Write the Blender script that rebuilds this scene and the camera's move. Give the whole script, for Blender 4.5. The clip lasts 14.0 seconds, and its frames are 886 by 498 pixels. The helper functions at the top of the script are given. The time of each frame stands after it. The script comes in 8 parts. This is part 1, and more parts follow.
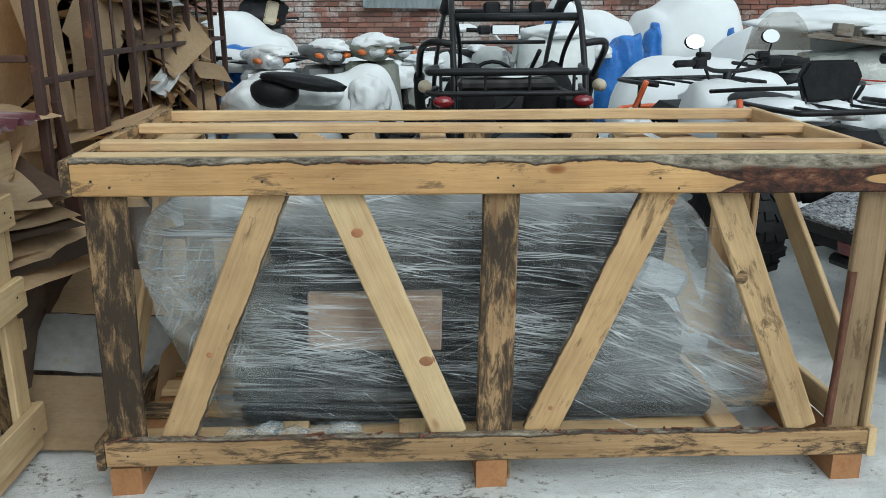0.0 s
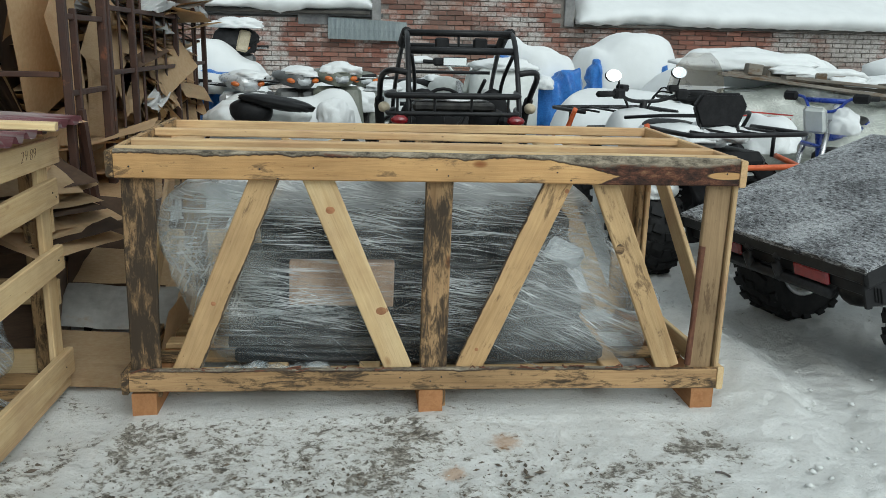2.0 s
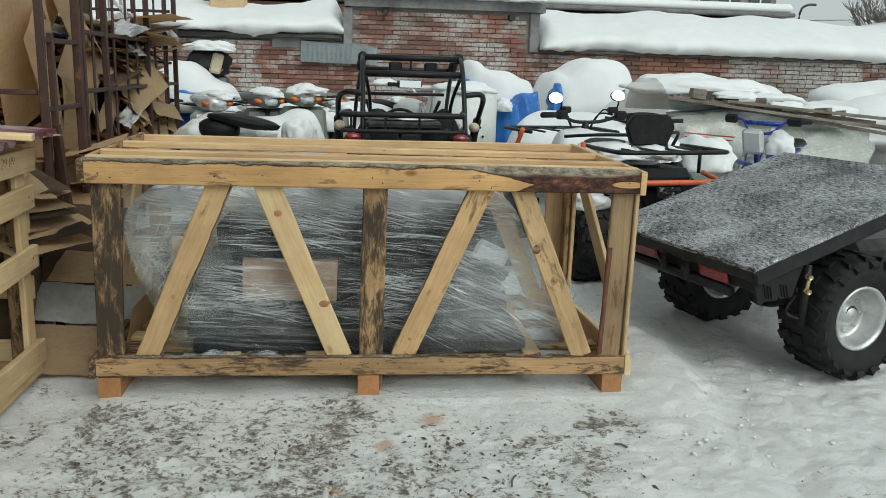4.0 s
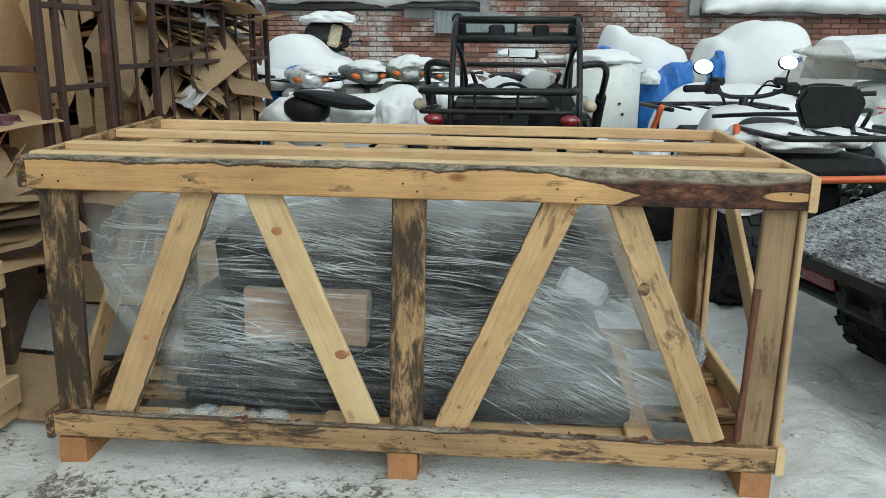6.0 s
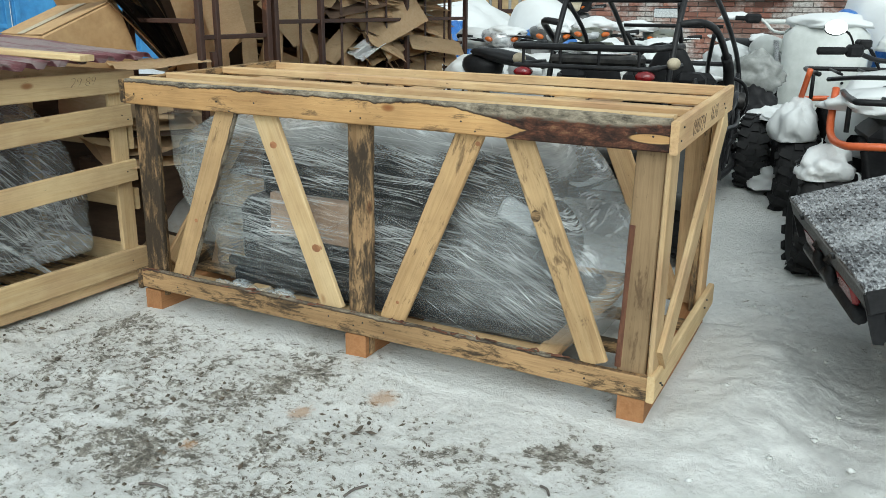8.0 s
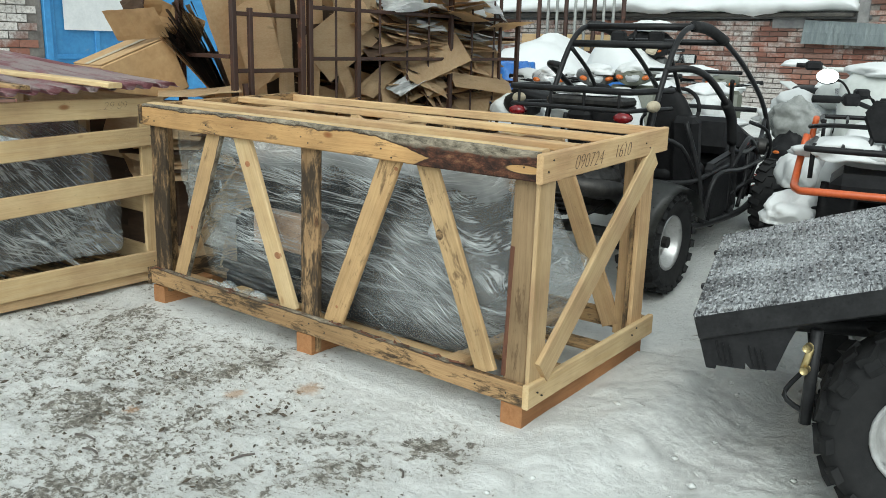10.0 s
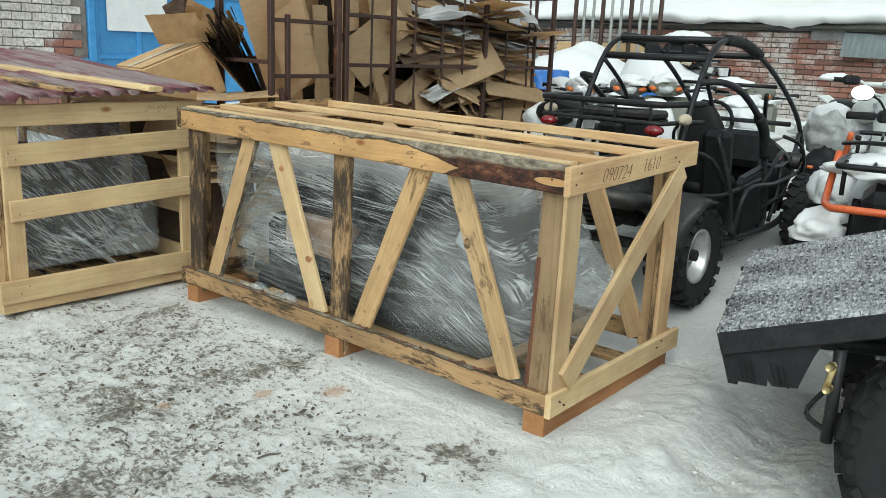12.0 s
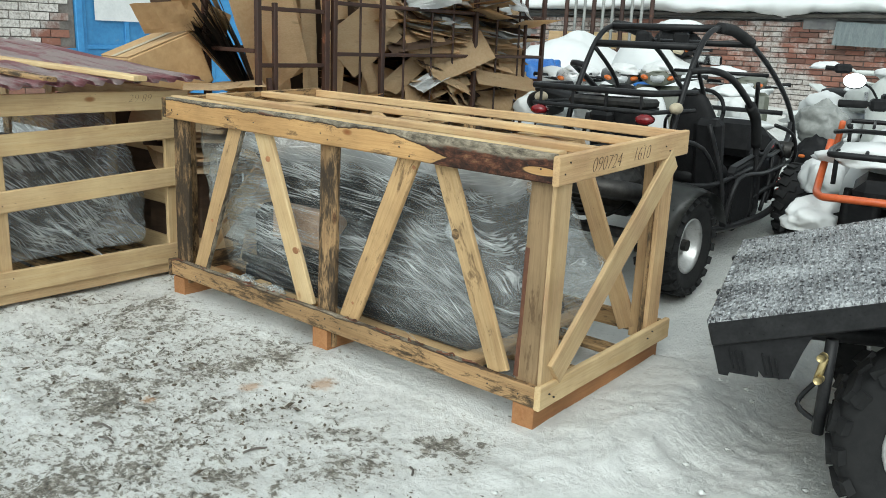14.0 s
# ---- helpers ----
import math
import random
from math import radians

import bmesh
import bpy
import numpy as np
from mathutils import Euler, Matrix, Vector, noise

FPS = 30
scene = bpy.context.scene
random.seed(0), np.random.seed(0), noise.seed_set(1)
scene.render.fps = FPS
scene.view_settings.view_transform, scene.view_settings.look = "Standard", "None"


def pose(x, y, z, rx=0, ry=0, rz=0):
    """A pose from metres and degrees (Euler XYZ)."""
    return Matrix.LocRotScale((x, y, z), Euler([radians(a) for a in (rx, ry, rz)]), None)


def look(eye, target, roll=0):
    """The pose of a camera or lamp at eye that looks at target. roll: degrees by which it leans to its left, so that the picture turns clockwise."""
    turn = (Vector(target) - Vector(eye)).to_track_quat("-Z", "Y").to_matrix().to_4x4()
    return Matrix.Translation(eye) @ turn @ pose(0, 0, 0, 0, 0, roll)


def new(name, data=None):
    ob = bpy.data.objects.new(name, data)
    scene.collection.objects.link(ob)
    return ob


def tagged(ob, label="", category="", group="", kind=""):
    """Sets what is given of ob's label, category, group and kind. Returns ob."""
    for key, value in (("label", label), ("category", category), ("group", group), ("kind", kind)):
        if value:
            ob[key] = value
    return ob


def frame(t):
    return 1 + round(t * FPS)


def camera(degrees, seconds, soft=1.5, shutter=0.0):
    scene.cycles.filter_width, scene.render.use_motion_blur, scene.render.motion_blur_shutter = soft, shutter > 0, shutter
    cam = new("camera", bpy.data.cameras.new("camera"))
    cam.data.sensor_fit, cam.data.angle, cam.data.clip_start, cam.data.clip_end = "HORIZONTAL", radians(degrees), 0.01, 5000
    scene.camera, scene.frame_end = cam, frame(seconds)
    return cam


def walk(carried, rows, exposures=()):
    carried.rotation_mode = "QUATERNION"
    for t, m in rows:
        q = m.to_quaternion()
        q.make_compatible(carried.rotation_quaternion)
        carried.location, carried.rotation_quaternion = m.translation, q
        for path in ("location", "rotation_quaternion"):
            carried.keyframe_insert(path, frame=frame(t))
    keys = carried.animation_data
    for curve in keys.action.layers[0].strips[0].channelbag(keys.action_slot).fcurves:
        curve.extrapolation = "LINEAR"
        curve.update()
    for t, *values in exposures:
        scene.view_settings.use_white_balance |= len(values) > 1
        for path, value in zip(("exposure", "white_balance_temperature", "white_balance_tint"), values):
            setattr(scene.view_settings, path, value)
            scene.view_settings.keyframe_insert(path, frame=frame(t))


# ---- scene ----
cam = camera(56.1, 14.0, 0.35)
PATH = [
    (0, (0.866, -2.094, 1.343), (0.932, -0.171, 0.798), -0.3),
    (0.5, (0.782, -2.08, 1.33), (0.98, -0.185, 0.722), 1.3),
    (1, (0.784, -2.211, 1.346), (1.013, -0.311, 0.765), 1.4),
    (1.5, (0.882, -2.533, 1.334), (1.061, -0.609, 0.82), 0.8),
    (2, (0.864, -2.83, 1.35), (1.03, -0.894, 0.876), 1.2),
    (2.5, (0.754, -3.055, 1.326), (0.939, -1.116, 0.872), 2.0),
    (3, (0.786, -3.21, 1.353), (0.999, -1.268, 0.927), 1.8),
    (3.2, (0.857, -3.262, 1.356), (1.077, -1.319, 0.938), 1.7),
    (5.3, (1.126, -2.682, 1.309), (1.226, -0.735, 0.86), 0.9),
    (5.5, (1.189, -2.509, 1.288), (1.222, -0.563, 0.827), 0.8),
    (6, (1.383, -2.231, 1.317), (1.217, -0.298, 0.831), 0.4),
    (6.5, (1.682, -2.18, 1.305), (1.26, -0.296, 0.784), 0.3),
    (7, (1.982, -2.309, 1.271), (1.383, -0.475, 0.747), 0.5),
    (7.5, (2.315, -2.359, 1.295), (1.553, -0.594, 0.744), 0.3),
    (8, (2.696, -2.344, 1.279), (1.788, -0.652, 0.719), 0.4),
    (8.5, (3.011, -2.445, 1.271), (1.969, -0.826, 0.728), 0.9),
    (9, (3.3, -2.309, 1.283), (2.177, -0.741, 0.755), 1.0),
    (9.2, (3.387, -2.217, 1.285), (2.246, -0.658, 0.767), 1.1),
    (11.3, (3.549, -2.251, 1.339), (2.319, -0.741, 0.883), 2.1),
    (11.5, (3.549, -2.247, 1.332), (2.312, -0.745, 0.872), 2.2),
    (12, (3.544, -2.254, 1.331), (2.3, -0.761, 0.858), 2.5),
    (12.5, (3.542, -2.242, 1.329), (2.293, -0.751, 0.862), 2.5),
    (13, (3.541, -2.238, 1.332), (2.29, -0.751, 0.86), 2.6),
    (13.5, (3.534, -2.229, 1.327), (2.294, -0.738, 0.838), 2.6),
    (14, (3.534, -2.214, 1.323), (2.307, -0.714, 0.829), 2.4),
]
# the phone brightens its picture a little as it swings round
EXPOSURES = [(0, 0.0, 5850, 1), (1, 0.02, 5850, 1), (1.6, -0.06, 5950, 1), (3.2, -0.1, 6350, 1), (5.3, -0.06, 6100, 0), (6.2, 0.07, 6000, 0), (7, 0.2, 5800, 0), (8.5, 0.22, 6200, 0), (14, 0.28, 6200, 0)]
walk(cam, [(t, look(eye, target, roll)) for t, eye, target, roll in PATH], EXPOSURES)

# ---- world and light: overcast winter daylight ----
world = bpy.data.worlds.new("overcast_sky")
scene.world = world
world.use_nodes = True
_n, _l = world.node_tree.nodes, world.node_tree.links
_sky = _n.new("ShaderNodeTexSky")
_sky.sky_type = "NISHITA"
_sky.sun_disc = False
_sky.sun_elevation, _sky.sun_rotation = radians(42), radians(152)
_sky.air_density, _sky.dust_density, _sky.ozone_density = 1.0, 4.0, 1.0
_hsv = _n.new("ShaderNodeHueSaturation")
_hsv.inputs["Saturation"].default_value = 0.18
_l.new(_sky.outputs[0], _hsv.inputs["Color"])
_bg = _n["Background"]
_bg.inputs["Strength"].default_value = 0.15
_cloud = _n.new("ShaderNodeMix")
_cloud.data_type = "RGBA"
_cloud.inputs[0].default_value = 0.65
_l.new(_hsv.outputs[0], _cloud.inputs[6])
_cloud.inputs[7].default_value = (4.6, 4.85, 5.0, 1)
_l.new(_cloud.outputs[2], _bg.inputs["Color"])
sun_data = bpy.data.lights.new("sun", "SUN")
sun_data.energy, sun_data.angle, sun_data.color = 1.5, radians(50), (1.0, 0.985, 0.96)
sun = new("sun", sun_data)
sun.matrix_world = look((0, 0, 13), (-6.8, 12.8, 0))


# ---- materials ----
def nodes_of(name):
    m = bpy.data.materials.new(name)
    m.use_nodes = True
    nt = m.node_tree
    return m, nt, nt.nodes, nt.links, nt.nodes["Principled BSDF"]


def ramp(nt, src, stops):
    r = nt.nodes.new("ShaderNodeValToRGB")
    els = r.color_ramp.elements
    while len(els) < len(stops):
        els.new(0.5)
    for e, (p, c) in zip(els, stops):
        e.position = p
        e.color = (*c, 1) if not isinstance(c, (int, float)) else (c, c, c, 1)
    nt.links.new(src, r.inputs[0])
    return r.outputs[0]


def coords(nt, stretch=(1, 1, 1), shift=True, kind="Object", rot=(0, 0, 0), spin=0.0):
    tc = nt.nodes.new("ShaderNodeTexCoord")
    mp = nt.nodes.new("ShaderNodeMapping")
    mp.inputs["Scale"].default_value = stretch
    mp.inputs["Rotation"].default_value = rot
    src = tc.outputs[kind]
    if spin:
        vr = nt.nodes.new("ShaderNodeVectorRotate")
        vr.rotation_type = "Z_AXIS"
        vr.inputs["Angle"].default_value = spin
        nt.links.new(src, vr.inputs["Vector"])
        src = vr.outputs[0]
    nt.links.new(src, mp.inputs[0])
    if shift:
        oi = nt.nodes.new("ShaderNodeObjectInfo")
        mul = nt.nodes.new("ShaderNodeMath")
        mul.operation = "MULTIPLY"
        mul.inputs[1].default_value = 37.0
        nt.links.new(oi.outputs["Random"], mul.inputs[0])
        nt.links.new(mul.outputs[0], mp.inputs["Location"])
    return mp.outputs[0]


def fibre(nt, angle, along, across, shift=0.0, axis="Y"):
    """Coordinates drawn out along a direction in the x-z plane (or y-z, with axis X), angle degrees from level."""
    tc = nt.nodes.new("ShaderNodeTexCoord")
    r = nt.nodes.new("ShaderNodeVectorRotate")
    r.rotation_type = axis + "_AXIS"
    r.inputs["Angle"].default_value = radians(angle)
    nt.links.new(tc.outputs["Object"], r.inputs["Vector"])
    mp = nt.nodes.new("ShaderNodeMapping")
    mp.inputs["Scale"].default_value = (along, along * 4, across) if axis == "Y" else (along * 4, along, across)
    mp.inputs["Location"].default_value = (shift, shift * 1.7, shift * 0.6)
    nt.links.new(r.outputs[0], mp.inputs[0])
    return mp.outputs[0]


def noise_tex(nt, vec, scale, detail=4.0, rough=0.55, distortion=0.0):
    n = nt.nodes.new("ShaderNodeTexNoise")
    n.inputs["Scale"].default_value = scale
    n.inputs["Detail"].default_value = detail
    n.inputs["Roughness"].default_value = rough
    n.inputs["Distortion"].default_value = distortion
    nt.links.new(vec, n.inputs["Vector"])
    return n.outputs[0]


def mix(nt, fac, a, b, blend="MIX"):
    x = nt.nodes.new("ShaderNodeMix")
    x.data_type = "RGBA"
    x.blend_type = blend
    for sock, v in ((x.inputs[0], fac), (x.inputs[6], a), (x.inputs[7], b)):
        if isinstance(v, (int, float)):
            sock.default_value = v if sock == x.inputs[0] else (v, v, v, 1)
        elif isinstance(v, tuple):
            sock.default_value = (*v, 1)
        else:
            nt.links.new(v, sock)
    return x.outputs[2]


def math_node(nt, op, a, b=0.0, clamp=False):
    x = nt.nodes.new("ShaderNodeMath")
    x.operation = op
    x.use_clamp = clamp
    for sock, v in zip(x.inputs, (a, b)):
        if isinstance(v, (int, float)):
            sock.default_value = v
        else:
            nt.links.new(v, sock)
    return x.outputs[0]


def bump(nt, bsdf, height, strength, dist):
    b = nt.nodes.new("ShaderNodeBump")
    b.inputs["Strength"].default_value = strength
    b.inputs["Distance"].default_value = dist
    nt.links.new(height, b.inputs["Height"])
    nt.links.new(b.outputs[0], bsdf.inputs["Normal"])


def surface(name, c1, c2, scale=8.0, rough=0.6, metal=0.0, bump_s=0.3, bump_d=0.002, stretch=(1, 1, 1), fine=6.0, spec=0.5, wear=None, per_object=0.25):
    """A plain surface with variation at two scales, and wear patches of another colour."""
    m, nt, N, L, b = nodes_of(name)
    v = coords(nt, stretch)
    big = noise_tex(nt, v, scale, 5, 0.6)
    small = noise_tex(nt, v, scale * fine, 3, 0.6)
    col = mix(nt, ramp(nt, big, [(0.3, 0.0), (0.7, 1.0)]), c1, c2)
    col = mix(nt, 0.35, col, ramp(nt, small, [(0.25, 0.25), (0.75, 1.0)]), "SOFT_LIGHT")
    if wear:
        wc, lo, hi, ws = wear
        col = mix(nt, ramp(nt, noise_tex(nt, v, ws, 6, 0.65), [(lo, 0.0), (hi, 1.0)]), col, wc)
    oi = N.new("ShaderNodeObjectInfo")
    val = ramp(nt, oi.outputs["Random"], [(0.0, 1.0 - per_object), (1.0, 1.0)])
    col = mix(nt, 1.0, col, val, "MULTIPLY")
    L.new(col, b.inputs["Base Color"])
    L.new(ramp(nt, small, [(0.2, max(rough - 0.12, 0.02)), (0.8, min(rough + 0.12, 1.0))]), b.inputs["Roughness"])
    b.inputs["Metallic"].default_value = metal
    b.inputs["Specular IOR Level"].default_value = spec
    bump(nt, b, small, bump_s, bump_d)
    return m


def wood(name, pale, mid, dark, mould=0.0, bark=None, knots=True):
    """Sawn softwood, the grain along local x; mould: how much grey-black staining runs along it; bark: a waney edge (height, side, from_x)."""
    m, nt, N, L, b = nodes_of(name)
    v = coords(nt, (1, 1, 1))
    band = noise_tex(nt, coords(nt, (0.55, 9, 9)), 2.2, 4, 0.55, 0.9)
    grain = noise_tex(nt, coords(nt, (1.6, 42, 42)), 3.0, 6, 0.7, 0.3)
    hair = noise_tex(nt, coords(nt, (5, 190, 190)), 2.0, 3, 0.7)
    col = ramp(nt, band, [(0.28, mid), (0.5, pale), (0.75, mid)])
    col = mix(nt, ramp(nt, grain, [(0.46, 0.0), (0.68, 0.30)]), col, dark)
    col = mix(nt, ramp(nt, hair, [(0.54, 0.0), (0.72, 0.25)]), col, tuple(c * 0.8 for c in dark))
    tone = noise_tex(nt, v, 2.3, 4, 0.6)
    col = mix(nt, 0.6, col, ramp(nt, tone, [(0.3, 0.25), (0.7, 0.75)]), "OVERLAY")
    speck = noise_tex(nt, coords(nt, (14, 46, 46)), 1.6, 4, 0.75)
    col = mix(nt, ramp(nt, speck, [(0.66, 0.0), (0.72, 0.6)]), col, tuple(c * 0.4 for c in dark))
    if knots:
        vo = N.new("ShaderNodeTexVoronoi")
        vo.inputs["Scale"].default_value = 2.6
        L.new(coords(nt, (1.0, 2.1, 2.1)), vo.inputs["Vector"])
        k = ramp(nt, vo.outputs["Distance"], [(0.03, 1.0), (0.055, 0.75), (0.085, 0.0)])
        col = mix(nt, k, col, tuple(c * 0.55 for c in mid[:1]) + (mid[1] * 0.38, mid[2] * 0.3))
    if mould:
        ms = noise_tex(nt, coords(nt, (4.6, 19.0, 19.0)), 1.7, 10, 0.78, 0.5)
        where = noise_tex(nt, coords(nt, (2.2, 4, 4)), 1.6, 4, 0.6)
        k = math_node(nt, "ADD", ms, math_node(nt, "MULTIPLY", math_node(nt, "SUBTRACT", where, 0.5), 0.55))
        lo = 0.63 - 0.16 * mould
        col = mix(nt, ramp(nt, k, [(lo - 0.04, 0.0), (lo + 0.015, 0.62), (lo + 0.09, 0.95)]), col, (0.034, 0.025, 0.017) if mould > 0.4 else (0.13, 0.08, 0.042))
    oi = N.new("ShaderNodeObjectInfo")
    col = mix(nt, 1.0, col, ramp(nt, oi.outputs["Random"], [(0.0, 0.86), (1.0, 1.0)]), "MULTIPLY")
    height = math_node(nt, "ADD", grain, math_node(nt, "MULTIPLY", hair, 0.4))
    if bark:
        edge, side, from_x = bark
        tc = N.new("ShaderNodeTexCoord")
        sx = N.new("ShaderNodeSeparateXYZ")
        L.new(tc.outputs["Object"], sx.inputs[0])
        x, y = sx.outputs["X"], math_node(nt, "MULTIPLY", sx.outputs["Y"], side)
        wob = noise_tex(nt, coords(nt, (3.2, 0.5, 0.5), shift=False), 1.5, 5, 0.62)
        rag = noise_tex(nt, coords(nt, (26, 26, 26), shift=False), 1.0, 4, 0.65)
        w = math_node(nt, "ADD", math_node(nt, "MULTIPLY", math_node(nt, "SUBTRACT", wob, 0.5), 0.048 if from_x < 5 else 0.028), math_node(nt, "MULTIPLY", math_node(nt, "SUBTRACT", rag, 0.5), 0.008))
        e = math_node(nt, "SUBTRACT", math_node(nt, "ADD", y, w), edge)
        # past from_x a tongue of sapwood ends and the bark covers the face
        far = math_node(nt, "SUBTRACT", x, from_x)
        e = math_node(nt, "ADD", e, math_node(nt, "MAXIMUM", math_node(nt, "MULTIPLY", math_node(nt, "ADD", far, 0.18), 0.21), 0.0))
        low = math_node(nt, "ADD", math_node(nt, "MULTIPLY", math_node(nt, "ADD", y, 0.046), -1.0), math_node(nt, "ADD", math_node(nt, "MULTIPLY", far, 0.42), w))
        e = math_node(nt, "MAXIMUM", e, low)
        # pale oval where the saw has cut through the bark
        px = math_node(nt, "DIVIDE", math_node(nt, "SUBTRACT", far, 0.45), 0.072)
        py = math_node(nt, "DIVIDE", math_node(nt, "ADD", y, 0.013), 0.014)
        oval = math_node(nt, "ADD", math_node(nt, "MULTIPLY", px, px), math_node(nt, "MULTIPLY", py, py))
        e = math_node(nt, "MINIMUM", e, math_node(nt, "MULTIPLY", math_node(nt, "SUBTRACT", oval, 1.0), 0.012))
        mask = ramp(nt, math_node(nt, "ADD", math_node(nt, "MULTIPLY", e, 120.0), 0.5), [(0.35, 0.0), (0.65, 1.0)])
        line = ramp(nt, math_node(nt, "ADD", math_node(nt, "MULTIPLY", e, 75.0), 0.5), [(0.28, 0.0), (0.45, 0.8), (0.62, 0.8), (0.95, 0.0)])
        bn = noise_tex(nt, coords(nt, (17, 38, 38)), 1.0, 9, 0.76, 0.3)
        big = noise_tex(nt, coords(nt, (2.6, 9, 9)), 1.0, 3, 0.6)
        red = ramp(nt, bn, [(0.38, (0.014, 0.008, 0.006)), (0.49, (0.050, 0.021, 0.013)), (0.58, (0.115, 0.045, 0.024)), (0.70, (0.25, 0.14, 0.075))])
        grey = ramp(nt, bn, [(0.38, (0.05, 0.042, 0.032)), (0.5, (0.20, 0.17, 0.125)), (0.66, (0.42, 0.36, 0.27))])
        k = math_node(nt, "ADD", math_node(nt, "MULTIPLY", math_node(nt, "SUBTRACT", y, 0.026), -30.0), math_node(nt, "MULTIPLY", math_node(nt, "SUBTRACT", big, 0.42), 3.0))
        bc = mix(nt, ramp(nt, math_node(nt, "ADD", k, math_node(nt, "MULTIPLY", math_node(nt, "SUBTRACT", bn, 0.5), 1.6)), [(0.15, 0.0), (0.4, 1.0)]), grey, red)
        col = mix(nt, mask, col, bc)
        col = mix(nt, line, col, (0.028, 0.014, 0.009))
        height = mix(nt, mask, height, math_node(nt, "MULTIPLY", bn, 4.0))
    L.new(col, b.inputs["Base Color"])
    b.inputs["Roughness"].default_value = 0.72
    b.inputs["Specular IOR Level"].default_value = 0.3
    bump(nt, b, height, 0.5, 0.003)
    return m


def film_mat(name, lo, hi, tint, angles=(-3, 9, -13, -28, -40, -56), across=42.0, along=0.55, white_from=None, axis="Y", fade=None, thin_below=None, milky_above=None):
    """Wound stretch film: clear, with layer over layer of fine taut creases that fan in several directions."""
    m, nt, N, L, b = nodes_of(name)
    cloud = noise_tex(nt, coords(nt, (1, 1, 1.3)), 2.6, 3, 0.55)
    total, relief = None, None
    tc = N.new("ShaderNodeTexCoord")
    sx = N.new("ShaderNodeSeparateXYZ")
    L.new(tc.outputs["Object"], sx.inputs[0])
    px = sx.outputs["X"]
    for i, a in enumerate(angles):
        v = fibre(nt, a, along, across * (1.0 + 0.22 * (i % 3)), 5.3 * i, axis)
        n = noise_tex(nt, v, 1.0, 3, 0.6, 0.06)
        thin = ramp(nt, n, [(0.462, 0.0), (0.497, 1.0), (0.53, 0.0)])
        haze = ramp(nt, n, [(0.57, 0.0), (0.75, 0.4)])
        region = ramp(nt, noise_tex(nt, coords(nt, (1, 1, 1), shift=False), 2.3 + 0.4 * i, 2, 0.5), [(0.46 + 0.02 * (i % 3), 0.0), (0.6, 1.0)]) if i else 0.8
        s = math_node(nt, "MULTIPLY", math_node(nt, "MAXIMUM", thin, haze), region)
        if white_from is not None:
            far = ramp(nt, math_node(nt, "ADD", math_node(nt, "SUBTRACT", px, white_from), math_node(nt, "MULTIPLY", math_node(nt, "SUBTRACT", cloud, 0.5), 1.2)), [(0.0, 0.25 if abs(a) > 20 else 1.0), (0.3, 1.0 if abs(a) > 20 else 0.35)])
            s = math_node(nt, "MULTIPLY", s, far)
        total = s if total is None else math_node(nt, "MAXIMUM", total, s)
        relief = n if relief is None else math_node(nt, "ADD", relief, n)
    brk = noise_tex(nt, fibre(nt, 4, 1.3, 16.0, 2.2), 1.0, 4, 0.65)
    total = math_node(nt, "MULTIPLY", total, ramp(nt, brk, [(0.36, 0.2), (0.62, 1.0)]))
    silk = ramp(nt, noise_tex(nt, fibre(nt, -20, 1.2, 120.0, 7.7), 1.0, 3, 0.6), [(0.45, 0.0), (0.7, 0.26)])
    total = math_node(nt, "MAXIMUM", total, math_node(nt, "MULTIPLY", silk, ramp(nt, cloud, [(0.4, 0.2), (0.65, 1.0)])))
    f = math_node(nt, "ADD", math_node(nt, "MULTIPLY", total, hi), math_node(nt, "MULTIPLY", ramp(nt, cloud, [(0.45, 0.0), (0.75, 1.0)]), 0.045))
    f = math_node(nt, "ADD", f, lo)
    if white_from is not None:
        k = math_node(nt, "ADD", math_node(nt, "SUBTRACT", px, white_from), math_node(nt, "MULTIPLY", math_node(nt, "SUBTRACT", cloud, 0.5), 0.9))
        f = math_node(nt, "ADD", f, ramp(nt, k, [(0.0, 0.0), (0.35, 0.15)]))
    if fade:
        vm = N.new("ShaderNodeVectorMath")
        vm.operation = "DISTANCE"
        L.new(tc.outputs["Object"], vm.inputs[0])
        vm.inputs[1].default_value = fade[:3]
        f = math_node(nt, "MULTIPLY", f, ramp(nt, math_node(nt, "DIVIDE", math_node(nt, "ADD", vm.outputs["Value"], math_node(nt, "MULTIPLY", math_node(nt, "SUBTRACT", cloud, 0.5), 0.25)), fade[3]), [(0.45, 1.0), (0.95, 0.0)]))
    if thin_below is not None:
        f = math_node(nt, "MULTIPLY", f, ramp(nt, math_node(nt, "ADD", math_node(nt, "MULTIPLY", math_node(nt, "SUBTRACT", sx.outputs["Z"], thin_below), 4.0), 0.5), [(0.3, 0.4), (0.7, 1.0)]))
    if milky_above is not None:
        # opacity rises towards the top, along an uneven line
        up = math_node(nt, "ADD", math_node(nt, "SUBTRACT", sx.outputs["Z"], milky_above), math_node(nt, "MULTIPLY", math_node(nt, "SUBTRACT", cloud, 0.5), 0.35))
        f = math_node(nt, "ADD", f, ramp(nt, math_node(nt, "ADD", math_node(nt, "MULTIPLY", up, 5.0), 0.5), [(0.2, 0.0), (0.8, 0.36)]))
    f = math_node(nt, "ADD", f, 0.0, True)
    b.inputs["Base Color"].default_value = (*tint, 1)
    b.inputs["Roughness"].default_value = 0.25
    bump(nt, b, relief, 0.5, 0.006)
    tr = N.new("ShaderNodeBsdfTransparent")
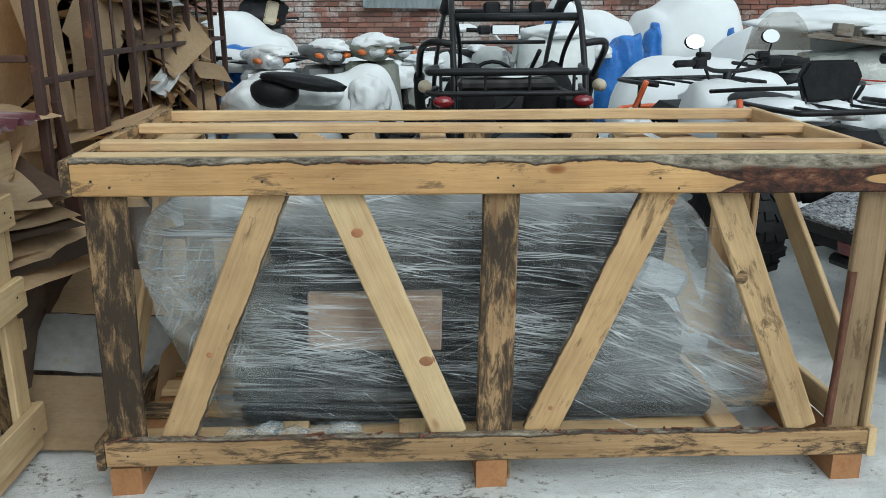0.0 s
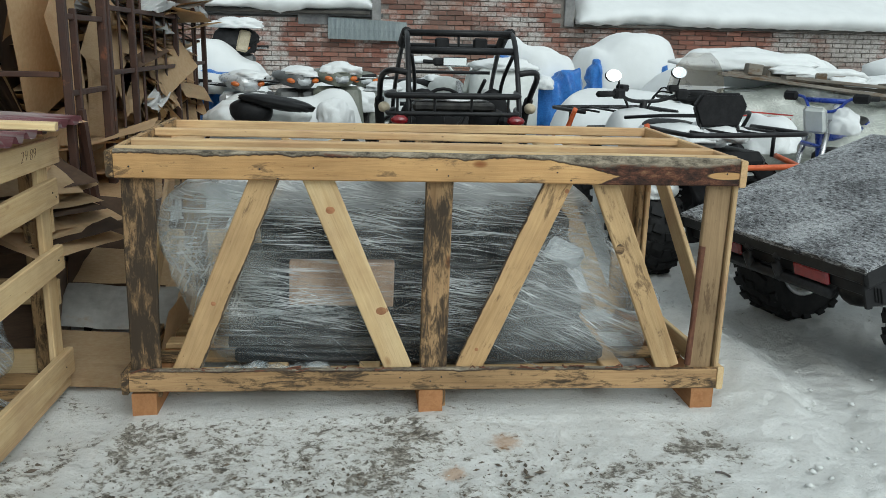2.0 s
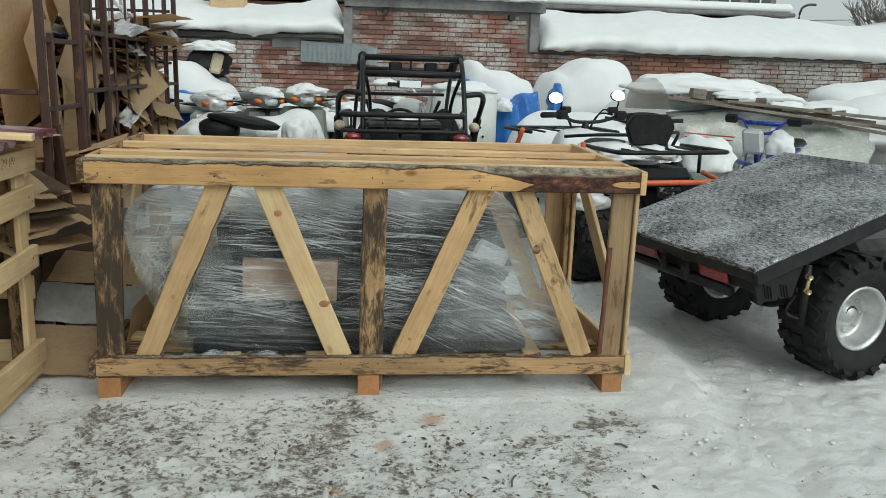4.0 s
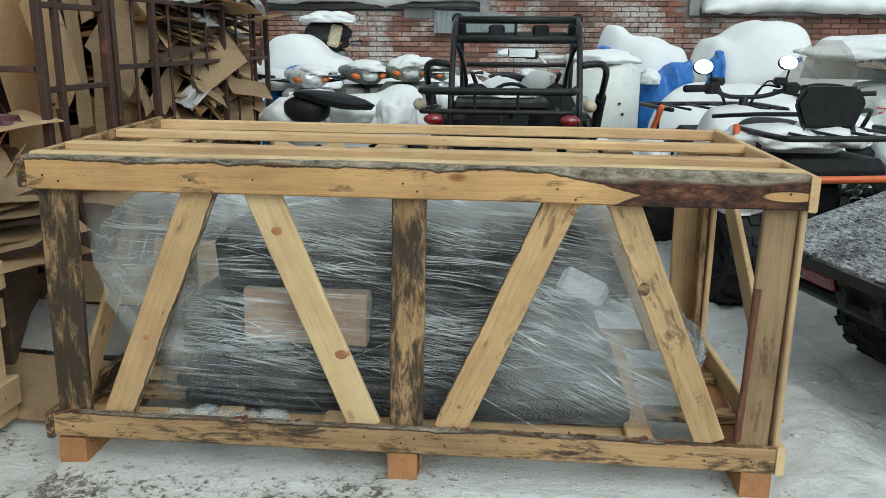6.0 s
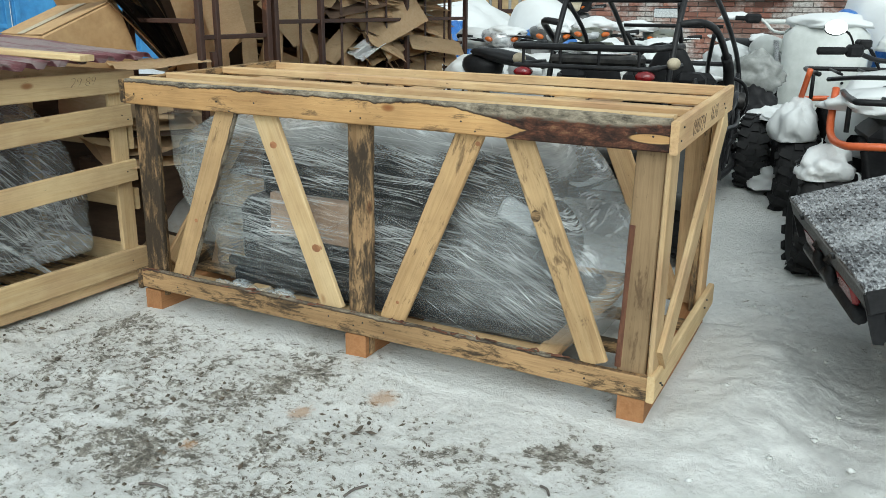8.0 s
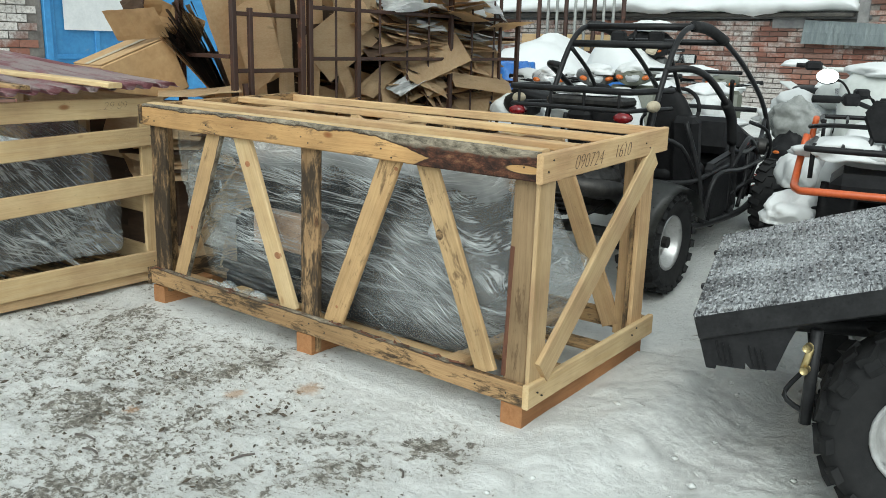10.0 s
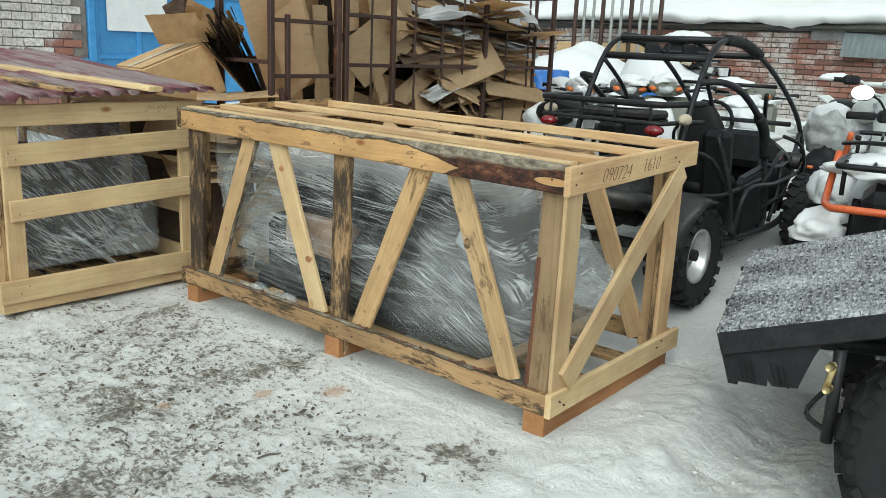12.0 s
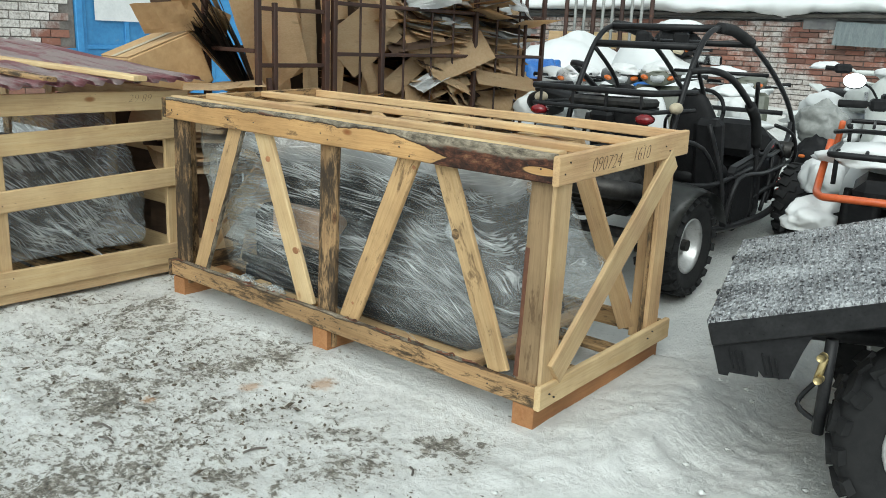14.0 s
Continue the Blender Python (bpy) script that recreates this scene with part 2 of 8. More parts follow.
    tr.inputs[0].default_value = (0.93, 0.95, 0.96, 1)
    mx = N.new("ShaderNodeMixShader")
    L.new(f, mx.inputs[0])
    L.new(tr.outputs[0], mx.inputs[1])
    L.new(b.outputs[0], mx.inputs[2])
    L.new(mx.outputs[0], N["Material Output"].inputs[0])
    return m


def frost_mat(name, dark, pale):
    """Black tread plate with wind-blown frost caught between the raised bars."""
    m, nt, N, L, b = nodes_of(name)
    v = coords(nt, shift=False)
    fine = noise_tex(nt, coords(nt, (1.5, 0.35, 1), shift=False, spin=-0.27), 95, 4, 0.65, 0.8)
    big = noise_tex(nt, v, 2.6, 4, 0.6)
    k = math_node(nt, "ADD", fine, math_node(nt, "MULTIPLY", math_node(nt, "SUBTRACT", big, 0.5), 0.55))
    f = ramp(nt, k, [(0.41, 0.0), (0.64, 0.8)])
    L.new(mix(nt, f, dark, pale), b.inputs["Base Color"])
    L.new(mix(nt, f, 0.3, 0.75), b.inputs["Roughness"])
    L.new(ramp(nt, f, [(0.0, 0.6), (0.4, 0.0)]), b.inputs["Metallic"])
    bump(nt, b, fine, 0.4, 0.003)
    return m


def snow_mat(name, tint=(0.70, 0.715, 0.71), grit=0.0):
    m, nt, N, L, b = nodes_of(name)
    v = coords(nt, shift=False)
    n1 = noise_tex(nt, v, 5, 5, 0.6)
    n2 = noise_tex(nt, v, 60, 4, 0.7)
    col = mix(nt, ramp(nt, n1, [(0.3, 0.0), (0.7, 1.0)]), tuple(c * 0.93 for c in tint), tint)
    if grit:
        col = mix(nt, ramp(nt, n2, [(0.68, 0.0), (0.78, grit)]), col, (0.2, 0.17, 0.13))
    L.new(col, b.inputs["Base Color"])
    b.inputs["Roughness"].default_value = 0.75
    b.inputs["Subsurface Weight"].default_value = 0.0
    bump(nt, b, n2, 0.35, 0.008)
    return m


def ground_mat():
    """Trampled snow: white where clean, broken grey-brown crumbs and grit where people walk, rust stains."""
    m, nt, N, L, b = nodes_of("trampled_snow")
    v = coords(nt, shift=False)
    tc = N.new("ShaderNodeTexCoord")
    sx = N.new("ShaderNodeSeparateXYZ")
    L.new(tc.outputs["Object"], sx.inputs[0])
    mid = noise_tex(nt, v, 4.5, 7, 0.72, 0.6)
    fine = noise_tex(nt, v, 46, 6, 0.75)
    base = mix(nt, ramp(nt, mid, [(0.35, 0.0), (0.65, 1.0)]), (0.665, 0.67, 0.645), (0.765, 0.77, 0.748))
    # the trodden way runs along the open side of the crates
    drift = math_node(nt, "MULTIPLY", math_node(nt, "SUBTRACT", noise_tex(nt, v, 0.6, 5, 0.62), 0.5), 5.0)
    walk_y = ramp(nt, math_node(nt, "ADD", math_node(nt, "MULTIPLY", math_node(nt, "ADD", sx.outputs["Y"], math_node(nt, "MULTIPLY", drift, 0.15)), -0.45), 0.30), [(0.2, 0.5), (0.40, 0.82), (0.8, 1.0)])
    walk_x = ramp(nt, math_node(nt, "ADD", math_node(nt, "MULTIPLY", math_node(nt, "ADD", sx.outputs["X"], drift), -0.3), 1.2), [(0.0, 0.15), (0.7, 1.0)])
    way = mix(nt, 1.0, walk_y, walk_x, "MULTIPLY")
    clump = noise_tex(nt, v, 15.0, 10, 0.78, 0.25)
    crumb = noise_tex(nt, coords(nt, (1, 1.3, 1), shift=False), 36.0, 6, 0.72, 0.1)
    patch = noise_tex(nt, v, 1.5, 4, 0.62)
    patch2 = noise_tex(nt, v, 4.2, 4, 0.65)
    dirt = math_node(nt, "ADD", math_node(nt, "MULTIPLY", clump, 0.52), math_node(nt, "MULTIPLY", crumb, 0.60))
    dirt = math_node(nt, "ADD", dirt, math_node(nt, "MULTIPLY", math_node(nt, "SUBTRACT", patch, 0.48), 0.48))
    dirt = math_node(nt, "ADD", dirt, math_node(nt, "MULTIPLY", math_node(nt, "SUBTRACT", patch2, 0.5), 0.38))
    dirt = math_node(nt, "ADD", dirt, math_node(nt, "MULTIPLY", math_node(nt, "SUBTRACT", way, 1.0), 0.26))
    tint = ramp(nt, dirt, [(0.49, 0.0), (0.54, 0.25), (0.61, 0.75)])
    dmask = ramp(nt, dirt, [(0.576, 0.0), (0.592, 0.75), (0.645, 0.97)])
    base = mix(nt, 1.0, base, ramp(nt, math_node(nt, "ADD", math_node(nt, "MULTIPLY", clump, 0.5), math_node(nt, "MULTIPLY", crumb, 0.5)), [(0.36, 0.82), (0.48, 0.97), (0.6, 1.0)]), "MULTIPLY")
    col = mix(nt, tint, base, (0.40, 0.38, 0.335))
    dcol = ramp(nt, fine, [(0.36, (0.040, 0.035, 0.028)), (0.5, (0.165, 0.148, 0.12)), (0.62, (0.46, 0.44, 0.39))])
    col = mix(nt, dmask, col, dcol)
    # scattered bark and grit
    grit = noise_tex(nt, coords(nt, (1, 2.2, 1), shift=False, spin=0.6), 70, 3, 0.6)
    gmask = mix(nt, 1.0, ramp(nt, grit, [(0.68, 0.0), (0.715, 0.85)]), way, "MULTIPLY")
    col = mix(nt, gmask, col, (0.07, 0.055, 0.042))
    # rusty orange sawdust stains
    stain = None
    for px, py, r in ((1.125, -0.396, 0.05), (1.32, -0.2, 0.065), (0.95, -0.72, 0.03)):
        vm = N.new("ShaderNodeVectorMath")
        vm.operation = "DISTANCE"
        L.new(tc.outputs["Object"], vm.inputs[0])
        vm.inputs[1].default_value = (px, py, 0.0)
        d = math_node(nt, "ADD", vm.outputs["Value"], math_node(nt, "MULTIPLY", math_node(nt, "SUBTRACT", fine, 0.5), 0.09))
        s = ramp(nt, math_node(nt, "DIVIDE", d, r), [(0.45, 0.6), (1.0, 0.0)])
        stain = s if stain is None else math_node(nt, "MAXIMUM", stain, s)
    col = mix(nt, stain, col, (0.42, 0.21, 0.07))
    L.new(col, b.inputs["Base Color"])
    L.new(ramp(nt, mid, [(0.3, 0.45), (0.7, 0.75)]), b.inputs["Roughness"])
    h = math_node(nt, "ADD", math_node(nt, "MULTIPLY", clump, 0.8), math_node(nt, "MULTIPLY", crumb, 0.5))
    h = math_node(nt, "ADD", h, math_node(nt, "ADD", math_node(nt, "MULTIPLY", fine, 0.25), math_node(nt, "MULTIPLY", mid, 0.8)))
    bump(nt, b, h, 0.7, 0.030)
    return m


def brick_mat(name, shift=0.0, lime=1.0):
    """Fired brick, some washed over with old white paint; the mix differs from brick to brick and patch to patch."""
    m, nt, N, L, b = nodes_of(name)
    oi = N.new("ShaderNodeObjectInfo")
    geo = N.new("ShaderNodeNewGeometry")
    sep = math_node(nt, "FRACT", math_node(nt, "ADD", oi.outputs["Random"], geo.outputs["Random Per Island"]))
    v = geo.outputs["Position"]
    big = noise_tex(nt, v, 1.0, 4, 0.6)
    fine = noise_tex(nt, v, 24, 5, 0.7)
    red = ramp(nt, sep, [(0.0, (0.12, 0.06, 0.046)), (0.35, (0.24, 0.10, 0.07)), (0.7, (0.29, 0.135, 0.095)), (1.0, (0.19, 0.125, 0.105))])
    white = ramp(nt, fine, [(0.3, (0.28 * lime, 0.265 * lime, 0.24 * lime)), (0.6, (0.50 * lime, 0.485 * lime, 0.46 * lime))])
    pick = math_node(nt, "ADD", math_node(nt, "MULTIPLY", big, 2.0), math_node(nt, "ADD", math_node(nt, "MULTIPLY", sep, 0.16), math_node(nt, "MULTIPLY", fine, 0.42)))
    col = mix(nt, ramp(nt, math_node(nt, "MULTIPLY", pick, 0.5), [(0.615 + shift, 0.0), (0.74 + shift, 0.85)]), red, white)
    soot = noise_tex(nt, v, 0.7, 5, 0.65)
    col = mix(nt, ramp(nt, soot, [(0.48, 0.0), (0.66, 0.55)]), col, (0.11, 0.095, 0.075))
    col = mix(nt, ramp(nt, fine, [(0.2, 0.6), (0.5, 0.0)]), col, (0.06, 0.05, 0.045))
    L.new(col, b.inputs["Base Color"])
    b.inputs["Roughness"].default_value = 0.9
    bump(nt, b, fine, 0.6, 0.006)
    return m


W_FRESH = wood("pine_fresh", (0.630, 0.430, 0.232), (0.535, 0.342, 0.165), (0.245, 0.129, 0.051))
W_PALE = wood("pine_pale", (0.615, 0.450, 0.250), (0.530, 0.362, 0.180), (0.31, 0.192, 0.092))
W_STAIN = wood("pine_stained", (0.50, 0.345, 0.176), (0.40, 0.255, 0.121), (0.180, 0.108, 0.051), mould=0.16)
W_MOULD = wood("pine_mouldy", (0.453, 0.291, 0.140), (0.344, 0.208, 0.093), (0.117, 0.069, 0.034), mould=0.66)
W_MOULD2 = wood("pine_black_mould", (0.399, 0.254, 0.125), (0.281, 0.167, 0.078), (0.081, 0.050, 0.028), mould=0.84)
W_MOULD3 = wood("pine_blackened", (0.308, 0.196, 0.098), (0.217, 0.129, 0.062), (0.055, 0.036, 0.021), mould=1.28)
W_BARK = wood("pine_with_bark", (0.544, 0.330, 0.140), (0.453, 0.251, 0.098), (0.253, 0.121, 0.045), mould=0.1, bark=(0.034, 1, 1.66))
W_SILL = wood("pine_waney_mouldy", (0.417, 0.266, 0.129), (0.308, 0.183, 0.086), (0.100, 0.059, 0.030), mould=0.48, bark=(0.036, 1, 9.0))
W_WANE = wood("pine_waney", (0.544, 0.359, 0.176), (0.453, 0.279, 0.125), (0.236, 0.133, 0.056), mould=0.14, bark=(0.047, 1, 9.0))
W_WANE2 = wood("pine_waney_lower", (0.562, 0.379, 0.194), (0.480, 0.308, 0.144), (0.253, 0.147, 0.062), mould=0.14, bark=(0.043, -1, 9.0))
W_BROWN = wood("pine_weathered_brown", (0.40, 0.275, 0.150), (0.30, 0.198, 0.105), (0.15, 0.092, 0.045), mould=0.08)
W_GREY = wood("weathered_grey_board", (0.23, 0.205, 0.17), (0.16, 0.14, 0.115), (0.07, 0.06, 0.05), mould=0.4, knots=False)
W_FOOT = wood("pine_orange", (0.42, 0.205, 0.088), (0.34, 0.155, 0.062), (0.20, 0.085, 0.034), knots=False)
INNER_BARK = surface("red_inner_bark", (0.10, 0.035, 0.02), (0.20, 0.085, 0.045), 18, 0.85, bump_s=0.7, bump_d=0.006, stretch=(1, 3, 1))
KNOT = surface("red_knot", (0.28, 0.11, 0.045), (0.40, 0.19, 0.085), 60, 0.7)
STEEL_BROWN = surface("brown_primer_steel", (0.034, 0.015, 0.010), (0.06, 0.025, 0.015), 7, 0.6, 0.0, wear=((0.16, 0.06, 0.03), 0.62, 0.72, 14))
CARD = surface("corrugated_cardboard", (0.66, 0.455, 0.255), (0.77, 0.56, 0.335), 3, 0.85, bump_s=0.25, stretch=(1, 1, 5), fine=16, wear=((0.36, 0.23, 0.12), 0.62, 0.75, 3), per_object=0.34)
# soaked sheets; the same dark colour paints the shade deep in the cage
CARD_WET_SHADE = surface("soaked_and_shade_cardboard", (0.075, 0.045, 0.03), (0.16, 0.10, 0.062), 4, 0.8, stretch=(1, 1, 6), fine=10, per_object=0.5)
PAPER = surface("white_paper", (0.68, 0.69, 0.69), (0.80, 0.80, 0.79), 5, 0.8)
RUBBER = surface("tyre_rubber", (0.012, 0.012, 0.013), (0.024, 0.024, 0.024), 16, 0.75, bump_s=0.4, wear=((0.10, 0.10, 0.10), 0.68, 0.8, 20), spec=0.25)
BLACK = surface("black_plastic", (0.010, 0.010, 0.011), (0.022, 0.022, 0.023), 14, 0.48, bump_s=0.04, spec=0.14)
BLACK_STEEL = surface("black_tube_paint", (0.012, 0.012, 0.013), (0.026, 0.026, 0.027), 16, 0.36, bump_s=0.2, wear=((0.08, 0.065, 0.05), 0.74, 0.82, 30), spec=0.18)
DARK_METAL = surface("dirty_engine_metal", (0.02, 0.02, 0.02), (0.07, 0.065, 0.06), 18, 0.5, 0.6)
ALLOY = surface("dull_alloy", (0.46, 0.46, 0.45), (0.66, 0.66, 0.65), 12, 0.38, 0.65, wear=((0.08, 0.07, 0.06), 0.6, 0.75, 18))
STEEL = surface("bright_spring_steel", (0.4, 0.4, 0.4), (0.6, 0.6, 0.6), 20, 0.3, 0.9)
RED_LENS = surface("red_lens", (0.14, 0.006, 0.009), (0.22, 0.009, 0.012), 30, 0.15, spec=0.7)
ORANGE_LENS = surface("amber_lens", (0.5, 0.10, 0.02), (0.6, 0.16, 0.03), 30, 0.15)
CLEAR_LENS = surface("headlamp_lens", (0.42, 0.44, 0.45), (0.62, 0.64, 0.65), 25, 0.12, spec=0.8)
ORANGE = surface("orange_tube_paint", (0.62, 0.11, 0.03), (0.75, 0.15, 0.045), 10, 0.38)
BLUE_PAINT = surface("blue_gate_paint", (0.04, 0.20, 0.46), (0.07, 0.28, 0.56), 2.5, 0.55, wear=((0.22, 0.30, 0.38), 0.64, 0.74, 6))
BLUE_TARP = surface("blue_tarpaulin", (0.015, 0.10, 0.38), (0.04, 0.19, 0.55), 9, 0.35, bump_s=0.6, bump_d=0.01)
BLUE_BIKE = surface("blue_bike_plastic", (0.01, 0.03, 0.22), (0.02, 0.06, 0.34), 9, 0.3)
RED_PAINT = surface("red_bike_plastic", (0.34, 0.02, 0.02), (0.45, 0.04, 0.03), 9, 0.35)
MAROON = surface("maroon_corrugated_sheet", (0.33, 0.115, 0.135), (0.46, 0.235, 0.25), 3.0, 0.42, wear=((0.58, 0.47, 0.46), 0.46, 0.56, 6), stretch=(0.3, 3.4, 1))
ZINC = surface("galvanised_sheet", (0.24, 0.285, 0.295), (0.34, 0.385, 0.39), 5, 0.55, 0.35, stretch=(4, 1, 0.5))
PLASTER = surface("grey_render", (0.12, 0.12, 0.125), (0.24, 0.235, 0.225), 3, 0.9, bump_s=0.5, bump_d=0.008, wear=((0.3, 0.17, 0.12), 0.62, 0.7, 4))
EAVES = surface("dark_eaves_board", (0.05, 0.047, 0.042), (0.10, 0.092, 0.08), 4, 0.9)
MORTAR = surface("old_mortar", (0.15, 0.13, 0.115), (0.26, 0.235, 0.21), 6, 0.95, bump_s=0.6, bump_d=0.01)
BRICK = brick_mat("old_brick")
BRICK_PAINTED = brick_mat("white_painted_brick", -0.2, 1.45)
BRICK_BARE = brick_mat("flaked_bare_brick", 0.12)
WHITE_PLASTIC = surface("white_drum_plastic", (0.60, 0.63, 0.60), (0.70, 0.72, 0.69), 3, 0.4, bump_s=0.1)
GREY_PLASTIC = surface("grey_fairing", (0.22, 0.23, 0.22), (0.36, 0.37, 0.35), 6, 0.4)
SILVER = surface("silver_fairing", (0.35, 0.36, 0.36), (0.5, 0.5, 0.5), 6, 0.3, 0.3)
DARK_GREY = surface("dark_grey_fairing", (0.05, 0.052, 0.05), (0.09, 0.092, 0.09), 6, 0.35)
OLIVE = surface("olive_grey_fairing", (0.10, 0.11, 0.085), (0.16, 0.165, 0.13), 6, 0.4)
TRANSP_FILM = film_mat("dusty_film", 0.62, 0.35, (0.66, 0.68, 0.62), angles=(10, -40, 65, -75), across=14.0, along=2.0)
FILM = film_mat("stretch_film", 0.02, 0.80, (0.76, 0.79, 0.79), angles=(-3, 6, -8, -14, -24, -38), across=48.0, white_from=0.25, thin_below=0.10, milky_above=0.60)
FILM_LOOSE = film_mat("loose_film", 0.12, 0.8, (0.74, 0.77, 0.77), angles=(52, 38, 66, 20), across=30.0, along=0.9, axis="X")
TENT = film_mat("grey_slack_film", 0.30, 0.45, (0.46, 0.46, 0.43), angles=(70, -55, 25, -20), across=16.0, along=0.9, fade=(-0.84, -0.39, 0.40, 0.42))
CARD_TAN = surface("tan_carton", (0.44, 0.27, 0.125), (0.52, 0.335, 0.165), 4, 0.8, bump_s=0.15, wear=((0.34, 0.21, 0.10), 0.64, 0.76, 3))
CARD_DULL = surface("dull_cardboard", (0.36, 0.235, 0.155), (0.44, 0.30, 0.205), 5, 0.85, wear=((0.27, 0.17, 0.11), 0.5, 0.7, 7))
FROSTED_CARD = surface("frosted_cardboard", (0.46, 0.44, 0.40), (0.66, 0.66, 0.63), 5, 0.85, wear=((0.48, 0.35, 0.22), 0.55, 0.68, 5))
SNOW = snow_mat("settled_snow")
GROUND = ground_mat()
FROST = frost_mat("frosted_tread_plate", (0.040, 0.040, 0.043), (0.52, 0.535, 0.545))
FROST_BAR = frost_mat("frosted_tread_bar", (0.05, 0.05, 0.053), (0.56, 0.58, 0.59))
CORK = surface("yellowed_grip", (0.45, 0.38, 0.26), (0.58, 0.5, 0.36), 14, 0.7)
BRASS = surface("zinc_yellow_fitting", (0.42, 0.32, 0.14), (0.55, 0.44, 0.22), 14, 0.35, 0.8)
SIDING = surface("brown_cladding", (0.22, 0.085, 0.05), (0.30, 0.13, 0.08), 2, 0.8)
BRANCH = surface("bare_branch", (0.10, 0.085, 0.075), (0.16, 0.14, 0.125), 6, 0.9)
GLASS, _nt, _N, _L, _b = nodes_of("smoked_screen")
_b.inputs["Base Color"].default_value = (0.30, 0.245, 0.17, 1)
_b.inputs["Roughness"].default_value = 0.15
_b.inputs["Alpha"].default_value = 0.42
MIRROR, _nt, _N, _L, _b = nodes_of("mirror_glass")
_b.inputs["Base Color"].default_value = (0.85, 0.87, 0.88, 1)
_b.inputs["Metallic"].default_value = 1.0
_b.inputs["Roughness"].default_value = 0.05
INK, _nt, _N, _L, _b = nodes_of("pencil_ink")
_b.inputs["Base Color"].default_value = (0.13, 0.085, 0.05, 1)
_b.inputs["Roughness"].default_value = 0.8
PANE, _nt, _N, _L, _b = nodes_of("dark_window_pane")
_b.inputs["Base Color"].default_value = (0.05, 0.06, 0.07, 1)
_b.inputs["Roughness"].default_value = 0.1


# ---- building blocks ----
PLACE = {}


def thing(name, label, category, at=(0, 0, 0), group="", yaw=0.0):
    ob = new(name)
    ob.empty_display_size = 0.1
    m = pose(*at, 0, 0, yaw)
    ob.matrix_basis = m
    PLACE[ob] = m
    return tagged(ob, label, category, group)


def part(name, bm, material, parent=None, label="", m=None, smooth=False):
    """Links bm as one mesh object under a thing or a part. The bmesh is in the parent thing's own axes, or in those of m within them."""
    me = bpy.data.meshes.new(name)
    bm.normal_update()
    bm.to_mesh(me)
    bm.free()
    me.materials.append(material)
    if smooth:
        me.polygons.foreach_set("use_smooth", [True] * len(me.polygons))
    ob = new(name, me)
    if parent is not None:
        ob.parent = parent
        if parent.parent is not None:
            ob.matrix_parent_inverse = parent.matrix_basis.inverted()
    if m is not None:
        ob.matrix_basis = m
    return tagged(ob, label) if label else ob


def box(bm, c, s, m=None, bev=0.0):
    """A box with centre c and size s, its edges chamfered by bev."""
    r = bmesh.ops.create_cube(bm, size=1.0)
    vs = r["verts"]
    for v in vs:
        v.co = Vector((v.co.x * s[0], v.co.y * s[1], v.co.z * s[2]))
    if bev:
        es = list({e for v in vs for e in v.link_edges})
        r2 = bmesh.ops.bevel(bm, geom=es, offset=bev, segments=1, affect="EDGES", profile=0.5)
        vs = list({v for f in r2["faces"] for v in f.verts} | {v for v in vs if v.is_valid})
    t = Matrix.Translation(c)
    if m is not None:
        t = t @ m
    for v in vs:
        v.co = t @ v.co
    return bm


def rot(rx=0, ry=0, rz=0):
    return Euler([radians(a) for a in (rx, ry, rz)]).to_matrix().to_4x4()


def smooth_path(pts, n=4):
    p = [Vector(q) for q in pts]
    if len(p) < 3:
        return p
    out = []
    for i in range(len(p) - 1):
        a, b, c, d = p[max(i - 1, 0)], p[i], p[i + 1], p[min(i + 2, len(p) - 1)]
        for k in range(n):
            t = k / n
            out.append(0.5 * ((2 * b) + (c - a) * t + (2 * a - 5 * b + 4 * c - d) * t * t + (3 * b - a - 3 * c + d) * t ** 3))
    return out + [p[-1]]


def tube(bm, pts, r, seg=8, n=4, taper=1.0):
    """A round bar through the points, closed at both ends."""
    p = smooth_path(pts, n) if n > 1 else [Vector(q) for q in pts]
    rings = []
    up = Vector((0, 0, 1))
    for i, q in enumerate(p):
        d = (p[min(i + 1, len(p) - 1)] - p[max(i - 1, 0)]).normalized()
        s = d.cross(up)
        if s.length < 0.05:
            s = d.cross(Vector((1, 0, 0)))
        s.normalize()
        u = s.cross(d)
        rr = r * (1 + (taper - 1) * i / max(len(p) - 1, 1))
        rings.append([bm.verts.new(q + rr * (math.cos(a) * s + math.sin(a) * u)) for a in (2 * math.pi * k / seg for k in range(seg))])
    for a, b in zip(rings, rings[1:]):
        for k in range(seg):
            bm.faces.new((a[k], a[(k + 1) % seg], b[(k + 1) % seg], b[k]))
    bm.faces.new(rings[0][::-1])
    bm.faces.new(rings[-1])
    return bm


def lathe(bm, profile, m, seg=24, cap=True):
    """Turns (x, r) pairs round the local x axis and places the result by m."""
    rings = []
    for x, r in profile:
        rings.append([bm.verts.new(m @ Vector((x, r * math.cos(a), r * math.sin(a)))) for a in (2 * math.pi * k / seg for k in range(seg))])
    for a, b in zip(rings, rings[1:]):
        for k in range(seg):
            bm.faces.new((a[k], a[(k + 1) % seg], b[(k + 1) % seg], b[k]))
    for ring, flip in ((rings[0], False), (rings[-1], True)):
        if cap:
            bm.faces.new(ring if not flip else ring[::-1])
    return bm


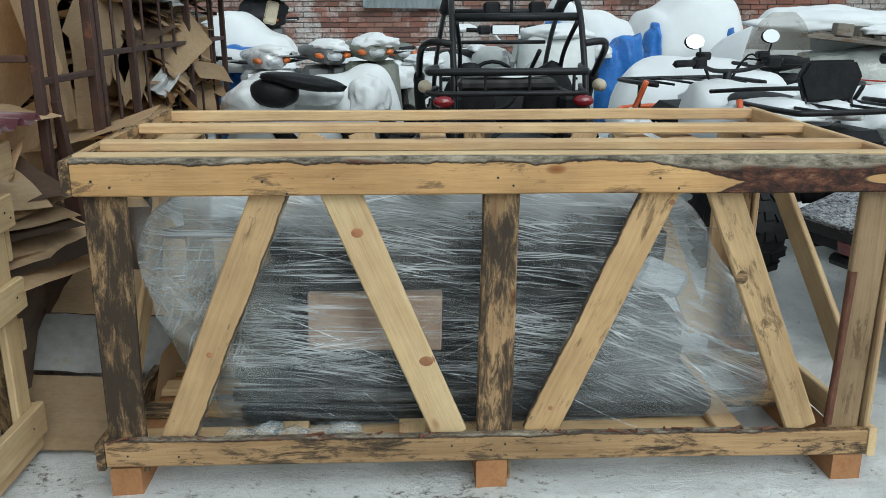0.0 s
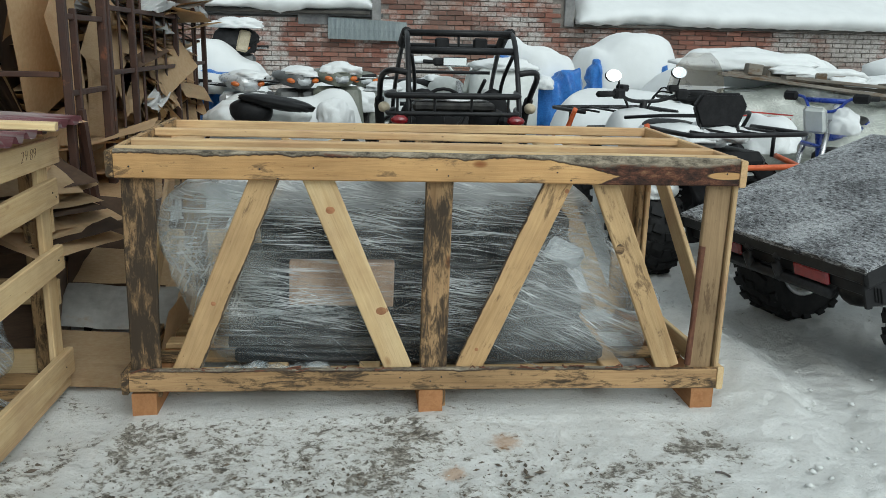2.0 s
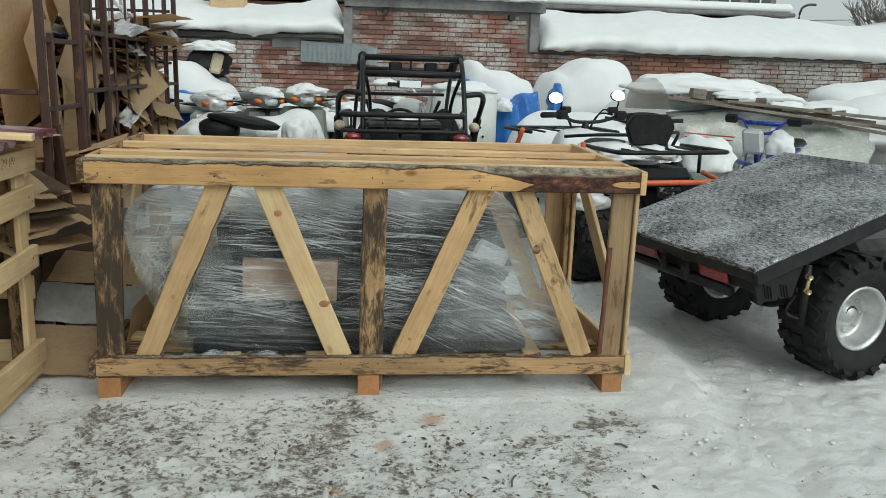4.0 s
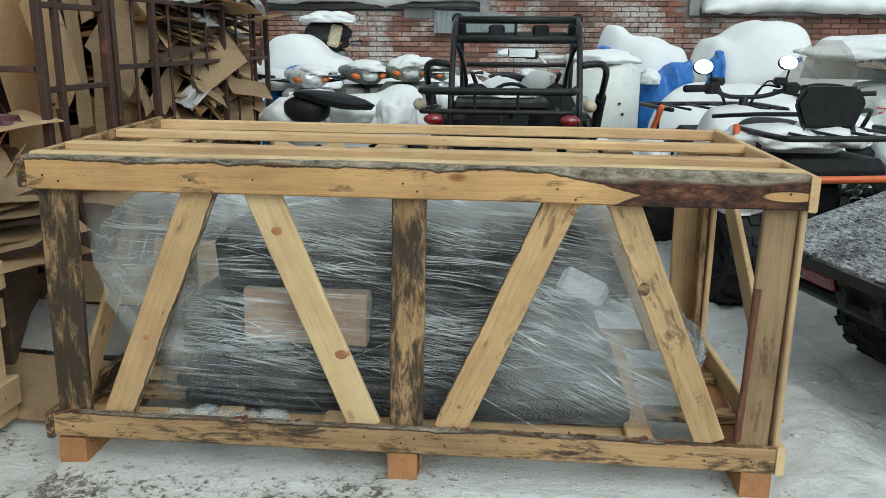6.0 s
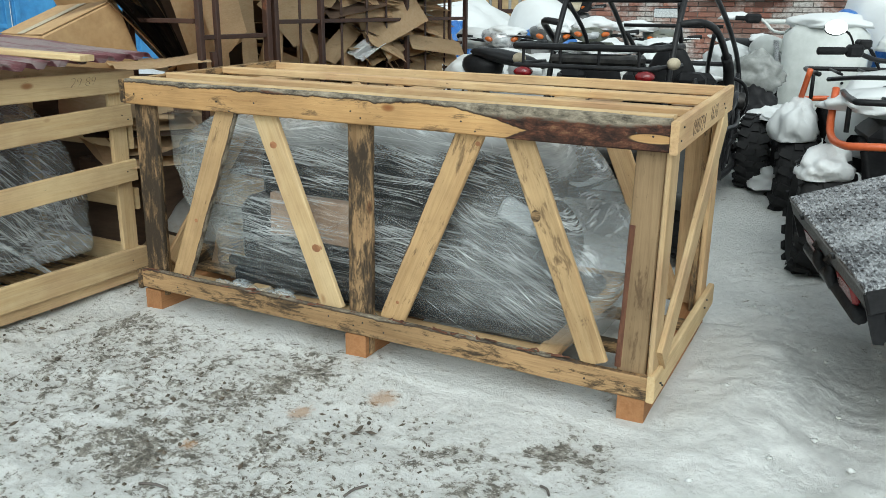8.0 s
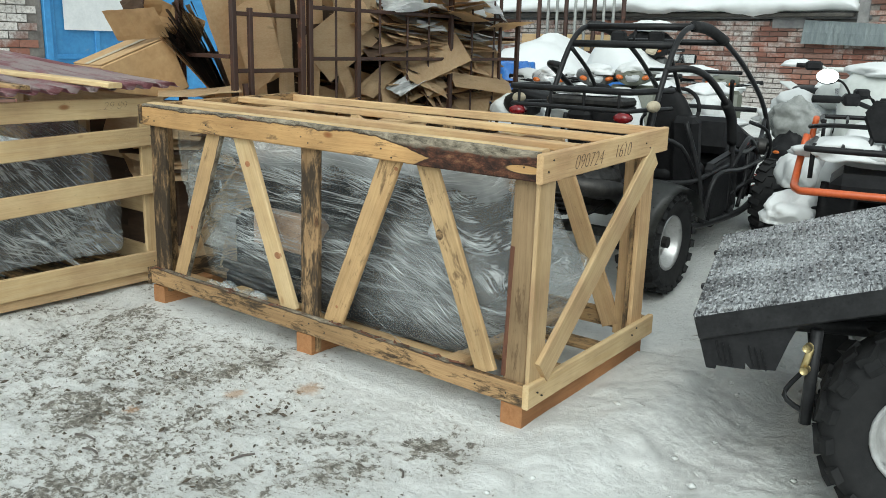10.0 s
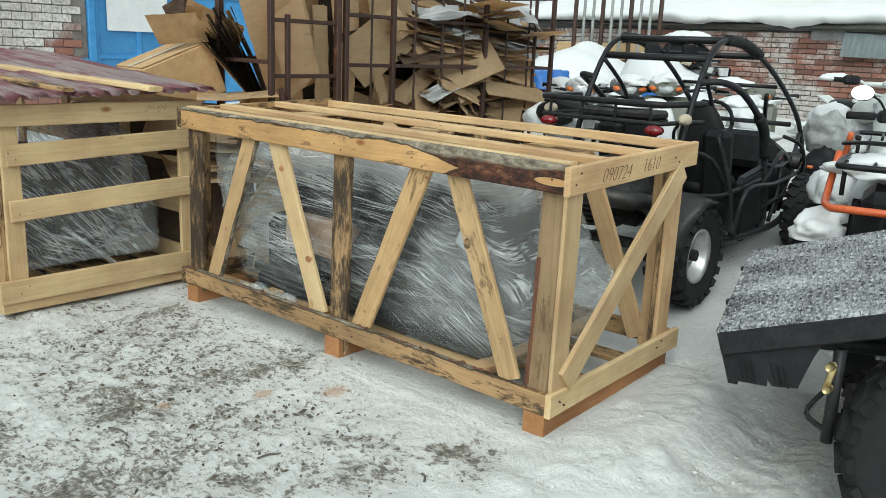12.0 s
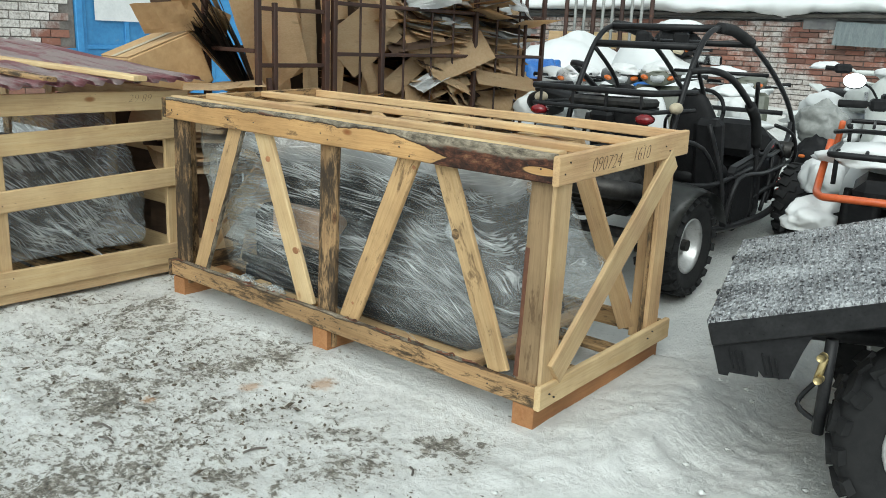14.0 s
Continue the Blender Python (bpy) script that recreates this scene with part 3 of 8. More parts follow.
def blob(bm, c, s, amp=0.12, freq=2.0, seed=0.0, sub=3, flat=None, m=None):
    """A lump of settled snow or cloth: an uneven ellipsoid, cut flat below where flat is given."""
    r = bmesh.ops.create_icosphere(bm, subdivisions=sub, radius=1.0)
    off = Vector((seed * 3.1, seed * 1.7, seed * 5.3))
    for v in r["verts"]:
        d = v.co.normalized()
        k = 1 + amp * noise.noise(d * freq + off) + amp * 0.5 * noise.noise(d * freq * 2.7 + off)
        q = Vector((d.x * s[0] * k, d.y * s[1] * k, d.z * s[2] * k))
        if flat is not None and q.z < flat:
            q.z = flat + (q.z - flat) * 0.08
        if m is not None:
            q = m @ q
        v.co = q + Vector(c)
    return bm


def plank(parent, name, a, b, width, thick, face, material, seed=0, label="", wane=0.0):
    """A sawn board from a to b (ends of its centre line): local x along it, y across its width, z out of its face."""
    a, b, face = Vector(a), Vector(b), Vector(face)
    x = (b - a).normalized()
    y = face.cross(x).normalized()
    z = x.cross(y)
    m = Matrix((x, y, z)).transposed().to_4x4()
    m.translation = a
    length = (b - a).length
    rnd = random.Random(seed * 7 + 11)
    bm = bmesh.new()
    n = max(3, int(length / 0.09))
    h, t, c = width / 2, thick / 2, min(0.004, thick / 4)
    sec = [(-h + c, -t), (h - c, -t), (h, -t + c), (h, t - c), (h - c, t), (-h + c, t), (-h, t - c), (-h, -t + c)]
    rings = []
    ph = rnd.random() * 50
    for i in range(n + 1):
        s = length * i / n
        up = 0.004 * noise.noise(Vector((s * 2.3 + ph, 0.3, 0.1))) - wane * max(0.0, noise.noise(Vector((s * 3.1 + ph, 4.3, 0.7))))
        dn = 0.003 * noise.noise(Vector((s * 2.1 + ph, 7.3, 0.1)))
        bow = 0.003 * noise.noise(Vector((s * 1.1 + ph, 2.3, 3.1)))
        rings.append([bm.verts.new((s, p + (up if p > 0 else dn), q + bow)) for p, q in sec])
    for r0, r1 in zip(rings, rings[1:]):
        for k in range(8):
            bm.faces.new((r0[k], r0[(k + 1) % 8], r1[(k + 1) % 8], r1[k]))
    bm.faces.new(rings[0][::-1])
    bm.faces.new(rings[-1])
    return part(name, bm, material, parent, label, m)


def nail(parent, at, face):
    bm = bmesh.new()
    f = Vector(face)
    tube(bm, [Vector(at) - f * 0.004, Vector(at) + f * 0.002], 0.0032, 6, 1)
    return part("nail_head", bm, DARK_METAL, parent)


def ground_z(x, y):
    """The height of the yard: level round the crates, rising slowly towards the far wall."""
    s = max(0.0, y - 0.8)
    z = 0.075 * min(s, 1.2) + 0.055 * max(0.0, min(s, 9.2) - 1.2)
    if y > 10:
        z = 0.53
    z += 0.05 * max(0.0, min(1.0, (-0.1 - x) / 0.5)) * max(0.0, min(1.0, (y + 2.0) / 1.2))
    # a shallow bank of pushed-up snow beside the end of the open crate
    z += 0.07 * math.exp(-((x - 2.42) / 0.16) ** 2 - ((y - 0.55) / 0.55) ** 2)
    return z


def wpart(name, bm, material, parent, label="", smooth=False):
    """As part(), for a bmesh in the world's axes."""
    top = parent
    while top.parent is not None:
        top = top.parent
    bmesh.ops.transform(bm, matrix=PLACE[top].inverted(), verts=bm.verts)
    return part(name, bm, material, parent, label, None, smooth)


# ---- ground ----
def axis_steps(lo, hi, fine_lo, fine_hi, step):
    out = list(np.arange(fine_lo, fine_hi, step))
    d, p = step, fine_hi
    while p < hi:
        out.append(p)
        d *= 1.14
        p += d
    out.append(hi)
    d, p = step, fine_lo
    while p > lo:
        d *= 1.14
        p -= d
        out.insert(0, max(p, lo))
    return out


def build_ground():
    xs, ys = axis_steps(-600, 600, -1.4, 4.4, 0.018), axis_steps(-300, 900, -3.0, 2.4, 0.018)
    verts = []
    for y in ys:
        for x in xs:
            p = Vector((x, y, 0.0))
            near = 1.0 if abs(x) < 12 and -8 < y < 12 else 0.0
            h = ground_z(x, y)
            if near:
                trod = max(0.15, min(1.0, 0.5 - y)) * max(0.25, min(1.0, (2.7 - x) / 0.8))
                lump = noise.noise(p * 3.1) * 0.012 + noise.noise(p * 8.0) * 0.012 * trod + abs(noise.noise(p * 17.0)) * 0.018 * trod + max(0.0, noise.noise(p * 34.0)) * 0.016 * trod
                soft = noise.noise(p * 1.3) * 0.018
                # tyre ruts past the end of the crate, and clods thrown up beside them
                u = x - 2.62 - 0.10 * y - 0.05 * math.sin(y * 2.1)
                rut = math.exp(-(u / 0.10) ** 2) if y < 3 else 0.0
                h += -0.024 * rut + 0.014 * math.exp(-((abs(u) - 0.17) / 0.05) ** 2) * (0.4 + noise.noise(p * 6.0))
                h += 0.03 * max(0.0, noise.noise(p * 5.0) - 0.15) * max(0.3, min(1.0, (x - 1.9) / 0.4)) + (0.02 * abs(noise.noise(p * 4.3)) + 0.018 * abs(noise.noise(p * 9.5)) + 0.016 * abs(noise.noise(p * 21.0))) * max(0.0, min(1.0, (x - 2.05) / 0.3)) * (1.0 if y < 3 else 0.4)
                e = max(0.0, min(1.0, (x + 1.6) / 0.5, (4.6 - x) / 0.5, (y + 3.3) / 0.5, (2.6 - y) / 0.5))
                h = ground_z(x, y) + (h - ground_z(x, y)) * e + lump * e + (soft if y > 0.1 else soft * 0.4)
                h += 0.028 * max(0.0, 1 - max(0.0, -y - 0.02) / 0.35) * max(0.0, min(1.0, 1 - (x - 2.2) / 0.4, 1 + x / 0.3)) * (1.0 if y < 0.97 else 0.0)
                if 0 < x < 2.2 and -0.05 < y < 1.0:
                    h = 0.034 + 0.3 * (h - 0.02)
            verts.append((x, y, h))
    nx = len(xs)
    faces = [(j * nx + i, j * nx + i + 1, (j + 1) * nx + i + 1, (j + 1) * nx + i) for j in range(len(ys) - 1) for i in range(nx - 1)]
    me = bpy.data.meshes.new("ground")
    me.from_pydata(verts, [], faces)
    me.polygons.foreach_set("use_smooth", [True] * len(me.polygons))
    me.materials.append(GROUND)
    return tagged(new("ground", me), "trampled snowy yard with grey-brown slush and grit", "ground", kind="structure")


build_ground()


# ---- the open crate with the wrapped quad ----
crate = thing("wooden_crate", "open slatted pine shipping crate with diagonal braces, standing on snow", "crate")
OUT_F, OUT_B, OUT_R, OUT_L, UP = (0, -1, 0), (0, 1, 0), (1, 0, 0), (-1, 0, 0), (0, 0, 1)
plank(crate, "top_beam", (0, 0.013, 0.949), (2.156, 0.013, 0.936), 0.098, 0.028, OUT_F, W_BARK, 1, "pine beam with waney bark along its upper edge", 0.012)
plank(crate, "bottom_beam", (0.0, 0.013, 0.171), (2.148, 0.013, 0.159), 0.082, 0.028, OUT_F, W_SILL, 2, "mould-stained pine beam with a waney upper edge", 0.014)
F = 0.041
plank(crate, "post", (0.050, F, 0.10), (0.066, F, 0.935), 0.105, 0.024, OUT_F, W_MOULD3, 3, "post blackened by mould")
plank(crate, "post", (0.010, 0.10, 0.10), (0.014, 0.10, 0.935), 0.09, 0.020, OUT_L, W_MOULD2, 33)
plank(crate, "post", (1.080, F, 0.05), (1.094, F, 0.935), 0.098, 0.026, OUT_F, W_MOULD2, 4, "post blackened by mould")
plank(crate, "post", (2.086, F, 0.12), (2.103, F, 0.935), 0.092, 0.024, OUT_F, W_BROWN, 5)
plank(crate, "bark_strip", (2.046, F - 0.004, 0.20), (2.062, F - 0.003, 0.66), 0.022, 0.020, OUT_F, INNER_BARK, 55, "reddish inner bark on the edge of the post", 0.01)
plank(crate, "post", (2.150, 0.062, 0.12), (2.156, 0.062, 0.935), 0.10, 0.016, OUT_R, W_PALE, 6)
plank(crate, "brace", (0.188, F, 0.19), (0.505, F, 0.93), 0.096, 0.022, OUT_F, W_WANE2, 7)
plank(crate, "brace", (0.957, F, 0.19), (0.659, F, 0.93), 0.098, 0.022, OUT_F, W_PALE, 8)
plank(crate, "brace", (1.208, F, 0.19), (1.533, F, 0.93), 0.098, 0.022, OUT_F, W_WANE, 9)
plank(crate, "brace", (1.969, F, 0.19), (1.666, F, 0.93), 0.088, 0.022, OUT_F, W_STAIN, 10)
rnd = random.Random(31)
bm = bmesh.new()
for k in range(46):
    x = rnd.choice((rnd.uniform(0.03, 0.85), rnd.uniform(0.03, 1.9)))
    tube(bm, [(x, 0.004 + rnd.uniform(0, 0.02), 0.203), (x + rnd.uniform(-0.03, 0.03), rnd.uniform(-0.008, 0.02), 0.206 + rnd.uniform(0, 0.012)), (x + rnd.uniform(-0.06, 0.06), rnd.uniform(-0.006, 0.024), 0.204)], rnd.uniform(0.002, 0.005), 4, 2, 0.5)
tagged(part("loose_bark", bm, INNER_BARK, crate, "curled flakes of reddish bark"), kind="stuff")
# far side
plank(crate, "top_beam", (-0.01, 0.955, 0.992), (2.13, 0.997, 0.977), 0.038, 0.034, OUT_B, W_FRESH, 11)
plank(crate, "bottom_beam", (0, 0.955, 0.163), (2.12, 0.997, 0.150), 0.084, 0.026, OUT_B, W_MOULD, 12)
for i, (x0, x1) in enumerate(((0.06, 0.06), (1.1, 1.1), (2.05, 2.05))):
    plank(crate, "post", (x0, 0.926 + 0.02 * x0, 0.10), (x1, 0.926 + 0.02 * x0, 0.94), 0.10, 0.024, OUT_B, W_MOULD if i < 2 else W_FRESH, 13 + i)
plank(crate, "post", (2.095, 0.905, 0.12), (2.095, 0.905, 0.93), 0.085, 0.024, OUT_R, W_MOULD2, 18)
for i, (x0, x1) in enumerate(((0.2, 0.5), (0.95, 0.67), (1.25, 1.5), (1.99, 1.64))):
    plank(crate, "brace", (x0, 0.926 + 0.02 * x0, 0.13), (x1, 0.926 + 0.02 * x0, 0.93), 0.09, 0.022, OUT_B, W_FRESH, 20 + i)
# ends, the far corner a little further in than the near one
plank(crate, "end_board", (2.170, -0.005, 0.930), (2.136, 1.022, 0.951), 0.098, 0.024, OUT_R, W_FRESH, 24, "pine end board with pencilled numbers")
plank(crate, "end_board", (2.162, -0.005, 0.160), (2.134, 1.036, 0.150), 0.088, 0.024, OUT_R, W_PALE, 25)
plank(crate, "end_post", (2.118, 0.905, 0.12), (2.122, 0.90, 0.93), 0.105, 0.020, OUT_R, W_FRESH, 26)
plank(crate, "end_brace", (2.166, 0.080, 0.225), (2.144, 0.900, 0.895), 0.102, 0.020, OUT_R, W_PALE, 27)
plank(crate, "end_board", (-0.014, 0.968, 0.975), (-0.014, -0.005, 0.950), 0.092, 0.024, OUT_L, W_MOULD, 28)
plank(crate, "end_board", (-0.014, 0.968, 0.163), (-0.014, -0.005, 0.165), 0.086, 0.024, OUT_L, W_MOULD2, 29)
plank(crate, "end_brace", (0.010, 0.16, 0.2), (0.010, 0.86, 0.93), 0.095, 0.018, OUT_L, W_FRESH, 30)
# roof: three narrow slats, standing proud of flat cross pieces
for i, (ya, yb, w, mt) in enumerate(((0.050, 0.052, 0.044, W_PALE), (0.250, 0.262, 0.058, W_FRESH), (0.590, 0.612, 0.062, W_FRESH))):
    plank(crate, "roof_slat", (0.0, ya, 0.990 + 0.012 * ya), (2.155, yb, 0.974), w, 0.028, UP, mt, 40 + i, "", 0.006)
for i, (x, w) in enumerate(((0.07, 0.11), (0.93, 0.09), (1.60, 0.07), (1.74, 0.09), (2.05, 0.10))):
    plank(crate, "roof_cross_piece", (x, 0.03, 0.940), (x, 0.935, 0.945), w, 0.018, UP, W_FRESH, 50 + i)
# base
for i, y in enumerate((0.16, 0.34, 0.5, 0.66, 0.82)):
    plank(crate, "deck_board", (0.0, y, 0.135), (2.12 if i in (1, 3) else 1.80, y, 0.135), 0.085, 0.024, UP, W_MOULD if i % 2 else W_FRESH, 60 + i)
for i, x in enumerate((0.5, 0.85, 1.78)):
    plank(crate, "deck_cross_piece", (x, 0.03, 0.16), (x, 0.93, 0.16), 0.08, 0.024, UP, W_FRESH, 66 + i)
for x in (0.045, 1.072, 2.100):
    plank(crate, "foot", (x, 0.005, 0.060), (x - 0.02, 0.985, 0.060), 0.086, 0.125, UP, W_FOOT, int(x * 10) + 70, "orange-stained pine skid")
for x in (0.05, 0.095, 1.08, 1.12, 0.48, 0.54, 0.66, 1.5, 1.55, 1.66, 2.06, 2.11):
    nail(crate, (x, -0.0015, 0.92 + 0.02 * math.sin(x * 31)), OUT_F)
for x in (0.06, 0.2, 0.24, 0.96, 1.07, 1.11, 1.2, 1.95, 2.08):
    nail(crate, (x, -0.0015, 0.16 + 0.018 * math.sin(x * 47)), OUT_F)
for y, z in ((0.03, 0.92), (0.06, 0.955), (0.8, 0.95), (0.84, 0.93), (0.04, 0.17), (0.07, 0.15), (0.82, 0.16), (0.86, 0.18)):
    nail(crate, (2.183 - 0.033 * y, y, z), OUT_R)


def lettering(parent, name, text, m, size, label=""):
    cu = bpy.data.curves.new(name, "FONT")
    cu.body, cu.size, cu.extrude, cu.shear, cu.offset = text, size, 0.0006, 0.3, -0.0022
    tmp = bpy.data.objects.new(name, cu)
    scene.collection.objects.link(tmp)
    me = bpy.data.meshes.new_from_object(tmp.evaluated_get(bpy.context.evaluated_depsgraph_get()))
    bpy.data.objects.remove(tmp)
    bpy.data.curves.remove(cu)
    me.materials.clear()
    me.materials.append(INK)
    ob = new(name, me)
    ob.parent = parent
    if parent.parent is not None:
        ob.matrix_parent_inverse = parent.matrix_basis.inverted()
    ob.matrix_basis = m
    return tagged(ob, label) if label else ob


_end = [o for o in crate.children if o.name.startswith("end_board")][0]
for kx, kz, rx, rz, hole in ((0.713, 0.788, 0.016, 0.013, False), (0.891, 0.42, 0.024, 0.018, False), (1.752, 0.648, 0.017, 0.02, True), (1.545, 0.86, 0.009, 0.008, False), (0.30, 0.45, 0.009, 0.008, False), (1.24, 0.27, 0.008, 0.008, False)):
    bm = bmesh.new()
    lathe(bm, [(-0.001, 0.001), (0.0, 0.7), (0.0008, 1.0), (0.002, 1.05)], Matrix.Translation((kx, 0.0292, kz)) @ rot(0, 0, 90) @ Matrix.Diagonal((1, rx, rz, 1)), 16)
    br = min((o for o in crate.children if o.name.startswith("brace")), key=lambda o: (o.matrix_basis @ Vector((0.35, 0, 0)) - Vector((kx, 0.04, kz))).length)
    part("knot_hole" if hole else "knot", bm, W_MOULD2 if hole else KNOT, br, "dark knot hole" if hole else "reddish knot")
lettering(_end, "pencilled_number", "090724", pose(2.1752, 0.205, 0.908, 90, 0, 91.9), 0.072, "pencilled digits")
lettering(_end, "pencilled_number", "1610", pose(2.1650, 0.512, 0.918, 90, 0, 91.9), 0.072, "pencilled digits")


# ---- the film-wrapped quad inside it ----
def hull(profile, ys, amp, seed, shoulder=0.0, rings=22):
    """A wound film skin: one outline in x and z, drawn in towards both flanks, with taut creases."""
    pts = smooth_path([(x, 0, z) for x, z in profile] + [(profile[0][0], 0, profile[0][1])], 8)[:-1]
    cx, cz = sum(p.x for p in pts) / len(pts), sum(p.z for p in pts) / len(pts)
    bm = bmesh.new()
    loops = []
    for j in range(rings + 1):
        s = -1 + 2 * j / rings
        k = (1 - abs(s) ** 5) ** 0.5 if abs(s) < 1 else 0.0
        y = ys[0] + (ys[1] - ys[0]) * (0.5 + 0.5 * math.copysign(abs(s) ** 1.0, s))
        loop = []
        for p in pts:
            q = Vector((cx + (p.x - cx) * (0.9 + 0.1 * k), y, cz + (p.z - cz) * (0.92 + 0.08 * k)))
            w = noise.noise(Vector((q.x * 2.1 + q.z * 3.0, q.y * 3, q.z * 7 - q.x * 3 + seed)))
            w2 = noise.noise(Vector((q.x * 4 + seed, q.y * 5, q.z * 16 + q.x * 9)))
            if shoulder and q.z > shoulder:
                q.y += (q.z - shoulder) * (0.9 if s < 0 else -0.9) * min(1.0, abs(s) * 1.2)
            q += (q - Vector((cx, (ys[0] + ys[1]) / 2, cz))).normalized() * amp * (w + 0.4 * w2)
            loop.append(bm.verts.new(q))
        loops.append(loop)
    m = len(pts)
    for a, b in zip(loops, loops[1:]):
        for k in range(m):
            bm.faces.new((a[k], a[(k + 1) % m], b[(k + 1) % m], b[k]))
    for lp, flip in ((loops[0], False), (loops[-1], True)):
        c = bm.verts.new(sum((v.co for v in lp), Vector()) / m)
        for k in range(m):
            f = (lp[k], c, lp[(k + 1) % m]) if not flip else (lp[k], lp[(k + 1) % m], c)
            bm.faces.new(f)
    return bm


quad_in = thing("wrapped_quad", "dark quad bike wound in clear stretch film, lying in the crate", "quad bike", (1.0, 0.5, 0.15))
bm = bmesh.new()
box(bm, (0.98, 0.5, 0.36), (1.35, 0.52, 0.30), None, 0.05)
box(bm, (0.75, 0.5, 0.64), (0.62, 0.56, 0.26), rot(0, -4, 0), 0.06)
box(bm, (1.28, 0.5, 0.66), (0.7, 0.5, 0.28), rot(0, 4, 0), 0.08)
wpart("body", bm, BLACK, quad_in, "black plastic bodywork")
bm = bmesh.new()
blob(bm, (0.98, 0.5, 0.72), (0.38, 0.19, 0.09), 0.05, 2, 3)
wpart("seat", bm, BLACK, quad_in, "black padded seat", True)
for y in (0.2, 0.76):
    bm = bmesh.new()
    tube(bm, [(0.32, y, 0.25), (0.8, y - 0.01, 0.24), (1.15, y - 0.01, 0.24)], 0.024, 8)
    wpart("running_board", bm, DARK_METAL, quad_in, "", True)
for x, r in ((0.62, 0.2), (1.48, 0.2)):
    for y in (0.3, 0.7):
        bm = bmesh.new()
        lathe(bm, [(-0.07, 0.06), (-0.09, r * 0.6), (-0.08, r * 0.92), (-0.05, r), (0.05, r), (0.08, r * 0.92), (0.09, r * 0.6), (0.07, 0.06)], Matrix.Translation((x, y, 0.36)) @ rot(0, 0, 90), 20)
        wpart("wheel", bm, RUBBER, quad_in, "", True)
bm = bmesh.new()
box(bm, (1.05, 0.5, 0.195), (1.42, 0.66, 0.075), None, 0.02)
wpart("undertray", bm, BLACK, quad_in, "black undertray")
bm = bmesh.new()
box(bm, (1.50, 0.5, 0.58), (0.2, 0.4, 0.24), rot(0, 20, 0), 0.05)
wpart("front_cowl", bm, BLACK, quad_in, "black front cowl with pale headlamp panel")
bm = bmesh.new()
box(bm, (1.60, 0.26, 0.58), (0.16, 0.05, 0.09), rot(0, 25, 0), 0.02)
wpart("headlamp", bm, CLEAR_LENS, quad_in)
bm = bmesh.new()
box(bm, (0.745, 0.235, 0.475), (0.39, 0.10, 0.17), rot(0, 1.5, 0), 0.004)
wpart("parts_box", bm, CARD_DULL, quad_in, "brown cardboard parts box")
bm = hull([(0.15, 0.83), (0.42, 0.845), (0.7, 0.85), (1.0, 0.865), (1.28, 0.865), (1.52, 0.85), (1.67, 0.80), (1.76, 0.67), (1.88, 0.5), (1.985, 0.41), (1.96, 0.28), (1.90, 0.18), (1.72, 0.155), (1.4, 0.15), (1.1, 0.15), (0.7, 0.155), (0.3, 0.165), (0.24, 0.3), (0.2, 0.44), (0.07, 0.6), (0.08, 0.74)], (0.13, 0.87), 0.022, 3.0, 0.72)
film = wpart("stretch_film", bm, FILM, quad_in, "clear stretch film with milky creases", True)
# slack film gathered to a pinch at the rear end, fanning up and down from it
bm = bmesh.new()
rows = []
for i in range(25):
    v = i / 24
    z = 0.87 - 0.69 * v
    left = 0.13 - 0.06 * max(0.0, (z - 0.55) / 0.3) if z > 0.55 else 0.13 + 0.16 * ((0.55 - z) / 0.36) ** 1.3
    row = []
    for j in range(17):
        u = j / 16
        x = left + (0.52 - left) * u
        a = math.atan2(z - 0.55, x - 0.11)
        d = math.hypot(z - 0.55, x - 0.11)
        fold = 0.020 * math.sin(a * 11 + 2 * noise.noise(Vector((a * 2, d * 3, 1)))) * min(1.0, d / 0.12)
        row.append(bm.verts.new((x, 0.105 + 0.03 * (1 - u) ** 2 + fold, z)))
    rows.append(row)
for a, b in zip(rows, rows[1:]):
    for k in range(16):
        bm.faces.new((a[k], a[k + 1], b[k + 1], b[k]))
wpart("slack_film", bm, TENT, quad_in, "greyish slack film gathered to a pinch", True)
rnd = random.Random(5)
bm = bmesh.new()
for i in range(46):
    y = 0.125 + rnd.random() * 0.02
    x0, z0 = rnd.uniform(0.3, 1.5), rnd.uniform(0.2, 0.82)
    dx, dz = rnd.uniform(0.15, 0.5), rnd.uniform(-0.22, 0.12)
    tube(bm, [(x0, y, z0), (x0 + dx / 2, y - 0.006, z0 + dz / 2 + rnd.uniform(-0.01, 0.01)), (x0 + dx, y, z0 + dz)], rnd.uniform(0.0006, 0.0014), 4, 3)
wpart("film_rope", bm, FILM_LOOSE, quad_in, "gathered film creases", True)
bm = bmesh.new()
tube(bm, [(1.72, 0.2, 0.42), (1.84, 0.16, 0.37), (1.96, 0.22, 0.36), (1.985, 0.3, 0.42), (1.95, 0.34, 0.46)], 0.006, 6)
wpart("film_loop", bm, FILM_LOOSE, quad_in, "", True)
for i in range(5):
    bm = bmesh.new()
    blob(bm, (0.35 + 0.075 * i, 0.10 + 0.02 * math.sin(i * 2.1), 0.168 + 0.006 * (i % 3)), (0.05, 0.03, 0.022), 0.6, 3, i, 2)
    wpart("film_scrap", bm, FILM_LOOSE, quad_in, "", True)


# ---- the crate beside it, under a corrugated sheet ----
crate2 = thing("wooden_crate", "pale pine slatted crate with corrugated sheet on top, on snow", "crate", (-1.3, -0.23, 0.05))
X = -0.30
Y0, Y1 = -0.745, 0.285


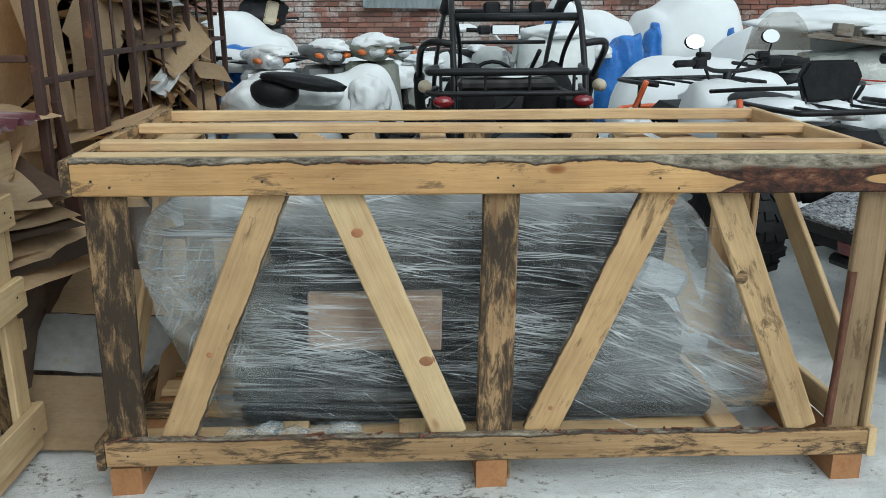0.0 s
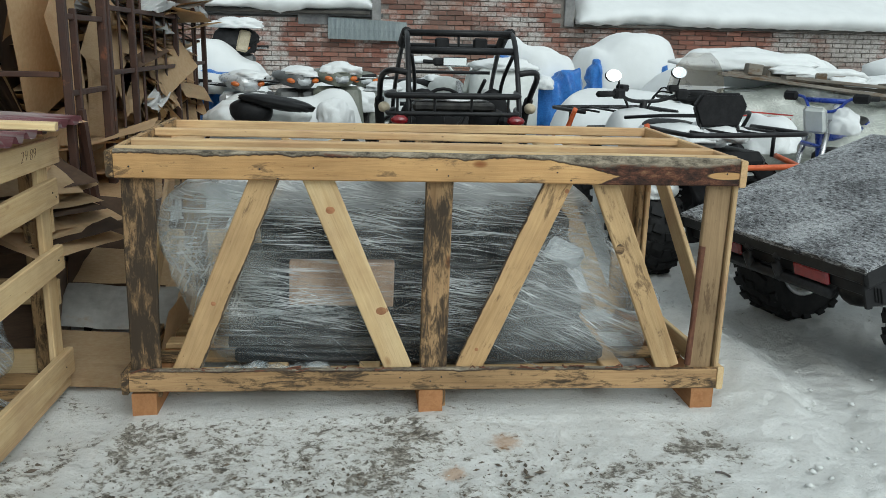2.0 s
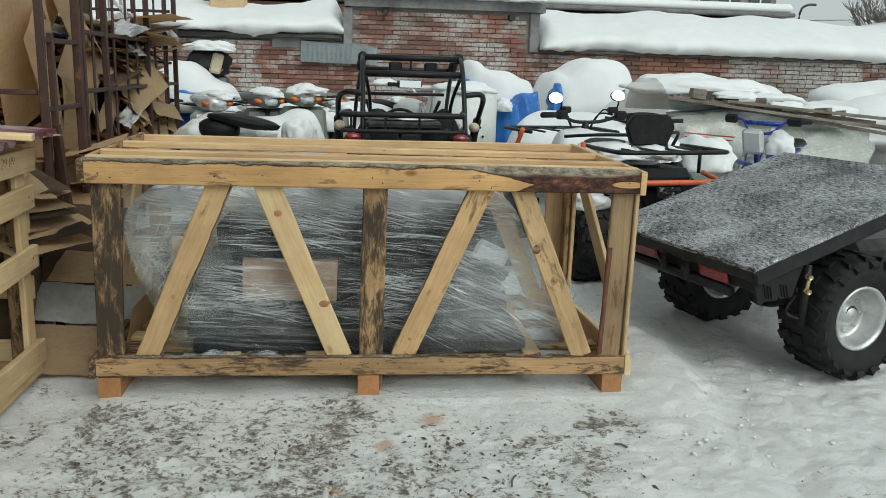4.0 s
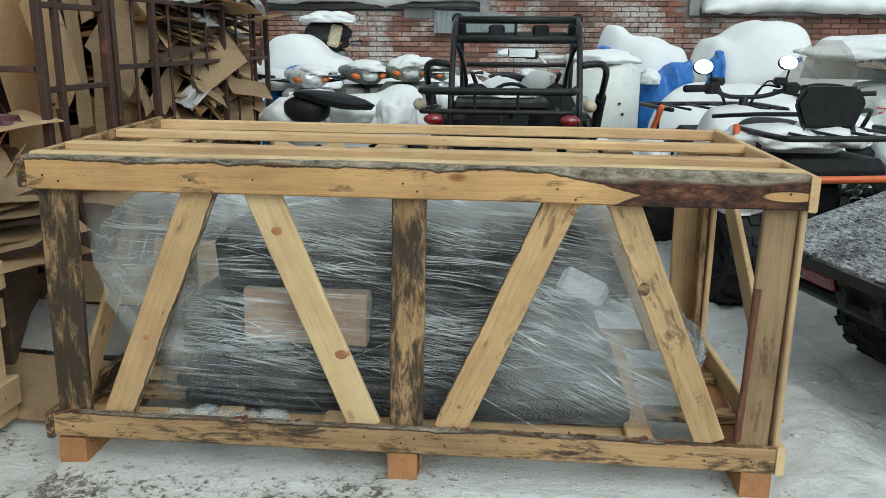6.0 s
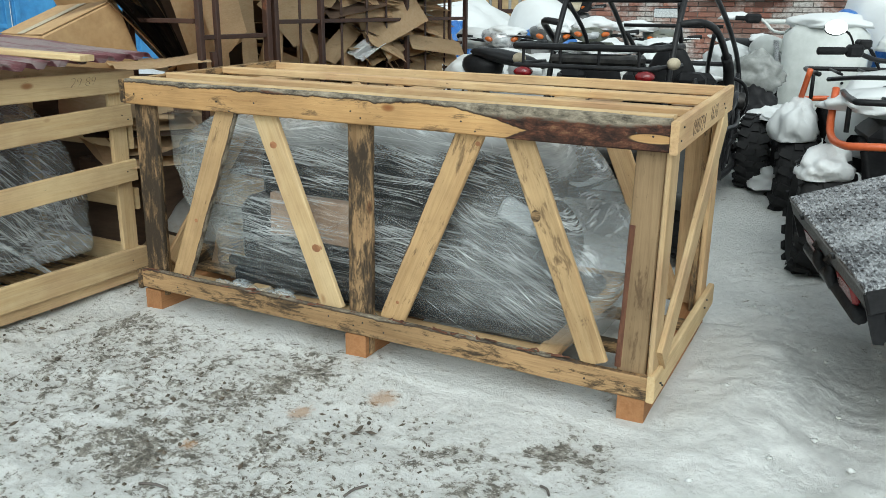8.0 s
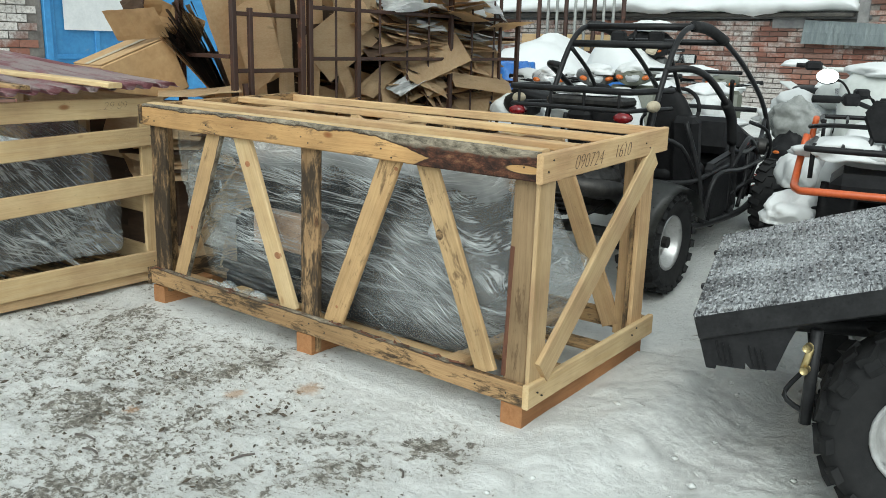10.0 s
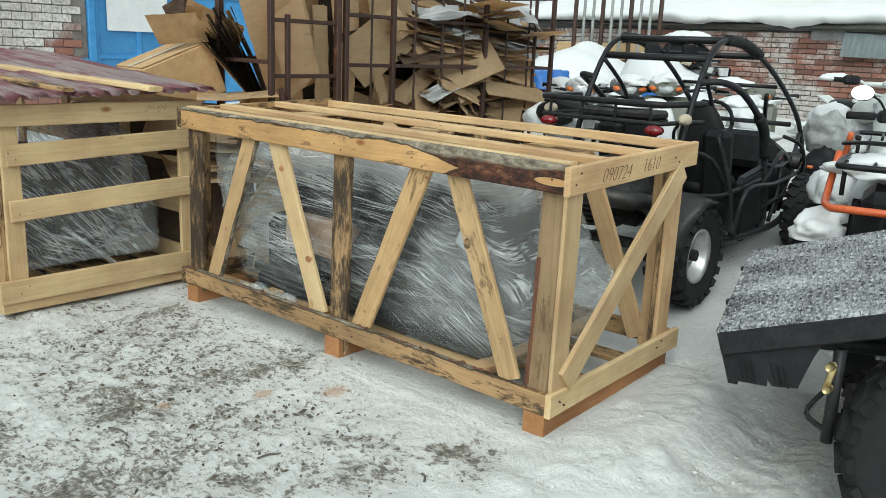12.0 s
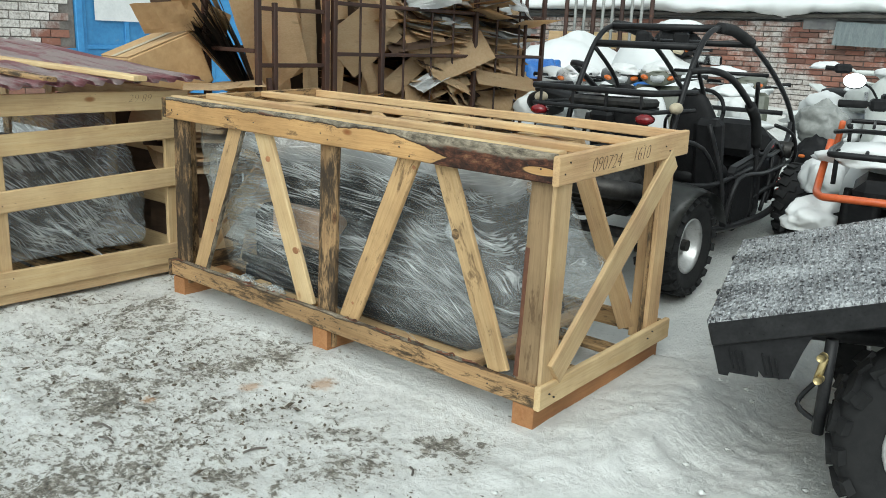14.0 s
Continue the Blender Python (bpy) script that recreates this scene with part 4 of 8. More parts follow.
def cplank(name, a, b, w, t, face, mt, seed):
    o = Vector((-1.3, -0.23, 0.05))
    return plank(crate2, name, Vector(a) - o, Vector(b) - o, w, t, face, mt, seed)


cplank("bottom_beam", (X, Y0 - 0.02, 0.15), (X, Y1, 0.15), 0.105, 0.028, OUT_R, W_PALE, 101)
cplank("skid", (X - 0.03, Y0 - 0.01, 0.075), (X - 0.03, Y1, 0.075), 0.06, 0.05, OUT_R, W_PALE, 102)
cplank("top_beam", (X + 0.004, Y0, 0.955), (X + 0.004, Y1 + 0.02, 0.955), 0.095, 0.026, OUT_R, W_PALE, 103)
for i, z in enumerate((0.525, 0.775)):
    cplank("slat", (X + 0.002, Y0 + 0.05, z), (X + 0.002, Y1 - 0.01, z + 0.035), 0.098, 0.024, OUT_R, W_PALE, 104 + i)
for i, y in enumerate((Y0 + 0.075, Y1 - 0.06)):
    cplank("post", (X - 0.027, y, 0.1), (X - 0.027, y, 0.93), 0.085, 0.024, OUT_R, W_PALE, 107 + i)
for i, y in enumerate((Y0 - 0.005, Y1 + 0.005)):
    face = OUT_F if i == 0 else OUT_B
    for j, z in enumerate((0.14, 0.42, 0.7, 0.95)):
        cplank("slat", (X - 0.02, y, z), (-2.4, y, z), 0.1, 0.024, face, W_PALE, 110 + 4 * i + j)
    for j, xx in enumerate((X - 0.07, -1.0, -1.7, -2.35)):
        cplank("post", (xx, y + (0.027 if i == 0 else -0.027), 0.1), (xx, y + (0.027 if i == 0 else -0.027), 0.95), 0.09, 0.022, face, W_PALE if j else W_MOULD, 120 + 4 * i + j)
cplank("end_board", (-2.41, Y0, 0.5), (-2.41, Y1, 0.5), 0.1, 0.024, OUT_L, W_PALE, 130)
for j in range(6):
    cplank("deck_board", (X - 0.03, Y0 + 0.1 + 0.16 * j, 0.115), (-2.4, Y0 + 0.1 + 0.16 * j, 0.115), 0.11, 0.022, UP, W_MOULD, 140 + j)
for y, z in ((-0.66, 0.76), (-0.69, 0.79), (-0.66, 0.51), (0.22, 0.81), (0.25, 0.79), (0.22, 0.56), (-0.68, 0.14), (-0.64, 0.17), (0.2, 0.15)):
    nail(crate2, (X + 0.0145 + 1.3, y + 0.23, z - 0.05), OUT_R)
# pencilled digits on the top beam
_tb = [o for o in crate2.children if o.name.startswith("top_beam")][0]
lettering(_tb, "pencilled_number", "29 89", pose(X + 0.0178 + 1.3, -0.03 + 0.23, 0.950 - 0.05, 90, 0, 90), 0.055, "pencilled digits")


def corrugated(name, x0, x1, y0, y1, z0, tilt, seed):
    """A corrugated roofing sheet: waves run across y, ridges along x."""
    bm = bmesh.new()
    ny, nx = 150, 14
    rows = []
    for i in range(nx + 1):
        row = []
        for j in range(ny + 1):
            x, y = x0 + (x1 - x0) * i / nx, y0 + (y1 - y0) * j / ny
            w = (y - y0) / 0.095 * 2 * math.pi
            z = z0 - 0.065 * (x - x0) + 0.016 * max(-0.6, min(1.0, 1.3 * math.sin(w))) + tilt * (y - y0) + 0.01 * noise.noise(Vector((x * 2 + seed, y * 3, 0)))
            row.append(bm.verts.new((x + 0.012 * noise.noise(Vector((y * 9, seed, 0))), y, z)))
        rows.append(row)
    for a, b in zip(rows, rows[1:]):
        for j in range(ny):
            bm.faces.new((a[j], a[j + 1], b[j + 1], b[j]))
    r = bmesh.ops.solidify(bm, geom=bm.faces[:], thickness=0.004)
    ob = part(name, bm, MAROON, None, "", None, True)
    return ob


sheet = corrugated("corrugated_sheet", -0.20, -2.3, -0.95, 0.36, 1.032, 0.02, 1.0)
tagged(sheet, "worn maroon corrugated roofing sheet lying on the pale crate", "roofing sheet")


def loose_plank(a, b, w, t, face, mt, seed, label):
    th = thing("loose_plank", label, "plank", a, "planks on the roofing sheet")
    o = Vector(a)
    plank(th, "board", (0, 0, 0), Vector(b) - o, w, t, face, mt, seed)
    return th


loose_plank((-0.16, -0.03, 1.072), (-1.9, -0.42, 1.15), 0.085, 0.024, UP, W_PALE, 150, "pale pine plank lying on the corrugated sheet")
loose_plank((-0.25, -0.42, 1.066), (-1.8, -0.62, 1.14), 0.07, 0.02, UP, W_MOULD, 151, "weathered pine plank lying on the corrugated sheet")

wrapped2 = thing("wrapped_machine", "dark machine wound in loose clear film inside the pale crate", "quad bike", (-1.1, -0.2, 0.13))
bm = bmesh.new()
box(bm, (-1.15, -0.24, 0.42), (1.1, 0.5, 0.5), None, 0.08)
blob(bm, (-0.78, -0.24, 0.36), (0.24, 0.3, 0.2), 0.12, 2, 2)
wpart("body", bm, BLACK, wrapped2)
bm = hull([(-0.42, 0.2), (-0.45, 0.5), (-0.55, 0.72), (-0.8, 0.86), (-1.3, 0.88), (-1.8, 0.7), (-1.9, 0.3), (-1.4, 0.16), (-0.8, 0.145)], (-0.66, 0.14), 0.035, 8.0)
wpart("loose_film", bm, FILM_LOOSE, wrapped2, "loose clear film", True)
bm = bmesh.new()
tube(bm, [(-0.40, -0.42, 0.40), (-0.385, -0.3, 0.3), (-0.38, -0.18, 0.19), (-0.36, -0.12, 0.14)], 0.012, 6)
wpart("film_rope", bm, FILM_LOOSE, wrapped2, "twisted strand of film", True)


# ---- flat-bed quad ----
def wheel(parent, c, r, w, axis_yaw, rim_mat, rim_r=0.5, lugs=20, roll=0, rim_label="dull alloy rim"):
    """A knobbly tyre with its rim; the axle lies along local x, turned by axis_yaw."""
    m = Matrix.Translation(c) @ rot(0, 0, axis_yaw)
    bm = bmesh.new()
    h = w / 2
    lathe(bm, [(-h * 0.72, r * rim_r), (-h * 0.95, r * 0.68), (-h, r * 0.8), (-h * 0.9, r * 0.92), (-h * 0.55, r * 0.955), (0, r * 0.965), (h * 0.55, r * 0.955), (h * 0.9, r * 0.92), (h, r * 0.8), (h * 0.95, r * 0.68), (h * 0.72, r * rim_r)], m, 36, False)
    tread = bmesh.new()
    for k in range(lugs):
        a = 2 * math.pi * k / lugs
        for j, (sx, sw) in enumerate(((-0.62, 0.62), (0.62, 0.62), (0.0, 0.42), (-0.98, 0.24), (0.98, 0.24))):
            aa = a + (math.pi / lugs if j in (1, 2, 4) else 0.0)
            rr = r * (0.955 if j < 3 else 0.885)
            q = rot(math.degrees(aa), 0, 0) @ Matrix.Translation((sx * h, 0, rr)) @ rot(0, (35 if sx > 0 else -35) if j > 2 else 0, (22 if sx > 0 else -22) if j < 2 else 0)
            box(tread, (0, 0, 0), (h * sw, r * 0.15, r * 0.085), m @ q)
    wh = wpart("wheel", bm, RUBBER, parent, "knobbly black tyre on an alloy rim", True)
    tagged(wpart("tread", tread, RUBBER, wh, "raised rubber lugs"), kind="stuff")
    bm = bmesh.new()
    q = r * rim_r
    for s in (-1, 1):
        lathe(bm, [(s * h * 0.70, q * 1.05), (s * h * 0.80, q * 1.04), (s * h * 0.80, q * 0.97), (s * h * 0.62, q * 0.90), (s * h * 0.10, q * 0.80), (s * h * 0.02, q * 0.72), (s * h * 0.05, q * 0.40), (s * h * 0.24, q * 0.33), (s * h * 0.36, q * 0.20), (s * h * 0.38, q * 0.02)], m, 28, False)
        for k in range(8):
            lathe(bm, [(s * h * 0.02, q * 0.07), (s * h * 0.14, q * 0.06), (s * h * 0.15, 0.001)], m @ rot(45 * k, 0, 0) @ Matrix.Translation((0, 0, q * 0.56)), 8, False)
    wpart("rim", bm, rim_mat, wh, rim_label, True)
    return wh


bed_quad = thing("flatbed_quad", "black flat-bed quad with raised frosted tread-plate deck, parked on snow", "quad bike", (3.05, 0.6, 0.03))
BU, BV = Vector((-0.271, 0.962, 0)), Vector((0.962, 0.271, 0))
TILT18 = radians(17.5)
BW = (BV * math.cos(TILT18) + Vector((0, 0, 1)) * math.sin(TILT18))
BN = BU.cross(BW) * -1
if BN.z < 0:
    BN = -BN
BED = Matrix((BW, BU, BN)).transposed().to_4x4()
BED.translation = Vector((2.69, 0.02, 0.57))
# in the bed's axes: x runs forward, y across from the near rear corner, z out of the deck
bm = bmesh.new()
box(bm, (0.62, 0.57, -0.012), (1.24, 1.14, 0.024), None, 0.004)
bmesh.ops.transform(bm, matrix=BED, verts=bm.verts)
deck = wpart("deck", bm, FROST, bed_quad, "tread-plate deck dusted with frost")
verts, faces = [], []
for i in range(52):
    for j in range(48):
        cx, cy = 0.012 + 0.0238 * i, 0.012 + 0.0236 * j
        a = radians(40 if (i + j) % 2 else -40)
        L2, S2 = 0.0122, 0.0032
        base = len(verts)
        for (px, py, pz) in ((-L2, 0, 0), (0, -S2, 0), (L2, 0, 0), (0, S2, 0), (-L2 * 0.5, 0, 0.0036), (L2 * 0.5, 0, 0.0036)):
            verts.append(BED @ Vector((cx + px * math.cos(a) - py * math.sin(a), cy + px * math.sin(a) + py * math.cos(a), pz)))
        faces += [(base, base + 1, base + 4), (base + 1, base + 5, base + 4), (base + 1, base + 2, base + 5), (base + 2, base + 3, base + 5), (base + 3, base + 4, base + 5), (base + 3, base, base + 4)]
bm = bmesh.new()
_v = [bm.verts.new(q) for q in verts]
for f in faces:
    bm.faces.new([_v[k] for k in f])
tagged(wpart("tread_pattern", bm, FROST_BAR, deck, "raised tread bars"), kind="stuff")


def bed_box(name, c, s, mt, label="", bev=0.006, parent=None):
    bm = bmesh.new()
    box(bm, c, s, None, bev)
    bmesh.ops.transform(bm, matrix=BED, verts=bm.verts)
    return wpart(name, bm, mt, parent or bed_quad, label)


def bed_poly(name, pts, y, t, mt, label=""):
    """A plate cut to an outline in the bed's x and z, t thick at y."""
    bm = bmesh.new()
    a = [bm.verts.new((px, y, pz)) for px, pz in pts]
    b = [bm.verts.new((px, y + t, pz)) for px, pz in pts]
    bm.faces.new(a)
    bm.faces.new(b[::-1])
    for k in range(len(pts)):
        bm.faces.new((a[k], b[k], b[(k + 1) % len(pts)], a[(k + 1) % len(pts)]))
    bmesh.ops.recalc_face_normals(bm, faces=bm.faces)
    bmesh.ops.transform(bm, matrix=BED, verts=bm.verts)
    return wpart(name, bm, mt, bed_quad, label)


bed_box("side_rail", (0.62, 0.004, -0.045), (1.24, 0.012, 0.075), BLACK_STEEL, "black side rail")
bed_box("side_rail", (0.62, 1.136, -0.045), (1.24, 0.012, 0.075), BLACK_STEEL, "black side rail")
bed_box("tail_rail", (0.006, 0.57, -0.04), (0.012, 1.12, 0.06), BLACK_STEEL)
bed_box("tail_panel", (0.03, 0.57, -0.10), (0.012, 1.08, 0.07), BLACK, "black tail panel")
for y in (0.3, 0.82):
    bed_box("tail_lamp", (0.014, y, -0.098), (0.026, 0.19, 0.066), RED_LENS, "red tail lamp", 0.01)
bed_poly("mud_flap", [(0.0, -0.02), (0.0, -0.17), (0.025, -0.178), (0.03, -0.168), (0.105, -0.19), (0.11, -0.172), (0.12, -0.192), (0.185, -0.205), (0.235, -0.13), (0.27, -0.085), (0.27, -0.02)], 0.015, 0.012, BLACK, "ribbed black mud flap")
for k in range(6):
    bed_box("rib", (0.045 + 0.015 * k + (0.04 if k > 2 else 0), 0.012, -0.125 - 0.009 * k), (0.005, 0.006, 0.065), BLACK, "", 0.002)
bed_poly("mud_flap", [(0.0, -0.02), (0.0, -0.16), (0.25, -0.232), (0.36, -0.09), (0.36, -0.02)], 1.11, 0.012, BLACK)
for k in range(5):
    bed_box("cross_member", (0.12 + 0.25 * k, 0.57, -0.045), (0.05, 1.08, 0.045), BLACK_STEEL)
bed_box("hinge_pin", (0.10, -0.008, 0.004), (0.03, 0.02, 0.01), STEEL, "", 0.003)
for yy in (0.35, 0.85):
    bed_box("catch", (-0.004, yy, -0.01), (0.016, 0.03, 0.016), BLACK_STEEL, "", 0.003)
# frame, axle and stays below
bm = bmesh.new()
for s in (0.48, 0.66):
    p0 = Vector((2.69, 0.02, 0)) + BU * s
    tube(bm, [p0 + BV * 0.05 + Vector((0, 0, 0.42)), p0 + BV * 0.5 + Vector((0, 0, 0.45)), p0 + BV * 2.2 + Vector((0, 0, 0.55))], 0.028, 8)
    tube(bm, [p0 + BV * 0.05 + Vector((0, 0, 0.42)), p0 + BV * 0.02 + Vector((0, 0, 0.5)), p0 + BV * 0.1 + Vector((0, 0, 0.57))], 0.02, 8)
p0 = Vector((2.69, 0.02, 0))
tube(bm, [p0 + BV * 0.06 + BU * 0.2 + Vector((0, 0, 0.42)), p0 + BV * 0.06 + BU * 0.95 + Vector((0, 0, 0.42))], 0.025, 8)
wpart("chassis", bm, BLACK_STEEL, bed_quad, "black tubular chassis", True)
AX = p0 + BV * 0.645
bm = bmesh.new()
tube(bm, [AX + BU * 0.05 + Vector((0, 0, 0.31)), AX + BU * 1.05 + Vector((0, 0, 0.31))], 0.035, 10)
blob(bm, AX + BU * 0.55 + Vector((0, 0, 0.31)), (0.14, 0.12, 0.11), 0.08, 2, 1)
wpart("rear_axle", bm, DARK_METAL, bed_quad, "", True)
for s in (0.2, 0.9):
    bm = bmesh.new()
    tube(bm, [AX + BU * s + BV * -0.05 + Vector((0, 0, 0.32)), AX + BU * s + BV * 0.02 + Vector((0, 0, 0.58))], 0.03, 10)
    wpart("shock_absorber", bm, BLACK_STEEL, bed_quad, "", True)
bm = bmesh.new()
_h = Vector((3.0, 0.145, 0.0))
tube(bm, [_h + Vector((0, 0, 0.28)), _h + Vector((0, 0, 0.56))], 0.017, 10)
tube(bm, [_h + Vector((0.0, 0, 0.31)), _h + Vector((-0.07, 0.02, 0.34)), _h + Vector((-0.03, 0.02, 0.42))], 0.008, 6)
wpart("stay", bm, BLACK_STEEL, bed_quad, "", True)
bm = bmesh.new()
box(bm, _h + Vector((-0.01, -0.03, 0.48)), (0.02, 0.014, 0.075), rot(0, 10, 15), 0.005)
for dz in (0.45, 0.515):
    lathe(bm, [(-0.014, 0.012), (0.014, 0.012)], Matrix.Translation(_h + Vector((-0.01, -0.035, dz))) @ rot(0, 0, 90), 12)
wpart("latch", bm, BRASS, bed_quad, "zinc-yellow latch link", True)
YAWB = math.degrees(math.atan2(BU.y, BU.x))
for s in (0.09, 1.02):
    for f in (0.0, 1.35):
        c = AX + BU * s + BV * f + Vector((0, 0, 0.30))
        wheel(bed_quad, c, 0.292, 0.25, YAWB, ALLOY, 0.5, 18)
# engine mass, seat and bars ahead of the deck
bm = bmesh.new()
box(bm, AX + BU * 0.55 + BV * 0.75 + Vector((0, 0, 0.42)), (0.9, 0.4, 0.3), rot(0, 0, math.degrees(math.atan2(BV.y, BV.x))), 0.05)
wpart("engine", bm, DARK_METAL, bed_quad)


# ---- far brick wall with its snowy roofs ----
def solid(name, c, s, mt, label, category, bev=0.0):
    bm = bmesh.new()
    box(bm, c, s, None, bev)
    return tagged(part(name, bm, mt), label, category, kind="structure")


WALL_Y = 10.0
wall_far = solid("wall_far", (5.0, WALL_Y + 0.17, 0.835), (18.0, 0.30, 1.77), MORTAR, "old red brick wall with flaking white paint", "wall")
wall_left = solid("wall_left", (-7.67, 1.3, 1.9), (0.30, 4.2, 3.8), MORTAR, "painted brick wall of the left-hand building", "wall")
solid("wall_left_over", (-7.67, 6.9, 2.85), (0.30, 7.0, 1.9), PLASTER, "grey rendered wall over the blue gate", "wall")
solid("wall_left_rear", (-7.67, 9.05, 0.95), (0.30, 2.7, 1.9), PLASTER, "grey rendered wall beside the blue gate", "wall")
solid("wall_left_link", (-5.9, 10.2, 1.0), (3.6, 0.3, 2.0), PLASTER, "grey rendered wall closing the corner", "wall")
# taller rendered bay in the middle and dark band under the eaves
solid("wall_far_bay", (2.4, WALL_Y + 0.16, 2.0), (2.96, 0.28, 0.56), MORTAR, "upper part of the brick wall", "wall")
solid("coping", (2.4, WALL_Y + 0.12, 2.345), (3.1, 0.42, 0.15), PLASTER, "grey coping", "trim")
for x, w, z in ((0.90, 0.14, 1.96), (3.80, 0.15, 1.97)):
    solid("wall_pier", (x, WALL_Y + 0.11, z), (w, 0.30, 0.60), PLASTER, "grey rendered pier of the wall", "wall", 0.01)
solid("eaves_band", (-2.3, WALL_Y + 0.04, 1.80), (6.2, 0.30, 0.05), EAVES, "dark eaves band", "trim", 0.01)
solid("eaves_band", (8.3, WALL_Y + 0.04, 1.69), (8.8, 0.30, 0.04), EAVES, "dark eaves band", "trim", 0.01)
solid("render_patch", (-0.03, WALL_Y - 0.002, 1.70), (0.44, 0.03, 0.15), PLASTER, "grey render patch under the eaves", "trim", 0.005)


def roof_snow(name, x0, x1, z0, top, seed, depth=3.0, label="thick snow lying on the low roof"):
    """A drift on a roof: an overhanging rounded lip in front, then one long uneven slope up to the crest."""
    bm = bmesh.new()
    nx, rows = int((x1 - x0) / 0.07), []
    prof = [(0.16, -0.01), (-0.06, -0.03), (-0.17, 0.0), (-0.23, 0.06), (-0.25, 0.14), (-0.22, 0.23), (-0.14, 0.32), (-0.02, 0.41), (0.14, 0.51), (0.34, 0.62), (0.6, 0.75), (1.0, 0.92), (1.5, 1.05), (depth, 1.1), (depth, 0.0)]
    for i in range(nx + 1):
        x = x0 + (x1 - x0) * i / nx
        e = min(1.0, ((x - x0) / 0.22 + 0.12) ** 0.5, ((x1 - x) / 0.22 + 0.12) ** 0.5)
        lip = 0.18 * noise.noise(Vector((x * 0.9, seed, 0))) + 0.05 * noise.noise(Vector((x * 3.9, seed, 2)))
        drip = max(0.0, noise.noise(Vector((x * 0.8, seed, 9))) - 0.12) * 0.34 + 0.02 * noise.noise(Vector((x * 7.0, seed, 3)))
        t = (top + 0.34 * top * noise.noise(Vector((x * 0.55, seed, 4)))) * e
        row = []
        for k, (p, q) in enumerate(prof):
            w = noise.noise(Vector((x * 1.7, p * 2.2, seed))) * 0.06 + noise.noise(Vector((x * 5.0, p * 6.0, seed))) * 0.010
            front = max(0.0, 1 - q / 0.4) if k > 0 else 0.0
            row.append(bm.verts.new((x, WALL_Y + p + lip * (front + 0.3), z0 + q * t * 1.0 + (w * e if 2 < k < 13 else 0.0) - drip * max(0.0, 1 - q / 0.3) * (1.0 if k else 0.0))))
        rows.append(row)
    for a, b in zip(rows, rows[1:]):
        for k in range(len(a) - 1):
            bm.faces.new((a[k], b[k], b[k + 1], a[k + 1]))
    bm.faces.new(rows[0])
    bm.faces.new(rows[-1][::-1])
    bmesh.ops.recalc_face_normals(bm, faces=bm.faces)
    return tagged(part(name, bm, SNOW, None, "", None, True), label, "snow", kind="structure")


roof_snow("roof_snow", -5.0, 0.84, 1.86, 0.52, 1.0)
roof_snow("roof_snow", 3.90, 13.5, 1.72, 0.66, 5.0)
roof_snow("roof_snow", 0.90, 3.9, 2.42, 0.30, 8.0, 1.2)
solid("low_roof", (-2.1, WALL_Y + 1.6, 1.80), (6.2, 3.2, 0.10), PLASTER, "low flat roof under snow", "roof")
solid("low_roof", (8.4, WALL_Y + 1.9, 1.66), (9.2, 3.4, 0.10), PLASTER, "low flat roof under snow", "roof")

chimney = thing("plywood_box", "tan plywood box standing in the roof snow", "box", (-1.0, 10.9, 2.05))
bm = bmesh.new()
box(bm, (-1.0, 10.9, 2.45), (0.52, 0.5, 0.8), None, 0.01)
wpart("body", bm, CARD, chimney)

zinc = thing("metal_sheet", "galvanised corrugated sheet fixed under the eaves of the brick wall", "metal sheet", (0.76, 9.95, 1.4))
bm = bmesh.new()
rows = []
for i in range(61):
    x = 0.19 + 1.16 * i / 60
    d = 0.0012 * math.sin(i * 1.7)
    top, low = 1.74 - 0.06 * i / 60, 1.425 - 0.02 * i / 60
    rows.append([bm.verts.new((x, 9.955 + d, top)), bm.verts.new((x, 9.90 + d, (top + low) / 2)), bm.verts.new((x, 9.86 + d, low))])
for a, b in zip(rows, rows[1:]):
    for k in range(2):
        bm.faces.new((a[k], a[k + 1], b[k + 1], b[k]))
bmesh.ops.solidify(bm, geom=bm.faces[:], thickness=0.004)
wpart("sheet", bm, ZINC, zinc)
for x, z in ((1.47, 2.20), (3.42, 2.18)):
    th = thing("vent_pipe", "short dark vent pipe through the brick wall", "pipe", (x, 9.98, z), "vent pipes")
    bm = bmesh.new()
    lathe(bm, [(-0.07, 0.05), (-0.07, 0.045), (0.05, 0.045), (0.05, 0.05)], Matrix.Translation((x, 9.97, z)) @ rot(0, 0, 90), 14)
    wpart("tube", bm, DARK_METAL, th, "", True)

# the brown-clad building further back, street lamp, bare trees
far_house = thing("far_building", "brown-clad building with snow on its roof, behind the wall", "building", (9.0, 24.0, 0.5))
bm = bmesh.new()
box(bm, (5.5, 25.0, 1.85), (18.0, 4.0, 2.75))
wpart("wall", bm, SIDING, far_house)
bm = bmesh.new()
for k in range(24):
    box(bm, (-3.2 + 0.75 * k, 22.98, 1.9), (0.03, 0.04, 2.6))
wpart("cladding_strip", bm, SIDING, far_house)
bm = bmesh.new()
box(bm, (5.5, 24.9, 3.36), (18.6, 4.6, 0.12), None, 0.03)
wpart("roof_edge", bm, PLASTER, far_house)
bm = bmesh.new()
box(bm, (5.5, 24.9, 3.56), (18.5, 4.5, 0.28), None, 0.1)
wpart("roof_snow", bm, SNOW, far_house, "snow on the roof", True)
